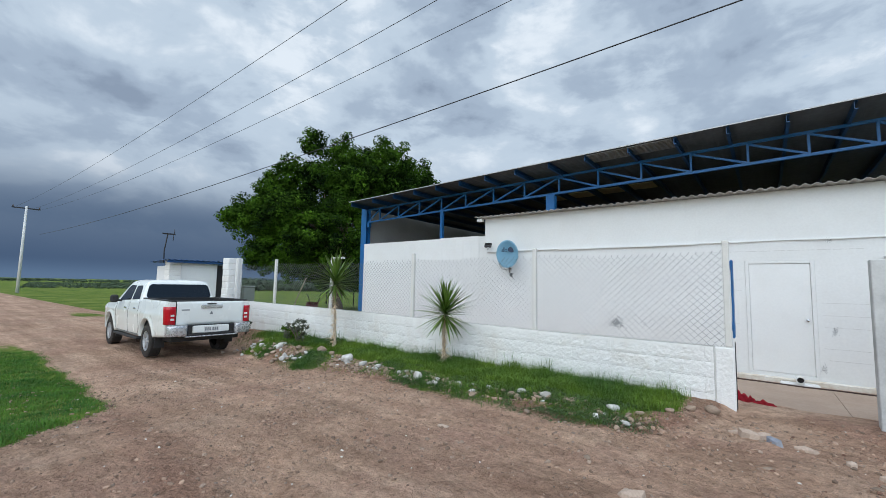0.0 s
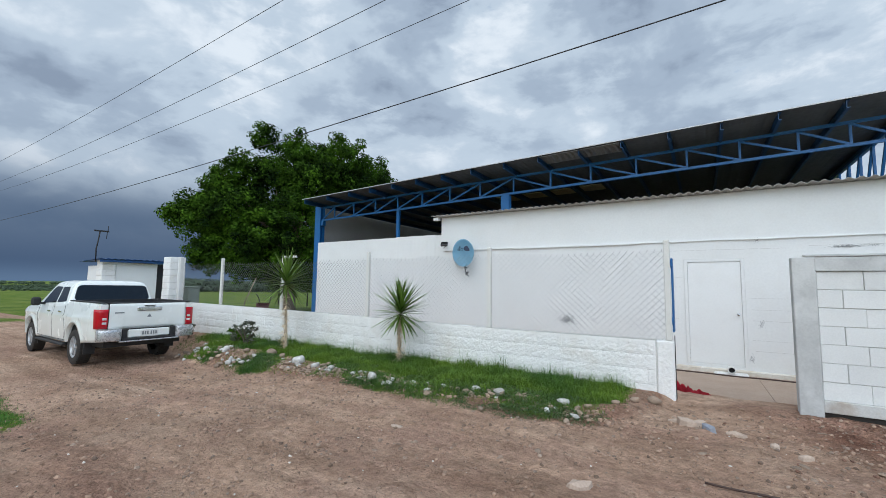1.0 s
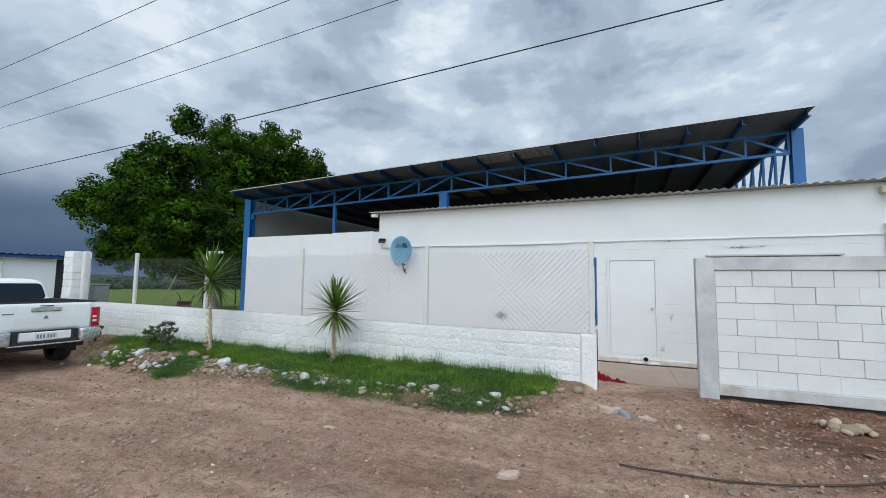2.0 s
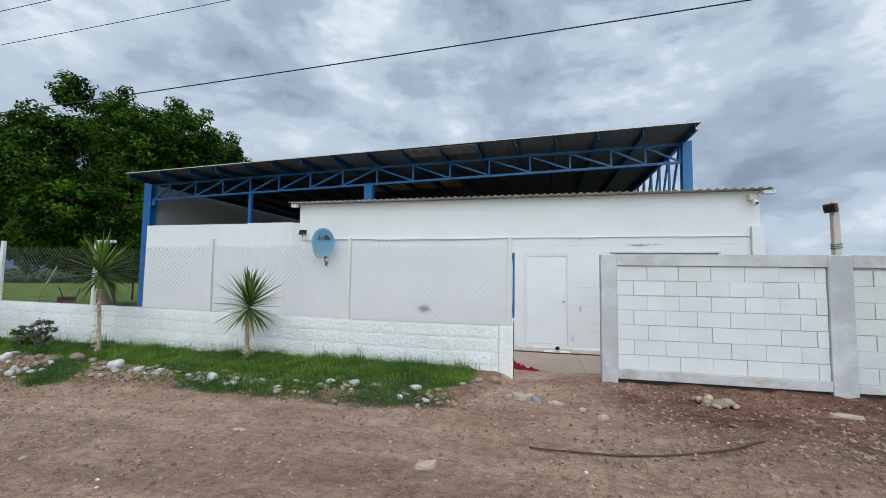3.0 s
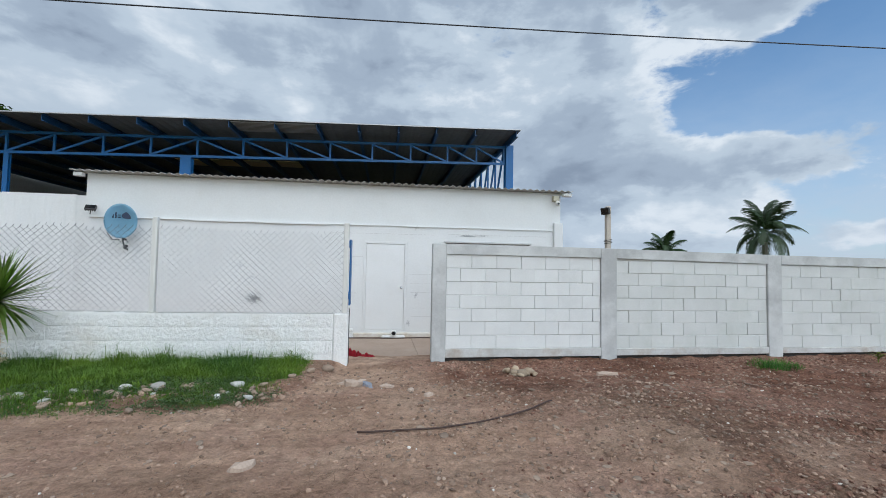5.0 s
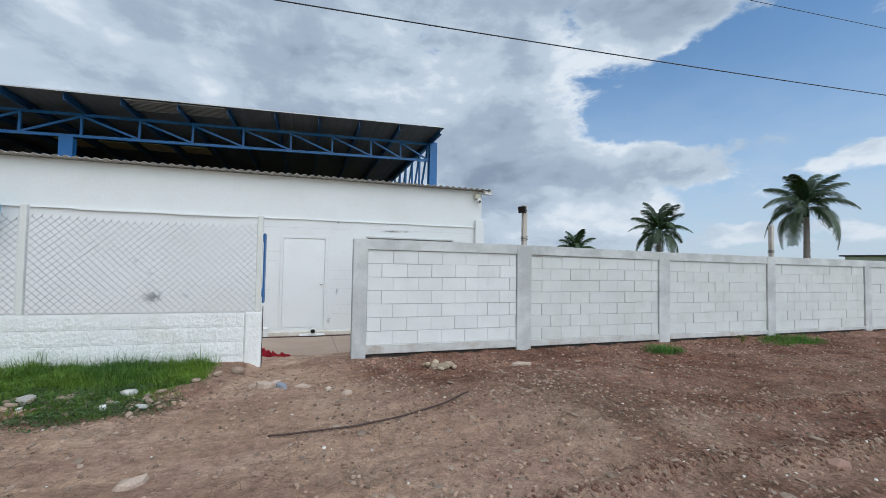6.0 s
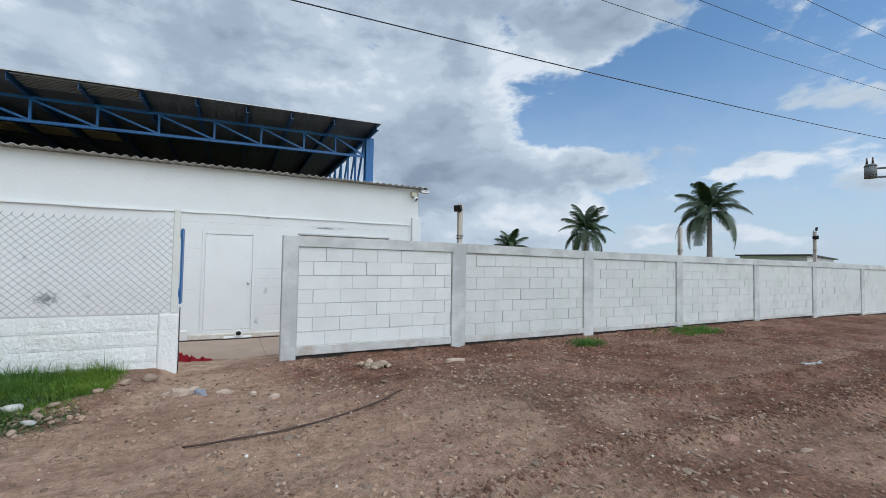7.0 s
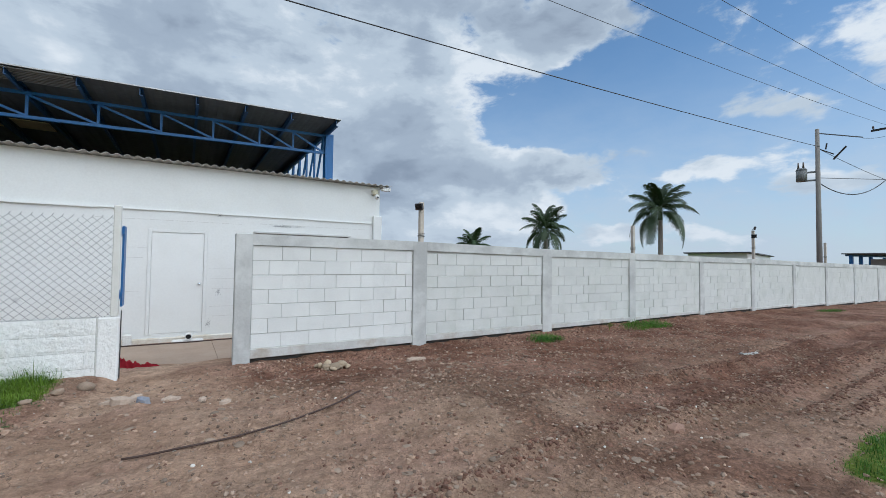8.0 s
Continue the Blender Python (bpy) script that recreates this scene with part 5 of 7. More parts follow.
def build_gatehouse():
    hut = empty("gatehouse", "small white block gatehouse with a blue sheet roof", "hut")
    block_courses(hut, -17.45, -17.0, 7.55, 7.95, -0.5, 2.24, SPLIT_BLOCK, 2)
    bm = bmesh.new()
    box(bm, -17.2, -17.05, 7.95, 9.25, -0.5, 2.17)
    part("wall", bm, WHITE, hut, "white front wall")
    bm = bmesh.new()
    box(bm, -18.35, -17.45, 7.60, 7.75, -0.5, 2.05)
    part("wall", bm, WHITE, hut, "white side wall")
    bm = bmesh.new()
    box(bm, -18.35, -18.20, 7.75, 9.7, -0.5, 2.05)
    part("wall", bm, WHITE, hut, "white rear wall")
    bm = bmesh.new()
    box(bm, -18.20, -17.05, 9.72, 9.87, -0.5, 2.15)
    part("wall", bm, WHITE, hut, "white side wall")
    # dark panel stands in for the shade inside the open doorway
    bm = bmesh.new()
    box(bm, -17.16, -17.10, 9.252, 9.718, -0.4, 2.15)
    part("door", bm, DARK_STEEL, hut, "dark panel for the shaded door opening")
    bm = bmesh.new()
    n = 70
    rows = []
    for x, z in ((-16.75, 2.26), (-18.45, 2.19)):
        for t in (0, 0.012):
            rows.append([bm.verts.new((x, 7.38 + 2.67 * i / n, z + t + 0.016 * math.sin(i * math.pi / 2.5) + 0.03 * i / n)) for i in range(n + 1)])
    for a, b in ((0, 2), (3, 1), (1, 0), (2, 3)):
        for i in range(n):
            bm.faces.new((rows[a][i], rows[a][i + 1], rows[b][i + 1], rows[b][i]))
    part("roof", bm, BLUE_ROOF, hut, "blue wavy roof sheets")
    bm = bmesh.new()
    bar(bm, (-16.85, 7.42, 2.20), (-16.85, 9.9, 2.23), 0.05, 0.08)
    part("roof_beam", bm, BLUE_ROOF, hut)
    return hut


build_gatehouse()

mast = empty("antenna_mast", "thin dark antenna mast with a short crossbar", "antenna", pose(-17.3, 7.45, 2.2))
bm = bmesh.new()
tube(bm, [(0, 0, -0.05), (0.02, -0.02, 0.4), (0, 0.03, 0.75), (0.03, 0.05, 1.05)], 0.022, 6)
part("mast", bm, DARK_STEEL, mast)
bm = bmesh.new()
bar(bm, (0.03, -0.12, 1.03), (0.03, 0.30, 1.03), 0.04, 0.05)
rod(bm, (0.03, 0.27, 1.03), (0.03, 0.27, 1.22), 0.012, n=6)
rod(bm, (0.03, 0.24, 0.78), (0.03, 0.25, 1.0), 0.012, n=6)
part("crossbar", bm, DARK_STEEL, mast)

pillar = empty("gate_pillar", "white painted block gate pillar", "pillar")
block_courses(pillar, -14.05, -13.62, 8.10, 8.55, -0.3, 2.29, SPLIT_BLOCK, 5)
gate_post = empty("gate_post", "white steel post beside the gate pillar", "post")
bm = bmesh.new()
box(bm, -13.36, -13.26, 8.22, 8.32, -0.1, 2.28, 0.008)
part("post", bm, POST_CONC, gate_post)
bm = bmesh.new()
rod(bm, (-13.44, 8.27, -0.1), (-13.44, 8.27, 2.2), 0.03, n=10)
part("hinge_pipe", bm, POST_CONC, gate_post)

utility_box = empty("utility_box", "grey-green upright utility box with a domed lid in the yard", "box", pose(-17.8, 10.9, -0.05))
bm = bmesh.new()
box(bm, -0.24, 0.24, -0.24, 0.24, 0, 1.32, 0.03)
part("body", bm, TANK, utility_box)
bm = bmesh.new()
box(bm, -0.26, 0.26, -0.26, 0.26, 1.322, 1.40, 0.035)
part("lid", bm, TANK, utility_box)


def build_wheelbarrow(place):
    barrow = empty("wheelbarrow", "maroon wheelbarrow stood up on its nose in the yard", "wheelbarrow", place)
    bm = bmesh.new()
    lo = [(-0.20, 0.25, 0.10), (0.20, 0.25, 0.10), (0.24, 0.25, 0.78), (-0.24, 0.25, 0.78)]
    hi = [(-0.30, 0, 0.0), (0.30, 0, 0.0), (0.36, 0, 0.95), (-0.36, 0, 0.95)]
    a = [bm.verts.new(p) for p in lo]
    b = [bm.verts.new(p) for p in hi]
    c = [bm.verts.new((p[0] * 0.93, p[1] + 0.002, 0.03 + p[2] * 0.95)) for p in hi]
    d = [bm.verts.new((p[0] * 0.92, p[1] - 0.02, 0.03 + p[2] * 0.95)) for p in lo]
    for p, q in ((a, b), (b, c), (c, d)):
        for i in range(4):
            j = (i + 1) % 4
            bm.faces.new((p[i], p[j], q[j], q[i]))
    bm.faces.new(a)
    bm.faces.new(d[::-1])
    part("tub", bm, RED_TUB, barrow, "maroon steel tub")
    for s in (-1, 1):
        bm = bmesh.new()
        tube(bm, [(s * 0.10, 0.32, 0.0), (s * 0.22, 0.30, 0.8), (s * 0.34, 0.20, 1.26), (s * 0.42, 0.06, 1.42)], 0.026, 6)
        part("handle", bm, DARK_STEEL, barrow)
        bm = bmesh.new()
        tube(bm, [(s * 0.22, 0.30, 0.75), (s * 0.3, 0.55, 0.6), (s * 0.3, 0.55, 0.35), (s * 0.16, 0.31, 0.35)], 0.014, 6)
        part("leg", bm, DARK_STEEL, barrow)
    bm = bmesh.new()
    for i in range(20):
        t0, t1 = 2 * math.pi * i / 20, 2 * math.pi * (i + 1) / 20
        rod(bm, (0, 0.34 + 0.16 * math.cos(t0), 0.17 + 0.16 * math.sin(t0)), (0, 0.34 + 0.16 * math.cos(t1), 0.17 + 0.16 * math.sin(t1)), 0.035, n=8)
    part("wheel", bm, RUBBER, barrow)
    return barrow


build_wheelbarrow(pose(-15.9, 12.9, -0.05, -8, 0, 35) @ Matrix.Scale(0.78, 4))
OLD_WOOD = material("old_wood", (0.30, 0.25, 0.17), (0.22, 0.18, 0.12), 0.9, scale=8, fine=50, grain=0.2)
bm = bmesh.new()
tube(bm, [(-17.0, 12.6, -0.1), (-16.9, 12.75, 0.7), (-16.55, 13.0, 1.75)], [0.03, 0.028, 0.022], 6)
tagged(part("leaning_stick", bm, OLD_WOOD), "leaning pale wooden stick in the yard grass", "stick")
goal = empty("metal_frame", "thin dark metal frame standing on the lawn", "frame", pose(-27, 22, -0.05))
for x in (0, 3.2):
    bm = bmesh.new()
    rod(bm, (x, 0, 0), (x, 0, 2.0), 0.05, n=6)
    part("upright", bm, DARK_STEEL, goal)
bm = bmesh.new()
rod(bm, (0, 0, 1.97), (3.2, 0, 1.97), 0.05, n=6)
part("crossbar", bm, DARK_STEEL, goal)
# ---- plants ----
YUCCA = material("yucca_leaf", (0.185, 0.300, 0.050), (0.085, 0.165, 0.030), 0.45, scale=4, fine=60, grain=0.1, spread=0.3)
DRY = material("dry_leaf", (0.70, 0.58, 0.40), (0.50, 0.38, 0.24), 0.9, scale=8, fine=60, grain=0.2, spread=0.2, island=True)


def blade_mesh(name, length, width, droop, fold, mat, n=5):
    bm = bmesh.new()
    rows = []
    for i in range(n + 1):
        t = i / n
        w = width * (0.55 + 0.9 * t - 0.2 * t * t if t < 0.35 else 0.84 * (1 - ((t - 0.35) / 0.65) ** 1.6)) / 0.84 / 2
        w = max(w, 0.0012)
        x, z = length * t * (1 - 0.12 * droop * t), -droop * length * 0.35 * t * t
        rows.append([bm.verts.new((x, -w, z + fold * w)), bm.verts.new((x, 0, z)), bm.verts.new((x, w, z + fold * w))])
    for a, b in zip(rows, rows[1:]):
        for k in range(2):
            bm.faces.new((a[k], b[k], b[k + 1], a[k + 1])).smooth = True
    bmesh.ops.solidify(bm, geom=bm.faces[:], thickness=0.002)
    return mesh_of(bm, name, mat)


def build_yucca(place, height, head, label, seed):
    plant = empty("yucca", label, "yucca", place, "young yuccas by the fence")
    rng = random.Random(seed)
    bm = bmesh.new()
    pts, rad = [], []
    for i in range(15):
        t = i / 14
        pts.append((0.025 * math.sin(3 * t + seed), 0.02 * math.cos(2 * t), -0.08 + t * (height + 0.12)))
        rad.append((0.034 - 0.009 * t) * (1 + 0.18 * rng.uniform(-1, 1)) + 0.03 * (1 - t) ** 6)
    tube(bm, pts, rad, 10)
    part("trunk", bm, TRUNK_PALE, plant, "pale rough trunk")
    bm = bmesh.new()
    for i in range(int(height * 300)):
        z = rng.uniform(0.1, height + 0.02)
        a = rng.uniform(0, 6.283)
        l, w = rng.uniform(0.05, 0.15), rng.uniform(0.007, 0.015)
        d = Vector((math.cos(a), math.sin(a), rng.uniform(-0.7, 0.5))).normalized()
        s = Vector((-math.sin(a), math.cos(a), 0)) * w
        o = Vector((0.024 * math.cos(a), 0.024 * math.sin(a), z))
        v = [bm.verts.new(p) for p in (o - s, o + s, o + d * l + s * 0.3, o + d * l - s * 0.3)]
        bm.faces.new(v)
    tagged(part("dry_leaf_skirt", bm, DRY, plant, "dry brown leaf stubs"), kind="stuff")
    kinds = [blade_mesh("leaf", head * 0.98 * k, 0.044, dr, 0.45, YUCCA) for k, dr in ((1.0, 0.15), (0.92, 0.3), (1.05, 0.05), (0.85, 0.5))]
    n = 112
    for i in range(n):
        t = (i + 0.5) / n
        el = 86 - 132 * t ** 1.15 + rng.uniform(-7, 7)
        az = i * 137.5 + rng.uniform(-14, 14)
        me = kinds[rng.randrange(3)] if el > -5 else kinds[1 + 2 * rng.randrange(2)]
        k = rng.uniform(0.82, 1.08) * (0.92 if el > 60 else 1.0)
        m = Matrix.Translation((0, 0, height + 0.20 * (1 - t))) @ Matrix.Rotation(radians(az), 4, "Z") @ Matrix.Rotation(radians(-el), 4, "Y") @ Matrix.Scale(k, 4)
        share("leaf", me, plant, m)
    return plant


TRUNK_PALE = material("yucca_trunk", (0.50, 0.42, 0.32), (0.36, 0.28, 0.20), 0.95, scale=14, fine=60, grain=0.25, bump=0.012, bump_scale=40)
build_yucca(pose(-4.44, 7.75, 0.06), 0.86, 0.68, "young yucca with stiff green leaves in the grass strip", 3)
build_yucca(pose(-7.45, 7.6, 0.06), 1.38, 0.76, "taller yucca with a shaggy trunk in the grass strip", 7)


def quick_part(name, verts, faces, mat, parent=None, kind=""):
    me = bpy.data.meshes.new(name)
    me.from_pydata(verts, [], faces)
    me.materials.append(mat)
    ob = new(name, me)
    ob.parent = parent
    return tagged(ob, kind=kind)


def leaf_data(rng, verts, faces, p, nrm, s, ratio=0.42):
    u = nrm.orthogonal().normalized()
    u = Matrix.Rotation(rng.uniform(0, 6.283), 3, nrm) @ u
    w = nrm.cross(u)
    b = len(verts)
    verts.extend([p - u * s, p - w * s * ratio + nrm * s * 0.08, p + u * s - nrm * s * 0.15, p + w * s * ratio + nrm * s * 0.08])
    faces.append((b, b + 1, b + 2))
    faces.append((b, b + 2, b + 3))


def build_tree(place):
    tree = empty("fig_tree", "broad dark green shade tree behind the fence", "tree", place)
    rng = random.Random(11)
    bm = bmesh.new()
    tube(bm, [(0, 0, -0.3), (0.05, 0, 0.3), (0.0, 0.05, 1.4), (0.1, 0.1, 2.6), (0.15, 0.0, 4.4), (0.1, 0.1, 6.5)], [0.62, 0.42, 0.34, 0.32, 0.22, 0.10], 12)
    trunk = part("trunk", bm, TRUNK, tree, "grey-brown trunk")
    # lobes of foliage: across, height, radius, and how far they stand out
    lobes = [(-0.2, 9.0, 1.45, 0), (-1.5, 9.5, 0.65, 1), (1.5, 9.2, 1.4, -1), (2.8, 8.8, 1.45, 1), (4.4, 8.1, 1.4, 0), (5.5, 7.3, 0.8, 0.5), (-2.7, 7.5, 1.0, 1), (-3.7, 6.9, 1.15, 0),
             (-4.7, 5.6, 1.2, -0.5), (-5.7, 5.1, 0.6, 0), (-4.1, 4.2, 1.2, 0.5), (-3.1, 5.5, 1.8, 1.5), (-0.8, 6.8, 2.3, 0), (1.1, 6.8, 2.3, 0.5), (3.1, 6.8, 1.9, 0), (-1.5, 4.2, 2.0, 1.5),
             (0.5, 4.2, 2.2, 2), (2.4, 4.2, 1.8, 1), (-3.4, 3.0, 1.0, 0.5), (-4.4, 3.1, 0.7, 0), (-0.8, 2.6, 1.4, 0), (1.1, 2.6, 1.4, 0), (4.1, 6.1, 1.3, 1), (2.4, 2.6, 1.2, -1), (-1.2, 7.9, 0.9, 0), (-2.1, 2.9, 1.3, 1), (3.6, 4.9, 1.4, 0)]
    across, out = Vector((0.61, 0.79, 0)), Vector((0.79, -0.61, 0))
    clumps = []
    for u, h, r, o in lobes:
        for back in ((0, 1) if r > 1.0 else (0,)):
            c = across * u + out * (o - back * 3.2 * (1 - abs(u) / 9)) + Vector((0, 0, h))
            for _ in range(int(9 + 9 * r * r)):
                d = Vector((rng.gauss(0, 1), rng.gauss(0, 1), rng.gauss(0, 1))).normalized()
                clumps.append((c + d * r * (0.45 + 0.5 * rng.random()), rng.uniform(0.32, 0.62)))
    rng.shuffle(clumps)
    for c, _ in clumps[:24]:
        c = Vector((0.1, 0.05, 3.5)).lerp(c, 0.72)
        bm = bmesh.new()
        a = Vector((0.1, 0.05, rng.uniform(1.9, 4.6)))
        mid = a.lerp(c, 0.5) + Vector((rng.uniform(-0.4, 0.4), rng.uniform(-0.4, 0.4), 0.4))
        tube(bm, [a, a.lerp(mid, 0.5) + Vector((0, 0, -0.1)), mid, c], [0.14, 0.10, 0.065, 0.02], 7)
        part("limb", bm, TRUNK, tree)
    verts, faces = [], []
    for c, rad in clumps:
        for _ in range(int(270 * rad)):
            d = Vector((rng.gauss(0, 1), rng.gauss(0, 1), rng.gauss(0, 1))).normalized()
            r = rad * (0.3 + 0.7 * rng.random() ** 0.5)
            p = c + Vector((d.x * r, d.y * r, d.z * r * 0.8))
            nrm = (d + Vector((rng.uniform(-0.8, 0.8), rng.uniform(-0.8, 0.8), rng.uniform(-0.2, 1.0)))).normalized()
            leaf_data(rng, verts, faces, p, nrm, rng.uniform(0.06, 0.115), 0.5)
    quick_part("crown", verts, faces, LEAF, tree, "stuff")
    return tree


build_tree(pose(-19.4, 16.9, -0.1))


def build_bush(place, size, label, mat, seed):
    bush = empty("shrub", label, "shrub", place)
    rng = random.Random(seed)
    bm = bmesh.new()
    for i in range(7):
        a = i * 0.9
        tube(bm, [(0, 0, -0.03), (0.1 * math.cos(a) * size, 0.1 * math.sin(a) * size, 0.25 * size), (0.3 * math.cos(a) * size, 0.3 * math.sin(a) * size, 0.55 * size)], [0.012, 0.009, 0.005], 5)
    part("stems", bm, TRUNK, bush)
    verts, faces = [], []
    for _ in range(26):
        c = Vector((rng.gauss(0, 0.19) * size, rng.gauss(0, 0.19) * size, size * rng.uniform(0.2, 0.72)))
        for _ in range(24):
            d = Vector((rng.gauss(0, 1), rng.gauss(0, 1), rng.gauss(0, 1))).normalized()
            leaf_data(rng, verts, faces, c + d * 0.10 * size * rng.random(), (d + Vector((0, 0, 0.6))).normalized(), rng.uniform(0.02, 0.042), 0.5)
    quick_part("leaves", verts, faces, mat, bush, "stuff")
    return bush


BUSH_DARK = material("shrub_leaf", (0.045, 0.062, 0.030), (0.060, 0.050, 0.035), 0.6, scale=6, spread=0.35, island=True)
GRASS_LIGHT = material("yellow_green_leaf", (0.22, 0.27, 0.04), (0.14, 0.20, 0.03), 0.7, scale=6, spread=0.3, island=True)
build_bush(pose(-8.72, 7.55, 0.06), 0.80, "dark-leaved rose shrub in the grass strip", BUSH_DARK, 2)
build_bush(pose(-9.3, 7.7, 0.06), 0.55, "thin green shrub by the low wall", LEAF, 5)
build_bush(pose(-11.6, 7.75, 0.05), 0.45, "small sparse seedling by the low wall", BUSH_DARK, 6)


def build_sprout(place, label):
    """A few long leaves round one short stem."""
    plant = empty("sprout", label, "plant", place)
    bm = bmesh.new()
    tube(bm, [(0, 0, -0.03), (0.01, 0, 0.10), (0.0, 0.01, 0.20)], [0.008, 0.007, 0.004], 6)
    part("stem", bm, GRASS_LIGHT, plant)
    me = blade_mesh("leaf", 0.20, 0.045, 0.7, 0.3, GRASS_LIGHT)
    rng = random.Random(19)
    for i in range(11):
        m = Matrix.Translation((0, 0, 0.08 + 0.011 * i)) @ Matrix.Rotation(radians(i * 137.5), 4, "Z") @ Matrix.Rotation(radians(-rng.uniform(15, 60)), 4, "Y") @ Matrix.Scale(rng.uniform(0.7, 1.05), 4)
        share("leaf", me, plant, m)
    return plant


build_sprout(pose(8.7, 7.72, 0.02), "small yellow-green sprout at the wall's foot")

# ---- grass ----
GRASS = material("grass_blade", (0.026, 0.090, 0.005), (0.118, 0.205, 0.011), 0.75, scale=0.9, fine=9, grain=0.15, mottle=1.0, spread=0.28, island=True)


GRASS_DEEP = material("verge_grass_blade", (0.035, 0.125, 0.008), (0.085, 0.205, 0.012), 0.75, scale=1.4, fine=9, grain=0.2, mottle=1.0, spread=0.3, island=True)


def build_grass(name, label, count, inside, x0, x1, y0, y1, tall, seed, mat=GRASS):
    rng = random.Random(seed)
    verts, faces = [], []
    made = 0
    tries = 0
    while made < count and tries < count * 6:
        tries += 1
        x, y = rng.uniform(x0, x1), rng.uniform(y0, y1)
        k = inside(x, y)
        if rng.random() > k:
            continue
        made += 1
        h = tall * (0.35 + 0.65 * rng.random()) * (0.45 + 0.55 * k) * (0.62 + 0.9 * abs(rough(x, y, 1.7, 3)) + 0.35 * rough(x, y, 5.0, 4))
        a = rng.uniform(0, 6.283)
        lean = rng.uniform(0.2, 1.15)
        d = Vector((math.cos(a), math.sin(a), 0))
        s = Vector((-d.y, d.x, 0)) * rng.uniform(0.0016, 0.0032)
        o = Vector((x, y, ground_z(x, y) - 0.005))
        m = o + d * (h * lean * 0.35) + Vector((0, 0, h * 0.6))
        t = o + d * (h * lean) + Vector((0, 0, h * (1.0 - 0.25 * lean)))
        b = len(verts)
        verts.extend([o - s, o + s, m + s * 0.8, m - s * 0.8, t])
        faces.append((b, b + 1, b + 2, b + 3))
        faces.append((b + 3, b + 2, b + 4))
    ob = quick_part(name, verts, faces, mat, None, "stuff")
    return tagged(ob, label, "grass")


build_grass("grass", "long green grass in the strip before the fence", 78000, lambda x, y: max(0.0, cover_at(x, y) - 0.12) ** 1.4 if y < 8.25 else 0, -12.0, 0.0, 5.8, 8.25, 0.205, 1)
build_grass("grass_stalks", "taller seeding grass stalks against the low wall", 2600, lambda x, y: cover_at(x, y), -10.5, -0.5, 7.7, 8.25, 0.42, 9)
build_grass("grass", "short green grass on the verge of the track", 80000, cover_at, -14.0, -3.6, 1.0, 3.8, 0.08, 2, GRASS_DEEP)
build_grass("grass", "green grass at the track's far verge", 22000, cover_at, 4.2, 9.5, 1.2, 2.9, 0.075, 4, GRASS_DEEP)


def tuft(cx, cy, rx, ry):
    return lambda x, y: max(0.0, 1 - ((x - cx) / rx) ** 2 - ((y - cy) / ry) ** 2)


build_grass("weeds", "low green weeds at the wall's foot", 900, tuft(6.6, 7.6, 0.45, 0.35), 6.1, 7.1, 7.2, 8.0, 0.24, 5, GRASS_DEEP)
build_grass("weeds", "spreading green weeds at the wall's foot", 2200, tuft(10.2, 7.75, 1.0, 0.4), 9.2, 11.2, 7.3, 8.15, 0.22, 6, GRASS_DEEP)
build_grass("weeds", "low weeds near the far wall", 1200, tuft(20.5, 7.2, 1.0, 0.4), 19.5, 21.5, 6.8, 7.6, 0.14, 7, GRASS_DEEP)

# ---- stones ----
def stone_mesh(seed, mat, detail=2):
    rng = random.Random(seed)
    bm = bmesh.new()
    bmesh.ops.create_icosphere(bm, subdivisions=detail, radius=1.0)
    k = Vector((rng.uniform(0, 50), rng.uniform(0, 50), rng.uniform(0, 50)))
    cuts = [(Vector((rng.gauss(0, 1), rng.gauss(0, 1), rng.gauss(0, 0.8))).normalized(), rng.uniform(0.5, 0.85)) for _ in range(8)]
    sx, sy, sz = rng.uniform(0.85, 1.25), rng.uniform(0.75, 1.0), rng.uniform(0.55, 0.8)
    for v in bm.verts:
        f = 1 + 0.36 * noise.noise(v.co * 1.2 + k) + 0.20 * noise.noise(v.co * 2.7 + k) + 0.07 * noise.noise(v.co * 6.0 + k)
        p = v.co * f
        for n, d in cuts:      # worn flat sides
            over = p.dot(n) - d
            if over > 0:
                p -= n * over * 0.85
        v.co = Vector((p.x * sx, p.y * sy, p.z * sz))
    for f in bm.faces:
        f.smooth = True
    return mesh_of(bm, "stone", mat)


STONES_W = [stone_mesh(i, ROCK_WHITE) for i in range(6)]
STONES_B = [stone_mesh(20 + i, ROCK) for i in range(8)]
STONES_T = [stone_mesh(50 + i, ROCK_TAN) for i in range(6)]
rng = random.Random(21)


def put_stone(x, y, r, white, name="edging_stone", label="", category="stone", group="stones edging the grass strip", sink=0.5, flat=1.0):
    r *= 0.72
    me = (STONES_T if name == "heap_stone" else STONES_W if white else STONES_B)[rng.randrange(6)]
    ob = new(name, me)
    ob.matrix_basis = Matrix.Translation((x, y, ground_z(x, y) + r * sink)) @ Euler((rng.uniform(-0.25, 0.25), rng.uniform(-0.25, 0.25), rng.uniform(0, 6.28))).to_matrix().to_4x4() @ Matrix.Diagonal((r, r, r * flat, 1))
    return tagged(ob, label or ("limewashed white stone edging the grass strip" if white else "rounded brown-grey stone edging the grass strip"), category, group)


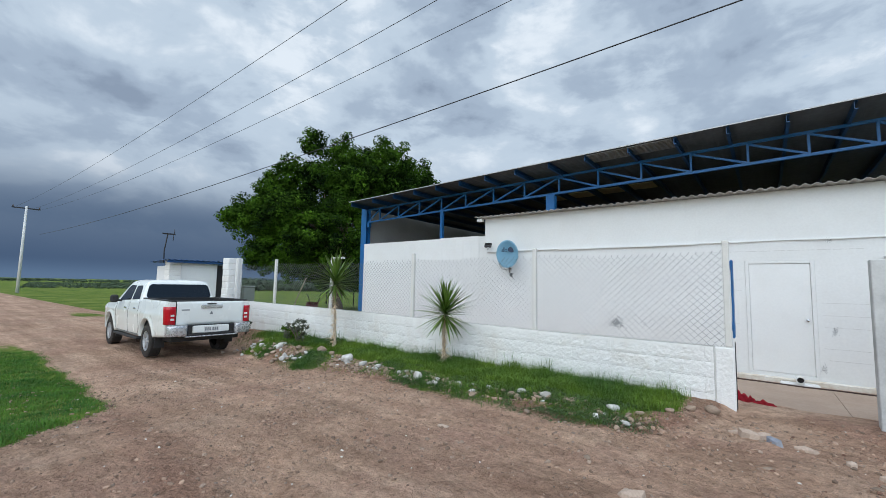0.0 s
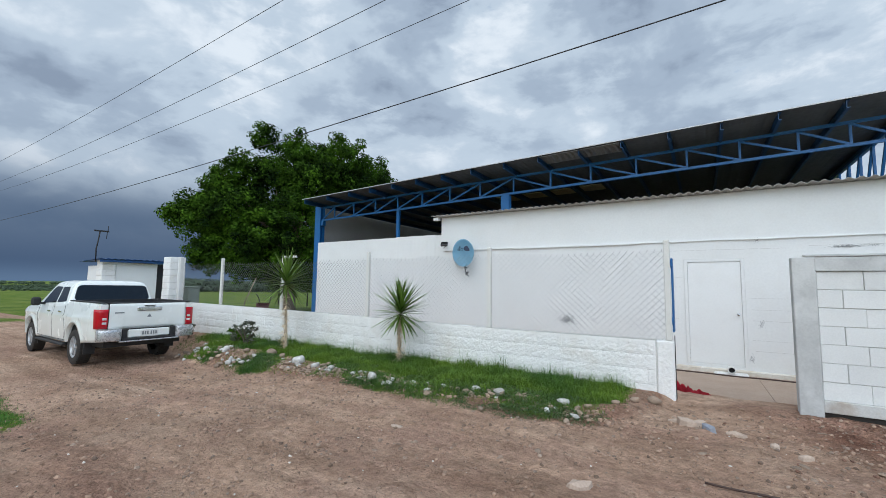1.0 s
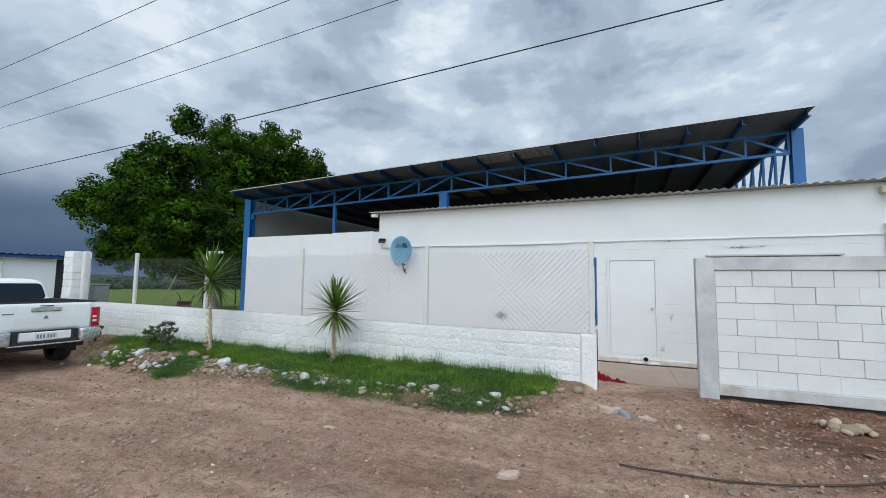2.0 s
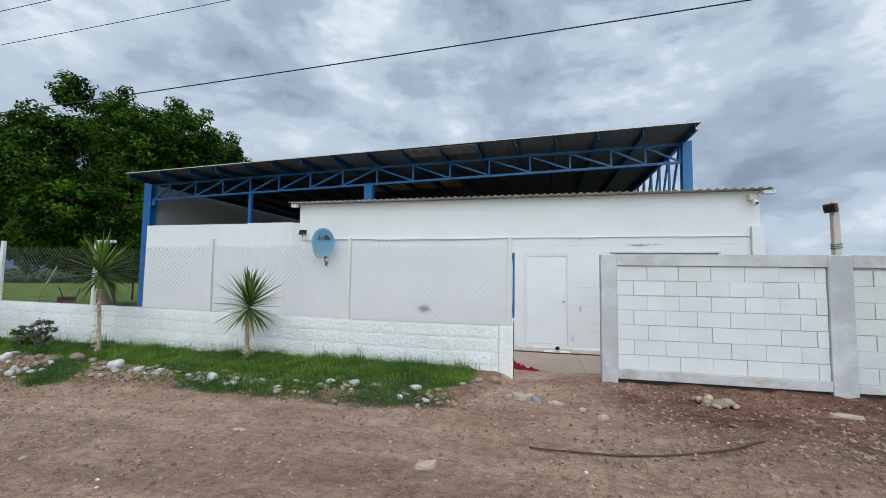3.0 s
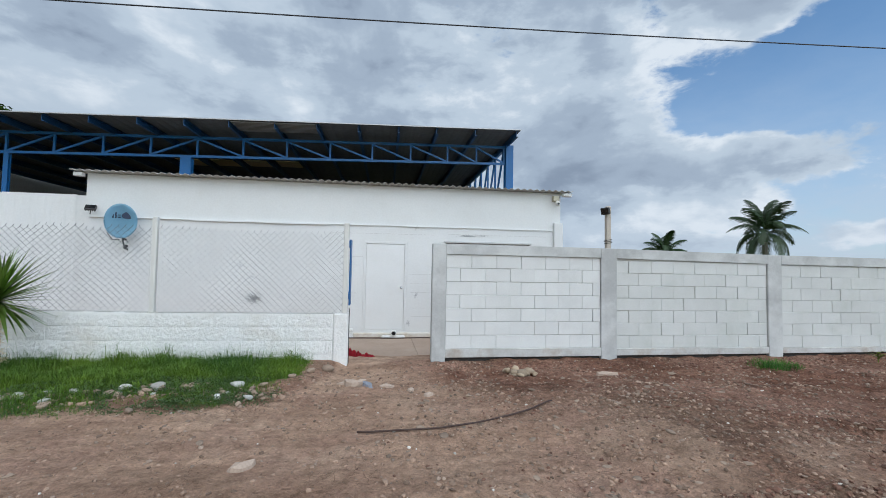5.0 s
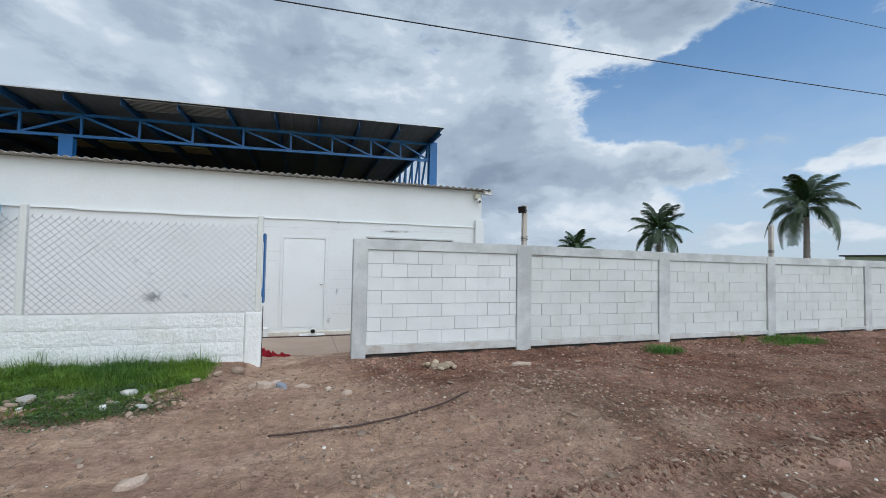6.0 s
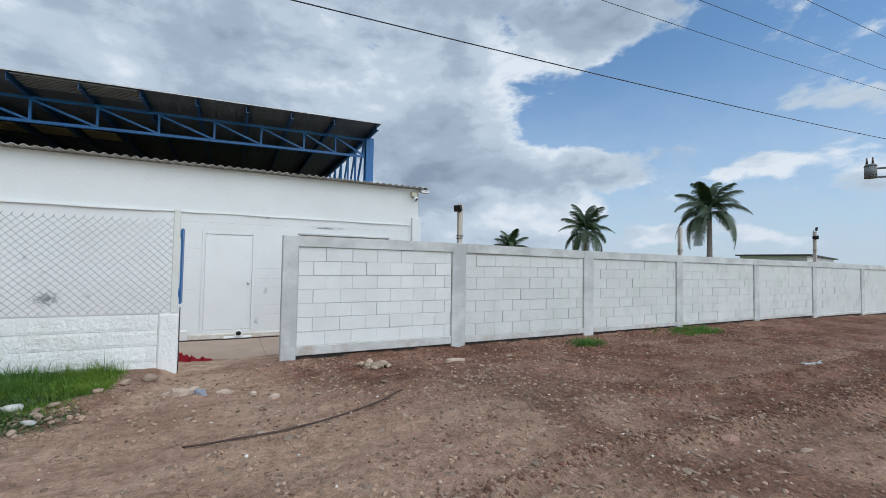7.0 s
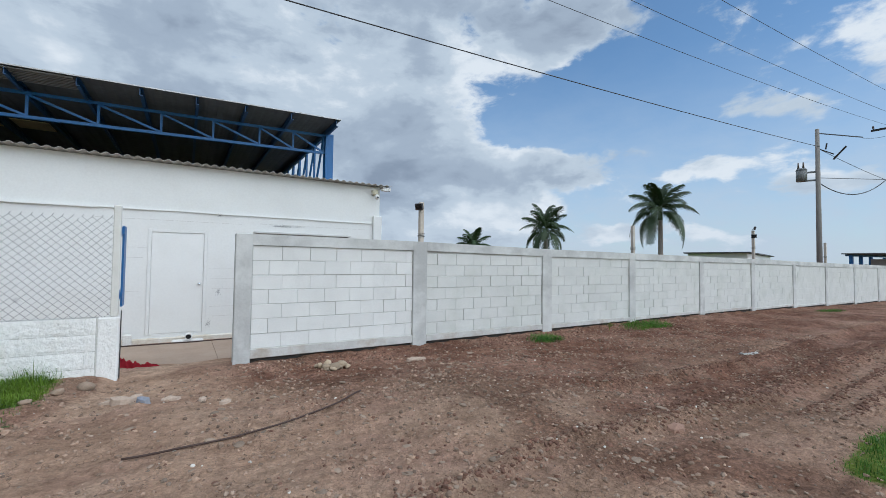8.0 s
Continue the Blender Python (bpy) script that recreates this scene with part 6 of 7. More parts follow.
for x, y, r, w in ((-6.04, 6.85, 0.17, 1), (-5.54, 6.80, 0.12, 1), (-5.15, 6.80, 0.10, 1), (-7.18, 7.11, 0.15, 0), (-6.75, 7.05, 0.13, 0), (-4.18, 6.72, 0.12, 1),
                   (-3.76, 6.62, 0.09, 1), (-2.08, 6.82, 0.11, 1), (-1.27, 6.95, 0.10, 1), (-2.45, 6.9, 0.09, 1), (-3.67, 6.75, 0.09, 0), (-0.97, 6.92, 0.07, 0),
                   (-0.72, 7.25, 0.07, 0), (-2.06, 6.25, 0.07, 0), (-0.55, 7.55, 0.10, 0), (-0.35, 7.75, 0.12, 0), (-4.6, 6.75, 0.07, 1), (-3.2, 6.85, 0.07, 1), (-2.8, 6.8, 0.08, 0)):
    put_stone(x, y, r * (1.12 if w else 0.9), w)
for i in range(70):      # the broken heap along the strip's western end
    t = rng.random()
    put_stone(-7.3 - 3.2 * t + rng.gauss(0, 0.15), 6.75 + 0.35 * t + rng.gauss(0, 0.18), rng.uniform(0.045, 0.12), rng.random() < 0.4)
for i in range(210):      # smaller stones between
    x = rng.uniform(-6.6, -0.9) if i % 3 else rng.uniform(-6.3, -3.4)
    put_stone(x, 6.75 + 0.05 * math.sin(x * 2.1) + rng.gauss(0, 0.10), rng.uniform(0.035, 0.085), rng.random() < 0.2, flat=0.85)
for i in range(26):
    put_stone(rng.gauss(-5.6, 0.45), 6.62 + rng.gauss(0, 0.08), rng.uniform(0.03, 0.06), False)
for x, y, r in ((2.12, 7.50, 0.07), (2.2, 7.42, 0.09), (2.3, 7.46, 0.07), (2.36, 7.40, 0.10), (2.28, 7.55, 0.09), (2.52, 7.42, 0.10), (2.46, 7.36, 0.06), (2.06, 7.55, 0.05), (2.6, 7.36, 0.06), (2.3, 7.33, 0.07), (2.18, 7.36, 0.05)):
    put_stone(2.33 + (x - 2.33) * 0.72, 7.44 + (y - 7.44) * 0.9, r * 1.2, False, "heap_stone", "rounded brown stone in a small heap by the wall", "stone", "heap of stones by the block wall", 0.6)
for x, y, r in ((0.98, 5.52, 0.09), (0.0, 3.9, 0.07), (2.6, 4.2, 0.08), (1.9, 3.2, 0.06), (0.9, 6.4, 0.06), (1.4, 6.5, 0.06), (3.1, 6.9, 0.07), (-2.2, 5.1, 0.06), (3.6, 3.7, 0.08), (0.2, 4.5, 0.05), (2.9, 5.9, 0.07), (4.3, 6.7, 0.07)):
    put_stone(x, y, r, False, "loose_stone", "flat pale stone lying in the dirt track", "stone", "loose stones on the track", 0.05, 0.38)


def build_pebbles(name, label, count, mat, size, seed, dense, spread=2.4, detail=1, power=5):
    r = random.Random(seed)
    bm = bmesh.new()
    bmesh.ops.create_icosphere(bm, subdivisions=detail, radius=1.0)
    base = [v.co.copy() for v in bm.verts]
    tri = [[v.index for v in f.verts] for f in bm.faces]
    bm.free()
    verts, faces = [], []
    n = 0
    while n < count:
        x, y = r.uniform(-9.5, 12.5), 1.8 + 6.3 * r.random() ** 0.9
        if r.random() > dense(x, y):
            continue
        n += 1
        s = size * (0.35 + spread * r.random() ** power)
        m = Euler((r.uniform(-0.4, 0.4), r.uniform(-0.4, 0.4), r.uniform(0, 6.28))).to_matrix() @ Matrix.Diagonal((1, r.uniform(0.5, 0.95), r.uniform(0.4, 0.8)))
        o = Vector((x, y, ground_z(x, y) + s * 0.1))
        b = len(verts)
        for v in base:
            verts.append(o + (m @ (v * (1 + r.uniform(-0.28, 0.22)))) * s)
        faces.extend((b + t[0], b + t[1], b + t[2]) for t in tri)
    return tagged(quick_part(name, verts, faces, mat, None, "stuff"), label, "gravel")


def loose_ground(x, y):
    """How thick loose grit lies: in patches, on the ridges and the mound."""
    if cover_at(x, y) > 0.75:
        return 0.05
    n = rough(x, y, 0.8, 12) + 0.7 * rough(x, y, 2.6, 13)
    k = 0.18 + 0.9 * smooth_step(0.05, 0.55, n) + 0.9 * gravel_at(x, y)
    k *= 0.5 + 0.5 * smooth_step(-0.5, 1.5, x) * (1 - 0.4 * smooth_step(8, 13, x))
    return min(1.0, k + 0.3 * smooth_step(5.6, 6.4, y) * smooth_step(-7.5, -5.0, x) * (1 - smooth_step(-0.5, 0.5, x)))


def ridges(x, y):
    k = 0.0
    if x > 1.2:
        for table, w, d, x0 in RUTS:
            if d > 0:
                k = max(k, math.exp(-((y - lerp_table(table, x)) / (w * 1.3)) ** 2) * smooth_step(x0, x0 + 0.8, x))
    return min(1.0, k + 0.05 * loose_ground(x, y) * smooth_step(0.0, 1.0, x) + 0.35 * smooth_step(7.3, 7.9, y) * smooth_step(1.0, 2.0, x))


PEBBLE = material("pebble", (0.32, 0.220, 0.158), (0.21, 0.138, 0.098), 0.9, scale=6, fine=60, grain=0.12, spread=0.5, island=True)
PEBBLE_PALE = material("pale_pebble", (0.35, 0.262, 0.20), (0.22, 0.16, 0.12), 0.9, scale=9, fine=70, grain=0.12, bump=0.004, spread=0.38, island=True)
PALE_CHIP = material("pale_chip", (0.66, 0.62, 0.56), (0.50, 0.46, 0.41), 0.8, scale=8, spread=0.2, island=True)
CLOD = material("dirt_clod", (0.19, 0.100, 0.069), (0.125, 0.066, 0.045), 0.95, scale=6, fine=60, grain=0.2, spread=0.3, island=True)
build_pebbles("gravel", "scattered grey-brown gravel on the dirt track", 32000, PEBBLE, 0.0088, 5, lambda x, y: 0.15 + loose_ground(x, y), 3.0, 1, 4)
build_pebbles("loose_pebbles", "pale brown pebbles strewn over the turned dirt", 4000, PEBBLE_PALE, 0.0125, 25, lambda x, y: (0.08 + loose_ground(x, y)) * (0.6 + 0.4 * smooth_step(-2.0, 1.0, x)), 1.7, 2, 2.2)
build_pebbles("edging_rubble", "small brown rubble between the edging stones", 1500, PEBBLE, 0.026, 35,
              lambda x, y: 0 if x > -0.7 or x < -9.6 else smooth_step(0.30, 0.0, abs(y - (6.72 if x > -6.8 else 6.80 - 0.10 * (x + 6.8)))), 1.2, 2, 2.0)
build_pebbles("gravel_chips", "few pale chips of stone on the dirt", 900, PALE_CHIP, 0.0080, 15, lambda x, y: 0.3 + 0.5 * loose_ground(x, y), 2.2)
build_pebbles("dirt_clods", "crumbled clods of brown dirt along the wheel ruts", 24000, CLOD, 0.0088, 6, ridges, 3.0)
for i in range(230):
    x, y = rng.uniform(0.6, 5.2) if i % 2 else rng.uniform(-1.5, 6.5), rng.uniform(3.2, 7.6)
    if rng.random() < 0.35 + loose_ground(x, y):
        put_stone(x, y, rng.uniform(0.03, 0.085), False, "loose_stone", "rounded grey-brown stone half sunk in the dirt", "stone", "loose stones on the track", -0.12, 0.45)

# ---- creeping weeds before the stones ----
WEED = material("creeping_weed", (0.050, 0.098, 0.026), (0.085, 0.130, 0.042), 0.8, scale=3, spread=0.35, island=True)


def build_creepers():
    r = random.Random(44)
    verts, faces = [], []
    n = 0
    while n < 46000:
        x, y = r.uniform(-10.4, -0.6), r.uniform(6.0, 7.25)
        k = smooth_step(0.0, 0.35, rough(x, y, 1.1, 21) + 0.5 * rough(x, y, 3.1, 22) + 0.08 + 0.25 * math.exp(-((x + 1.9) / 0.9) ** 2)) * smooth_step(strip_edge(x) - 0.1, strip_edge(x) + 0.25, y)
        if r.random() > k:
            continue
        n += 1
        up = Vector((r.uniform(-0.8, 0.8), r.uniform(-0.8, 0.8), 1)).normalized()
        leaf_data(r, verts, faces, Vector((x, y, ground_z(x, y) + 0.055 * r.random() * k)), up, r.uniform(0.007, 0.017), 0.45)
    return tagged(quick_part("creeping_weeds", verts, faces, WEED, None, "stuff"), "dull green creeping weeds among the edging stones", "weeds")


build_creepers()

# ---- small things by the gateway ----
RED_CLOTH = material("red_cloth", (0.42, 0.014, 0.030), (0.28, 0.010, 0.02), 0.9, scale=9, fine=120, grain=0.15)
HOSE = material("brown_hose", (0.055, 0.030, 0.023), (0.070, 0.042, 0.033), 0.6, scale=5)
BROKEN = material("broken_concrete", (0.50, 0.39, 0.31), (0.38, 0.29, 0.23), 0.95, scale=6, fine=60, grain=0.12, bump=0.006)
PVC = material("white_plastic", (0.78, 0.78, 0.76), None, 0.5)
SLAB = material("dusty_slab", (0.40, 0.30, 0.232), (0.31, 0.23, 0.175), 0.95, scale=1.6, fine=40, grain=0.12, bump=0.004, dirt=(0.44, 0.355, 0.285), dirt_scale=2, dirt_amount=0.5)

slab = empty("paved_slab", "dusty concrete slab before the white door", "paving", kind="structure")
for a, b in ((-0.6, 1.034), (1.040, 4.5)):
    bm = bmesh.new()
    top_s = [bm.verts.new(p) for p in ((a, 9.0, -0.045), (b, 9.0, -0.045), (b, 11.60, -0.115), (a, 11.60, -0.115))]
    low_s = [bm.verts.new((v.co.x, v.co.y, v.co.z - 0.12)) for v in top_s]
    bm.faces.new(top_s)
    for i in range(4):
        j = (i + 1) % 4
        bm.faces.new((top_s[i], low_s[i], low_s[j], top_s[j]))
    part("paving_slab", bm, SLAB, slab)

bm = bmesh.new()
g = [[None] * 25 for _ in range(45)]
for i in range(45):
    for j in range(25):
        u, v = i / 44, j / 24
        # a heap that thins out into one trailing corner
        wide = 0.5 * (1 - u) ** 0.6 + 0.12
        x, y = -0.24 + 0.56 * u + 0.02 * noise.noise(Vector((u * 7, v * 5, 3))), 8.95 + 0.42 * wide * (v - 0.5) - 0.06 * u
        env = math.sin(math.pi * v) ** 0.6 * (0.06 + 0.15 * (1 - u) ** 1.3) * min(1.0, 8 * (1 - u))
        fold = 0.6 + 0.75 * noise.noise(Vector((u * 8, v * 4.5, 1))) + 0.4 * noise.noise(Vector((u * 17, v * 9, 2)))
        g[i][j] = bm.verts.new((x, y, -0.045 + 0.010 + max(env * fold, 0.0)))
for i in range(44):
    for j in range(24):
        bm.faces.new((g[i][j], g[i + 1][j], g[i + 1][j + 1], g[i][j + 1])).smooth = True
bmesh.ops.solidify(bm, geom=bm.faces[:], thickness=0.006)
tagged(part("red_cloth", bm, RED_CLOTH), "crumpled red cloth on the slab behind the wall end", "cloth")


def ground_pipe(name, pts, r, label, lift=0.0):
    bm = bmesh.new()
    fine = []
    for (a, b) in zip(pts, pts[1:]):
        for k in range(8):
            t = k / 8
            fine.append((a[0] + (b[0] - a[0]) * t, a[1] + (b[1] - a[1]) * t))
    fine.append(pts[-1])
    zs = [(ground_z(x, y) if y < 9 else -0.045 - 0.07 * (y - 9.0) / 2.6) for x, y in fine]
    for _ in range(30):      # stiff: it bridges the hollows
        zs = [max(z, (zs[max(i - 1, 0)] + z + zs[min(i + 1, len(zs) - 1)]) / 3) for i, z in enumerate(zs)]
    tube(bm, [(x, y, z + r + lift) for (x, y), z in zip(fine, zs)], r, 8)
    return tagged(part(name, bm, HOSE), label, "hose")


ground_pipe("old_hose", [(0.19, 5.63), (0.55, 5.575), (0.95, 5.60), (1.3, 5.70), (1.62, 5.82), (1.95, 5.95), (2.25, 6.12)], 0.0088, "stiff dark brown hose lying on the dirt", 0.004)
ground_pipe("door_hose", [(-0.5, 11.36), (0.2, 11.33), (0.7, 11.28), (1.2, 11.33), (1.8, 11.30)], 0.012, "dark red-brown hose along the building's foot")

pipe_end = empty("drain_elbow", "white plastic drain pipe end on a mortar base", "pipe", pose(0.64, 11.42, -0.115))
bm = bmesh.new()
box(bm, -0.28, 0.26, -0.09, 0.09, 0.0, 0.055, 0.02)
part("base", bm, PVC, pipe_end, "white mortar base")
bm = bmesh.new()
for i in range(20):
    a0, a1 = 2 * math.pi * i / 20, 2 * math.pi * (i + 1) / 20
    for r0, r1, y0, y1 in ((0.065, 0.065, -0.11, 0.05), (0.065, 0.05, -0.11, -0.11), (0.05, 0.05, -0.11, -0.02)):
        vs = [bm.verts.new((r * math.cos(a), y, 0.115 + r * math.sin(a))) for r, y, a in ((r0, y0, a0), (r0, y0, a1), (r1, y1, a1), (r1, y1, a0))]
        bm.faces.new(vs)
part("pipe", bm, PVC, pipe_end)
# dark disc set in the open pipe as the shade of its inside
bm = bmesh.new()
rod(bm, (0, -0.03, 0.115), (0, -0.02, 0.115), 0.05, n=20)
part("bore", bm, DARK_STEEL, pipe_end)
bm = bmesh.new()
box(bm, -0.42, -0.28, 11.42, 11.56, -0.115, 0.10, 0.02)
tagged(part("white_bucket_block", bm, PVC), "small white plastic block by the wall", "block")


def slab_piece(x, y, w, d, h, turn, label, mat=BROKEN, tilt=0):
    """A snapped flat piece with one straight side and an uneven broken edge."""
    bm = bmesh.new()
    r = random.Random(int(100 * x + 7 * y))
    turn0 = r.uniform(0, 6.28)
    pts = []
    for i in range(7):
        q = turn0 + i * 6.283 / 7 + r.uniform(-0.3, 0.3)
        rad = r.uniform(0.72, 1.15)
        pts.append((w * rad * math.cos(q), d * rad * math.sin(q)))
    lo = [bm.verts.new((p[0], p[1], -0.01)) for p in pts]
    hi = [bm.verts.new((p[0] * r.uniform(0.8, 0.96), p[1] * r.uniform(0.8, 0.96), h * r.uniform(0.45, 0.9))) for p in pts]
    mid = bm.verts.new((0, 0, h * 1.02))
    bm.faces.new(lo[::-1])
    for i in range(7):
        j = (i + 1) % 7
        bm.faces.new((hi[i], hi[j], mid))
        bm.faces.new((lo[i], lo[j], hi[j], hi[i]))
    ob = part("rubble_piece", bm, mat, None, "", "", pose(x, y, ground_z(x, y) - 0.004, tilt, 0, turn))
    return tagged(ob, label, "rubble", "broken pieces by the gateway")


RED_SLAB = material("reddish_slab", (0.34, 0.205, 0.15), (0.25, 0.15, 0.11), 0.95, scale=6, fine=60, grain=0.12, bump=0.006)
BLUE_CHIP = material("blue_glazed_chip", (0.22, 0.245, 0.30), (0.38, 0.37, 0.36), 0.6, scale=12)
for x, y, w, d, h, a in ((0.04, 7.08, 0.13, 0.07, 0.075, -22), (0.46, 6.98, 0.10, 0.06, 0.06, 14), (-0.08, 7.20, 0.09, 0.045, 0.045, 25), (0.15, 7.20, 0.07, 0.05, 0.05, 60), (0.75, 6.75, 0.06, 0.04, 0.05, 70), (0.95, 6.62, 0.065, 0.045, 0.05, 20)):
    slab_piece(x, y, w, d, h, a, "broken flat piece of pale concrete on the dirt")
slab_piece(0.22, 6.93, 0.085, 0.05, 0.06, -40, "broken tile chip with blue glaze on the dirt", BLUE_CHIP)
slab_piece(-0.62, 5.08, 0.105, 0.075, 0.055, 25, "flat pale pinkish stone slab on the track")
slab_piece(3.55, 7.3, 0.17, 0.09, 0.04, 5, "flat pale stone slab near the wall")
slab_piece(4.48, 3.86, 0.12, 0.075, 0.045, 15, "flat reddish slab pushed up beside a wheel rut", RED_SLAB)
slab_piece(-2.6, 5.35, 0.09, 0.05, 0.03, 5, "flat yellowish stone on the track")
bm = bmesh.new()
g = [[bm.verts.new((8.6 + 0.034 * i, 5.02 + 0.10 * j / 5 - 0.012 * i, ground_z(8.6 + 0.034 * i, 5.02 + 0.032 * j) + 0.01 + 0.07 * abs(noise.noise(Vector((i * 0.4, j * 0.5, 2)))))) for j in range(6)] for i in range(11)]
for i in range(10):
    for j in range(5):
        bm.faces.new((g[i][j], g[i + 1][j], g[i + 1][j + 1], g[i][j + 1])).smooth = True
bmesh.ops.solidify(bm, geom=bm.faces[:], thickness=0.006)
tagged(part("plastic_scrap", bm, PVC), "crumpled white plastic scrap on the track", "litter")

# ---- fittings on the building ----
DISH_BLUE = material("pale_blue_dish", (0.30, 0.53, 0.68), (0.27, 0.49, 0.63), 0.5, scale=3, fine=40, grain=0.03)
NAVY = material("navy_print", (0.03, 0.05, 0.10), None, 0.5)
DARK_GREY = material("dark_grey_metal", (0.06, 0.06, 0.065), None, 0.6)


def build_dish(place):
    dish = empty("satellite_dish", "pale blue satellite dish on the building's corner", "satellite dish", place)
    bm = bmesh.new()
    n, m = 36, 7
    a, b = 0.295, 0.365
    curve = lambda r: 0.085 * r * r
    rows = []
    for k in range(m + 1):
        r = k / m
        rows.append([bm.verts.new((a * r * math.cos(t), -curve(r), b * r * math.sin(t))) for t in [2 * math.pi * i / n for i in range(n)]] if k else [bm.verts.new((0, 0, 0))])
    for i in range(n):
        bm.faces.new((rows[0][0], rows[1][i], rows[1][(i + 1) % n])).smooth = True
    for p, q in zip(rows[1:], rows[2:]):
        for i in range(n):
            j = (i + 1) % n
            bm.faces.new((p[i], q[i], q[j], p[j])).smooth = True
    bmesh.ops.solidify(bm, geom=bm.faces[:], thickness=0.012)
    bowl = part("reflector", bm, DISH_BLUE, dish, "pale blue oval reflector")
    bm = bmesh.new()
    for x0, x1, z0, z1 in ((-0.165, -0.140, 0.055, 0.20), (-0.115, -0.090, 0.055, 0.20), (-0.070, -0.018, 0.065, 0.085), (-0.070, -0.018, 0.115, 0.132)):
        box(bm, x0, x1, -0.032, -0.026, z0, z1)
    for k in range(1):
        t = [(0.105 + 0.105 * math.cos(q) * (1 + 0.1 * math.sin(2 * q)), 0.120 + 0.072 * math.sin(q)) for q in [2 * math.pi * i / 24 for i in range(24)]]
        f = [bm.verts.new((x, -0.030, z)) for x, z in t]
        bk = [bm.verts.new((x, -0.018, z)) for x, z in t]
        bm.faces.new(f)
        for i in range(24):
            bm.faces.new((f[i], f[(i + 1) % 24], bk[(i + 1) % 24], bk[i]))
    part("printed_mark", bm, NAVY, bowl, "dark printed mark")
    bm = bmesh.new()
    tube(bm, [(0.0, 0.03, -0.28), (0.05, -0.1, -0.42), (0.15, -0.33, -0.55)], 0.014, 8)
    part("feed_arm", bm, DARK_GREY, dish)
    bm = bmesh.new()
    tube(bm, [(-0.24, -0.05, -0.25), (-0.13, -0.12, -0.40), (-0.02, -0.06, -0.40)], 0.010, 6)
    part("brace", bm, DARK_GREY, dish)
    bm = bmesh.new()
    rod(bm, (0.14, -0.34, -0.57), (0.18, -0.30, -0.50), 0.028, n=10)
    rod(bm, (0.15, -0.34, -0.55), (0.21, -0.36, -0.60), 0.014, n=8)
    part("feed_horn", bm, DARK_GREY, dish)
    bm = bmesh.new()
    tube(bm, [(0, 0.02, 0), (0, 0.10, -0.05), (0, 0.10, -0.38), (0, 0.29, -0.40)], 0.022, 8)
    part("mount", bm, DARK_GREY, dish)
    return dish


build_dish(pose(-5.13, 11.34, 2.39, 4, 0, 14))


def build_floodlight(place, label, s=1.0):
    lamp = empty("floodlight", label, "floodlight", place)
    bm = bmesh.new()
    box(bm, -0.13 * s, 0.13 * s, -0.05 * s, 0.03 * s, -0.10 * s, 0.10 * s, 0.012)
    for i in range(5):
        x = (-0.10 + 0.05 * i) * s
        box(bm, x - 0.006, x + 0.006, 0.031 * s, 0.06 * s, -0.08 * s, 0.08 * s)
    part("housing", bm, DARK_GREY, lamp)
    bm = bmesh.new()
    box(bm, -0.11 * s, 0.11 * s, -0.056 * s, -0.051 * s, -0.08 * s, 0.08 * s)
    part("lens", bm, TINT, lamp)
    bm = bmesh.new()
    tube(bm, [(0, 0.03 * s, -0.02), (0, 0.09 * s, -0.10 * s), (0, 0.10 * s, -0.16 * s)], 0.012 * s, 6)
    part("bracket", bm, DARK_GREY, lamp)
    return lamp


build_floodlight(pose(-5.82, 11.46, 2.66, -50, 0, 20), "small floodlight tilted down at the wall corner", 0.75)

wall_camera = empty("wall_camera", "small white security camera under the eaves", "camera device", pose(4.60, 11.55, 3.25))
bm = bmesh.new()
box(bm, -0.07, 0.07, -0.03, 0.085, -0.02, 0.11, 0.01)
part("base_box", bm, material("cream_box", (0.62, 0.58, 0.45), None, 0.6), wall_camera)
bm = bmesh.new()
bmesh.ops.create_uvsphere(bm, u_segments=14, v_segments=10, radius=0.062, matrix=Matrix.Translation((0.02, -0.07, -0.09)))
rod(bm, (0.02, -0.04, -0.02), (0.02, -0.06, -0.07), 0.03, n=10)
part("dome", bm, PVC, wall_camera)
bm = bmesh.new()
rod(bm, (0.02, -0.128, -0.10), (0.02, -0.138, -0.10), 0.026, n=12)
part("lens", bm, BLACK, wall_camera)

# a steel panel swung open behind the fence's end post
panel = empty("gate_leaf", "narrow blue steel gate leaf swung open behind the post", "gate")
bm = bmesh.new()
box(bm, -0.148, -0.126, 8.42, 8.64, 0.90, 1.94, 0.004)
part("panel", bm, BLUE, panel)
for z in (1.0, 1.8):
    bm = bmesh.new()
    rod(bm, (-0.16, 8.36, z), (-0.16, 8.36, z + 0.12), 0.018, n=8)
    box(bm, -0.17, -0.12, 8.345, 8.43, z + 0.03, z + 0.09)
    part("hinge", bm, BLUE, panel)
bm = bmesh.new()
box(bm, -0.128, -0.118, 8.345, 8.37, -0.12, 0.86)
part("foot_bar", bm, DARK_STEEL, panel)

# wall marks: flaked and scuffed patches on the paint
SCUFF = material("scuffed_plaster", (0.26, 0.27, 0.28), (0.46, 0.46, 0.46), 0.9, scale=14, fine=60, grain=0.2)


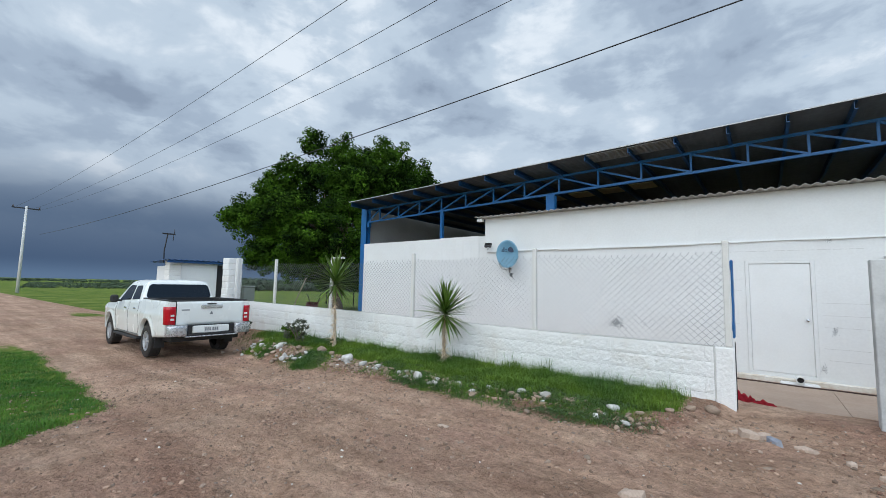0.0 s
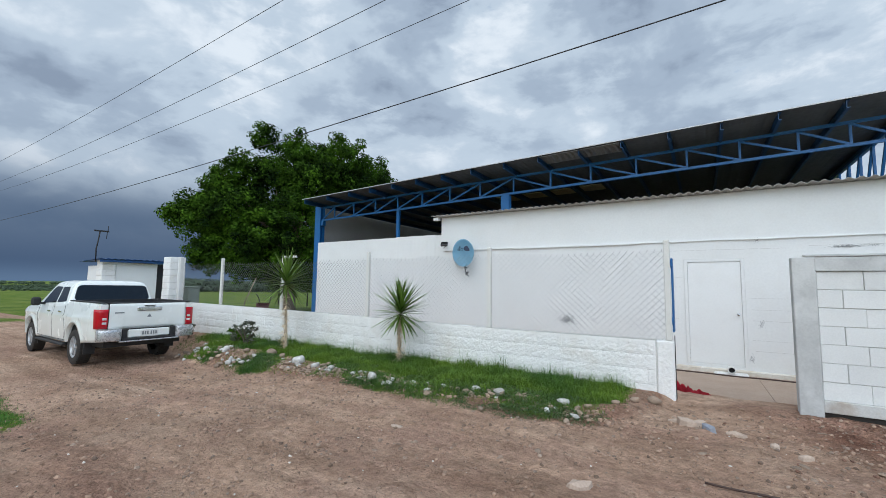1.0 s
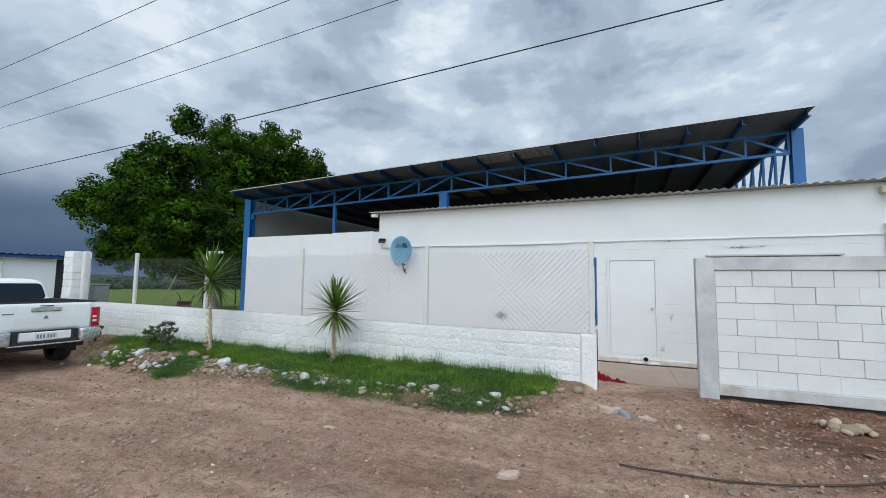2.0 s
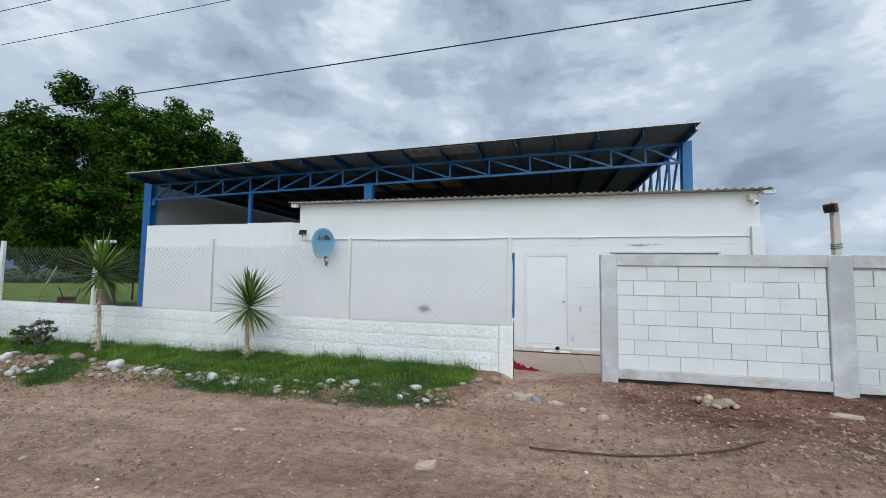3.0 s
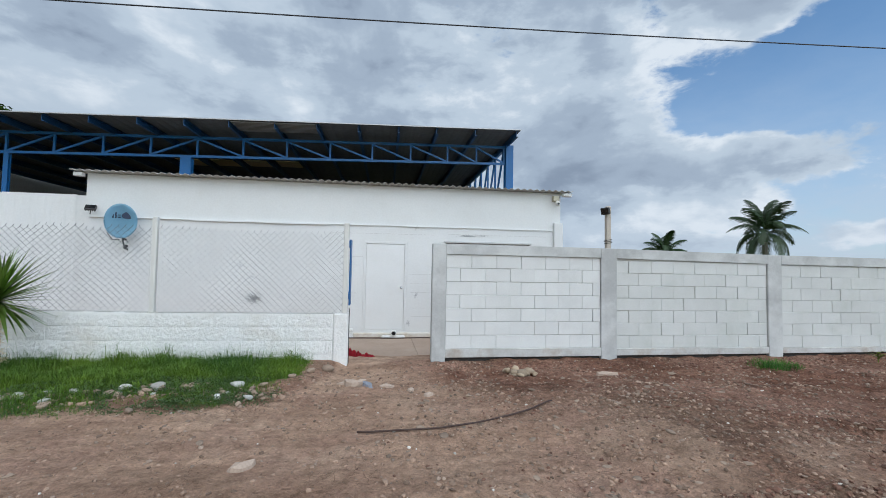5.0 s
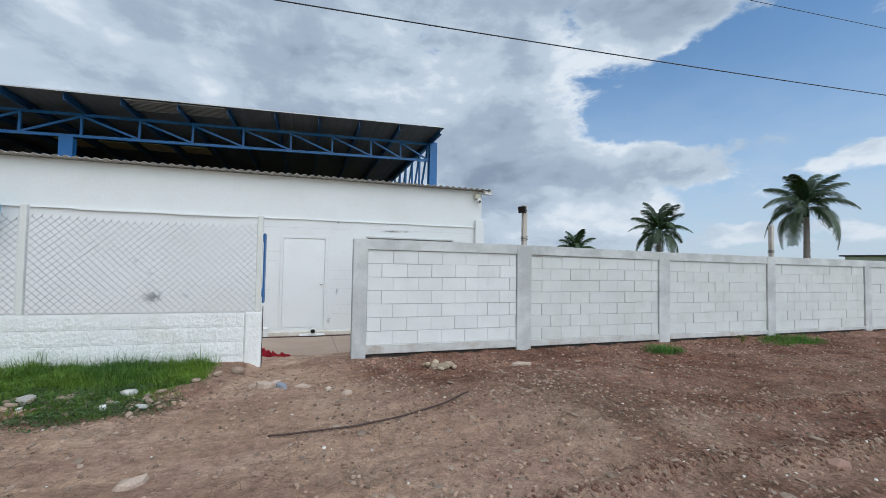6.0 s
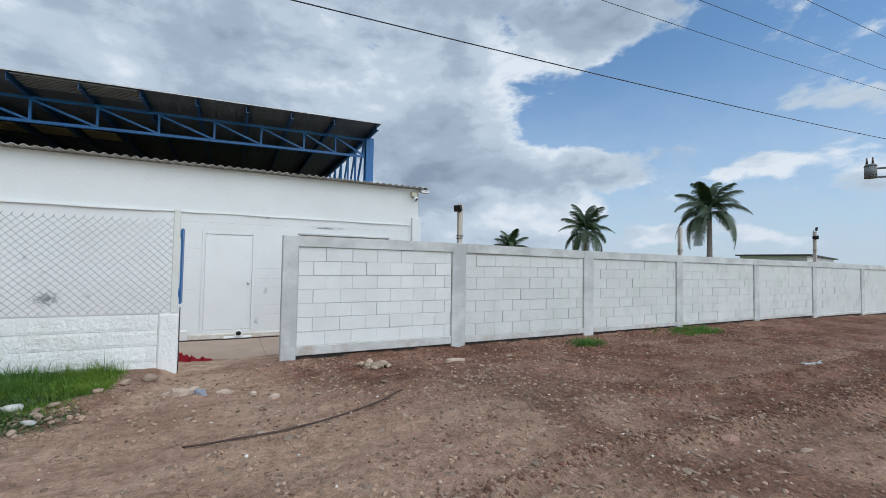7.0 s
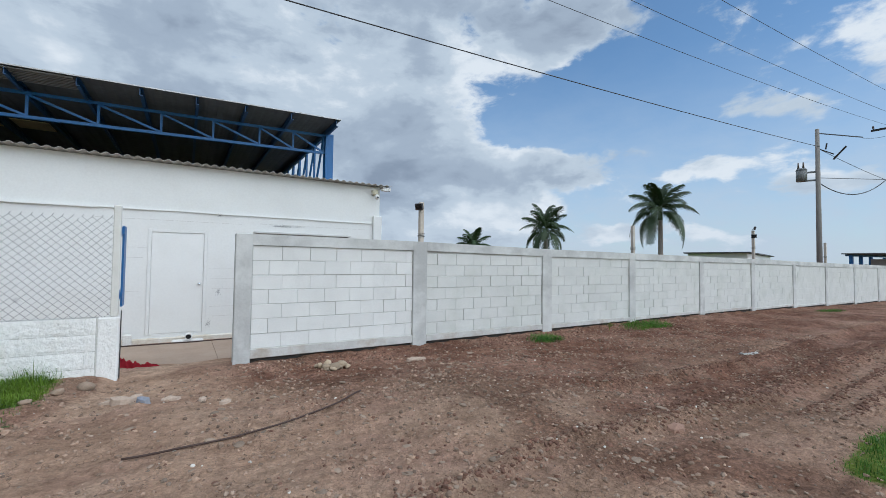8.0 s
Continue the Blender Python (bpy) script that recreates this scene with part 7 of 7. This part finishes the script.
def scuff(x, z, w, h, seed):
    r = random.Random(seed)
    bm = bmesh.new()
    for _ in range(70 if w < 0.15 else 190):
        cx, cz = x + r.gauss(0, w * 0.42), z + r.gauss(0, h * 0.42)
        pts = [bm.verts.new((cx + w * 0.09 * math.cos(a) * r.uniform(0.3, 1), FRONT_Y - 0.0015 - 0.00005 * _, cz + h * 0.09 * math.sin(a) * r.uniform(0.4, 1))) for a in [i * 6.283 / 7 for i in range(7)]]
        bm.faces.new(pts)
    part("scuff", bm, SCUFF, wall_front)


for k, (x, z, w, h) in enumerate(((-2.49, 0.76, 0.20, 0.13), (-1.92, 0.79, 0.08, 0.05), (-2.82, 1.49, 0.04, 0.08), (-2.55, 1.24, 0.06, 0.03), (2.4, 2.30, 0.25, 0.03), (2.75, 2.31, 0.12, 0.03), (1.14, 2.46, 0.05, 0.05), (-3.5, 1.75, 0.04, 0.04), (0.98, 0.20, 0.05, 0.10), (1.15, 0.85, 0.05, 0.10))):
    scuff(x, z, w, h, k)
# thin cracks between the courses near the door
bm = bmesh.new()
for x0, x1, z in ((0.98, 1.8, 1.35), (1.0, 1.8, 1.13), (1.02, 1.8, 0.92), (1.0, 1.8, 0.55), (1.05, 1.8, 0.35), (-0.62, -0.15, 1.55), (-0.6, -0.2, 0.9), (-0.9, 1.6, 2.30), (1.9, 4.4, 2.33), (-0.6, -0.1, 1.75)):
    n = 12
    for i in range(n):
        a, b = x0 + (x1 - x0) * i / n, x0 + (x1 - x0) * (i + 0.86) / n
        dz = 0.004 * noise.noise(Vector((a * 5, z, 0)))
        box(bm, a, b, FRONT_Y - 0.0025, FRONT_Y + 0.002, z + dz - 0.0022, z + dz + 0.0022)
part("course_line", bm, JOINT_WHITE, wall_front)

# ---- posts and lamps behind the boundary wall ----
POST_TAN = material("weathered_tan_post", (0.56, 0.50, 0.43), (0.44, 0.38, 0.32), 0.9, scale=3, fine=60, grain=0.1, bump=0.003, dirt=(0.70, 0.69, 0.66), dirt_scale=3, dirt_amount=0.6)
def lamp_pole(x, y, top, lamps, label):
    pole = empty("yard_post", label, "post", pose(x, y, -0.1), "posts behind the boundary wall")
    bm = bmesh.new()
    box(bm, -0.046, 0.046, -0.046, 0.046, 0, top + 0.1, 0.01)
    part("post", bm, POST_TAN, pole)
    bm = bmesh.new()
    for k in range(3):
        z = top - 0.62 + 0.03 * k
        tube(bm, [(-0.053, -0.053, z), (0.053, -0.053, z + 0.02), (0.053, 0.052, z), (-0.053, 0.052, z + 0.01), (-0.053, -0.053, z)], 0.005, 4)
    part("tie_wire", bm, DARK_WIRE, pole)
    for dx, dz, turn in lamps:
        build_floodlight(pose(x + dx, y - 0.06, top + dz, 15, 0, turn), "dark floodlight bolted to a post", 0.68)
    return pole


lamp_pole(4.66, 9.2, 2.76, [(-0.08, -0.10, -60)], "pale concrete post with a floodlight")
lamp_pole(11.79, 9.2, 2.69, [], "pale concrete post behind the wall")
lamp_pole(19.55, 9.2, 2.95, [(0.0, 0.09, 20), (-0.085, -0.22, -70)], "concrete post with two floodlights")
lamp_pole(27.2, 9.2, 2.75, [], "pale concrete post behind the wall")

# ---- palms beyond the wall ----
PALM = material("palm_leaf", (0.034, 0.068, 0.020), (0.020, 0.044, 0.013), 0.5, scale=1.5, fine=8, grain=0.15, spread=0.25)
PALM_TRUNK = material("palm_trunk", (0.30, 0.28, 0.25), (0.24, 0.22, 0.20), 0.9, scale=3, fine=20, grain=0.15)


def frond_mesh(length, droop, seed):
    r = random.Random(seed)
    bm = bmesh.new()
    pts = [Vector((length * t * (1 - 0.22 * droop * t * t), 0, length * (0.22 * t - 0.72 * droop * t ** 2.4))) for t in [i / 14 for i in range(15)]]
    tube(bm, pts, [0.035 * (1 - 0.85 * i / 14) + 0.004 for i in range(15)], 5)
    for i in range(52):
        t = 0.14 + 0.86 * i / 52
        f = t * 14
        k = min(int(f), 13)
        p = pts[k].lerp(pts[k + 1], f - k)
        d = (pts[k + 1] - pts[k]).normalized()
        for s in (1, -1):
            l = length * 0.26 * (math.sin(math.pi * min(1, 0.12 + 0.86 * t)) ** 0.6) * r.uniform(0.85, 1.1)
            w = (d * 0.55 + Vector((0, s, 0)) * 0.85 + Vector((0, 0, r.uniform(-0.15, 0.25)))).normalized()
            m = p + w * l * 0.55 + Vector((0, 0, -0.14 * l))
            e = p + w * l * 0.85 + Vector((0, 0, -0.75 * l))
            u = d * 0.034
            vs = [bm.verts.new(q) for q in (p - u, p + u, m + u, m - u, e)]
            bm.faces.new((vs[0], vs[1], vs[2], vs[3]))
            bm.faces.new((vs[3], vs[2], vs[4]))
    return mesh_of(bm, "frond", PALM)


def build_palm(place, height, size, label, seed):
    palm = empty("palm_tree", label, "palm tree", place, "palms beyond the wall")
    r = random.Random(seed)
    bm = bmesh.new()
    n = 22
    tube(bm, [(0.1 * math.sin(i / n * 2), 0, -0.3 + (height + 0.3) * i / n) for i in range(n + 1)], [(0.24 - 0.07 * i / n) * (1.06 if i % 2 else 0.97) for i in range(n + 1)], 12)
    part("trunk", bm, PALM_TRUNK, palm, "grey ringed trunk")
    top = Vector((0.1 * math.sin(2), 0, height))
    bm = bmesh.new()
    tube(bm, [top + Vector((0, 0, -0.1)), top + Vector((0, 0, 0.5)), top + Vector((0, 0, 1.0))], [0.19, 0.15, 0.05], 10)
    part("crownshaft", bm, PALM, palm)
    kinds = [frond_mesh(size, d, seed * 10 + i) for i, d in enumerate((0.6, 1.0, 1.3))]
    for i in range(20):
        t = (i + 0.5) / 20
        el = 82 - 108 * t + r.uniform(-6, 6)
        me = kinds[0] if t < 0.35 else kinds[1] if t < 0.7 else kinds[2]
        m = Matrix.Translation(top + Vector((0, 0, 0.75 - 0.3 * t))) @ Matrix.Rotation(radians(i * 137.5 + r.uniform(-12, 12)), 4, "Z") @ Matrix.Rotation(radians(-el), 4, "Y") @ Matrix.Scale(r.uniform(0.88, 1.08), 4)
        share("frond", me, palm, m)
    return palm


def along(x, y, k):
    """A place k times as far from the walk as (x, y)."""
    return 0.5 + (x - 0.5) * k, 1.7 + (y - 1.7) * k


px, py = along(48.1, 30.0, 0.72)
build_palm(pose(px, py, -0.2), 5.75, 3.2, "tall royal palm beyond the wall", 3)
px, py = along(29.3, 30.0, 1.0)
build_palm(pose(px, py, -0.2), 4.25, 2.9, "royal palm beyond the wall", 5)
px, py = along(20.9, 30.0, 1.45)
build_palm(pose(px, py, -0.2), 3.0, 3.0, "far royal palm showing its top over the wall", 8)

# ---- power lines ----
CABLE_W = lambda x: 7.075 + 0.0385 * x + 0.000465 * x * x
CABLES = [("power_cable", 8.0, lambda x: 9.088 + 0.02973 * x + 0.000561 * x * x), ("power_cable", 8.75, lambda x: 8.434 + 0.03442 * x + 0.000668 * x * x),
          ("power_cable", 9.5, lambda x: 8.135 + 0.03394 * x + 0.000751 * x * x)]
X_W, X_E = -67.0, 37.5
for name, y, f in CABLES:
    bm = bmesh.new()
    tube(bm, [(X_W + (X_E - X_W) * i / 60, y - 0.0127 * (X_W + (X_E - X_W) * i / 60), f(X_W + (X_E - X_W) * i / 60)) for i in range(61)], 0.008, 5)
    tagged(part(name, bm, DARK_WIRE), "thin dark overhead power cable", "cable", "overhead power cables")
bm = bmesh.new()
tube(bm, [(X_W + (33.0 - X_W) * i / 60, 11.0, CABLE_W(X_W + (33.0 - X_W) * i / 60)) for i in range(61)], 0.016, 5)
tagged(part("power_cable", bm, DARK_WIRE), "thicker dark overhead cable above the roof", "cable", "overhead power cables")


def build_pole(place, height, arm_z, arm, label, mat=POLE):
    pole = empty("power_pole", label, "utility pole", place)
    bm = bmesh.new()
    rod(bm, (0, 0, -0.6), (0, 0, height), 0.165, 0.105, n=8)
    part("pole", bm, mat, pole)
    if arm:
        bm = bmesh.new()
        box(bm, -0.06, 0.06, arm[0], arm[1], arm_z - 0.06, arm_z + 0.06, 0.01)
        part("crossarm", bm, DARK_STEEL, pole)
        for y in (arm[0] + 0.1, (arm[0] + arm[1]) / 2 + 0.1, arm[1] - 0.1):
            bm = bmesh.new()
            rod(bm, (0, y, arm_z + 0.06), (0, y, arm_z + 0.14), 0.03, n=8)
            rod(bm, (0, y, arm_z + 0.14), (0, y, arm_z + 0.22), 0.07, 0.05, n=10)
            rod(bm, (0, y, arm_z + 0.22), (0, y, arm_z + 0.30), 0.06, 0.035, n=10)
            part("insulator", bm, BROWN_GLAZE, pole)
    return pole


BROWN_GLAZE = material("glazed_insulator", (0.10, 0.07, 0.06), None, 0.3)
STEEL_GREY = material("transformer_grey", (0.20, 0.215, 0.225), (0.17, 0.18, 0.19), 0.55, scale=3)
build_pole(pose(X_W, 9.65, -0.3), 10.0, 9.75, (-1.2, 1.2), "distant pale concrete power pole in the field", POST_CONC)
build_pole(pose(38.2, 8.3, -0.3), 11.2, 10.75, (-0.9, 1.6), "concrete power pole beside the track")
tp = build_pole(pose(33.0, 11.1, -0.3), 10.25, 0, None, "concrete power pole with a grey transformer")
bm = bmesh.new()
rod(bm, (-0.3, 0.70, 7.12), (-0.3, 0.70, 7.80), 0.27, n=20)
rod(bm, (-0.3, 0.70, 7.80), (-0.3, 0.70, 7.92), 0.29, 0.22, n=20)
bar(bm, (0, 0.1, 7.15), (-0.25, 0.6, 7.15), 0.08, 0.1)
bar(bm, (0, 0.1, 7.65), (-0.25, 0.6, 7.65), 0.08, 0.1)
can = part("transformer", bm, STEEL_GREY, tp, "grey can transformer")
bm = bmesh.new()
for dx in (0.15, -0.1):
    rod(bm, (-0.3, 0.7 + dx, 7.92), (-0.3, 0.7 + dx, 8.3), 0.06, 0.035, n=8)
part("bushing", bm, BROWN_GLAZE, can)
bm = bmesh.new()
bar(bm, (0, 0, 10.0), (2.6, -1.4, 9.85), 0.05, 0.05)
bar(bm, (0.05, -0.1, 9.0), (0.2, -0.7, 8.6), 0.05, 0.05)
bar(bm, (0.25, -0.65, 8.3), (0.4, -1.2, 9.0), 0.09, 0.09)
bar(bm, (0.1, -0.35, 8.95), (0.12, -0.4, 9.3), 0.07, 0.07)
part("cutout", bm, DARK_STEEL, tp)
for a, b, sag, r in (((33.0, 11.0, 6.95), (44, 10.2, 8.0), 0.0, 0.02), ((33.0, 11.0, 6.6), (42, 9.6, 8.3), 1.1, 0.03), ((35.6, 9.7, 9.5), (38.2, 8.5, 10.2), 0.2, 0.012), ((33.0, 11.0, 8.7), (46, 10.4, 8.0), 0.1, 0.016)):
    bm = bmesh.new()
    tube(bm, [Vector(a).lerp(Vector(b), i / 16) + Vector((0, 0, -4 * sag * (i / 16) * (1 - i / 16))) for i in range(17)], r, 5)
    tagged(part("service_cable", bm, DARK_WIRE), "dark cable slung between power poles", "cable", "overhead power cables")

# ---- far buildings ----
far_house = empty("far_house", "low white house with a thin dark roof beyond the wall", "house")
near, far = Vector((56.3, 24.0, 0)), Vector((78.6, 29.8, 0))
side = Vector((-0.252, 0.968, 0)) * 3.5
bm = bmesh.new()
bar(bm, near + side + Vector((0.5, 0.15, 1.3)), far + side + Vector((-0.6, -0.15, 1.3)), 6.2, 3.7)
part("wall", bm, WHITE, far_house, "pale rendered wall")
bm = bmesh.new()
bar(bm, near + side + Vector((0, 0, 3.24)), far + side + Vector((0, 0, 3.24)), 7.0, 0.14)
part("roof", bm, DARK_GREY, far_house, "thin dark roof sheet")
for k in (0.22, 0.5, 0.78):
    bm = bmesh.new()
    p = near.lerp(near + 2 * side, k) + Vector((0.42, 0.1, 0))
    box(bm, p.x - 0.05, p.x + 0.12, p.y - 0.45, p.y + 0.45, 1.4, 2.5)
    part("window", bm, DARK_GREY, far_house, "dark window opening")
blue_shed = empty("far_shed", "far open blue steel shed with a flat sheet roof", "shed")
bm = bmesh.new()
bar(bm, (66.0, 16.9, 3.22), (96.0, 18.4, 3.55), 3.6, 0.12)
part("roof", bm, SHEET, blue_shed, "flat grey roof sheets")
bm = bmesh.new()
bar(bm, (66.3, 18.4, 3.05), (96.0, 19.9, 3.36), 0.12, 0.22)
part("beam", bm, BLUE, blue_shed)
for x in (66.6, 71.0, 76.0, 84.0, 92.0):
    bm = bmesh.new()
    y = 18.0 + (x - 66.6) * 0.05
    box(bm, x - 0.2, x + 0.2, y - 0.15, y + 0.15, -0.3, 3.05)
    part("post", bm, BLUE, blue_shed)
bm = bmesh.new()
bar(bm, (73.0, 16.6, 1.2), (96.0, 17.9, 1.2), 2.4, 3.0)
part("wall", bm, GREY_WALL, blue_shed)

# ---- far hedges and woods ----
WOODS = material("far_woods", (0.062, 0.098, 0.052), (0.085, 0.122, 0.066), 0.9, scale=0.08, fine=0.6, grain=0.25, spread=0.3, island=True)


def build_woods(name, label, spots, seed, size, leaves=42):
    r = random.Random(seed)
    verts, faces = [], []
    for x, y, h in spots:
        for _ in range(leaves):
            d = Vector((r.gauss(0, 1), r.gauss(0, 1), r.gauss(0, 1))).normalized()
            p = Vector((x, y, -0.3 + h * 0.5)) + Vector((d.x * h * 0.8, d.y * h * 0.8, d.z * h * 0.5)) * r.uniform(0.5, 1.0)
            leaf_data(r, verts, faces, p, (d + Vector((0, 0, 0.5))).normalized(), h * size * r.uniform(0.6, 1.3), 0.6)
    return tagged(quick_part(name, verts, faces, WOODS, None, "stuff"), label, "trees")


r = random.Random(31)
spots = []
for i in range(900):
    a = radians(r.uniform(-98, -20))
    dist = r.uniform(260, 420)
    spots.append((dist * math.sin(a), dist * math.cos(a), r.uniform(0.9, 1.8)))
build_woods("far_woods", "low dark line of trees along the far field edge", spots, 1, 0.30)
spots = []
for i in range(2600):
    a = radians(r.uniform(-82, -46))
    dist = r.uniform(100, 210)
    spots.append((dist * math.sin(a), dist * math.cos(a), r.uniform(0.35, 0.85) * (0.7 if a < radians(-76) else 1)))
build_woods("far_hedge", "dark green scrub between the fields", spots, 2, 0.26)
spots = []
for i in range(330):
    a = radians(r.uniform(-64, -44))
    dist = r.uniform(95, 140)
    spots.append((dist * math.sin(a), dist * math.cos(a), r.uniform(1.2, 3.0)))
build_woods("far_trees", "hazy green trees beyond the yard lawn", spots, 7, 0.13, 150)
spots = []
for i in range(300):
    a = radians(r.uniform(20, 100))
    dist = r.uniform(200, 380)
    spots.append((dist * math.sin(a), dist * math.cos(a), r.uniform(2.0, 4.0)))
build_woods("far_woods", "low dark trees beyond the boundary wall", spots, 3, 0.30)
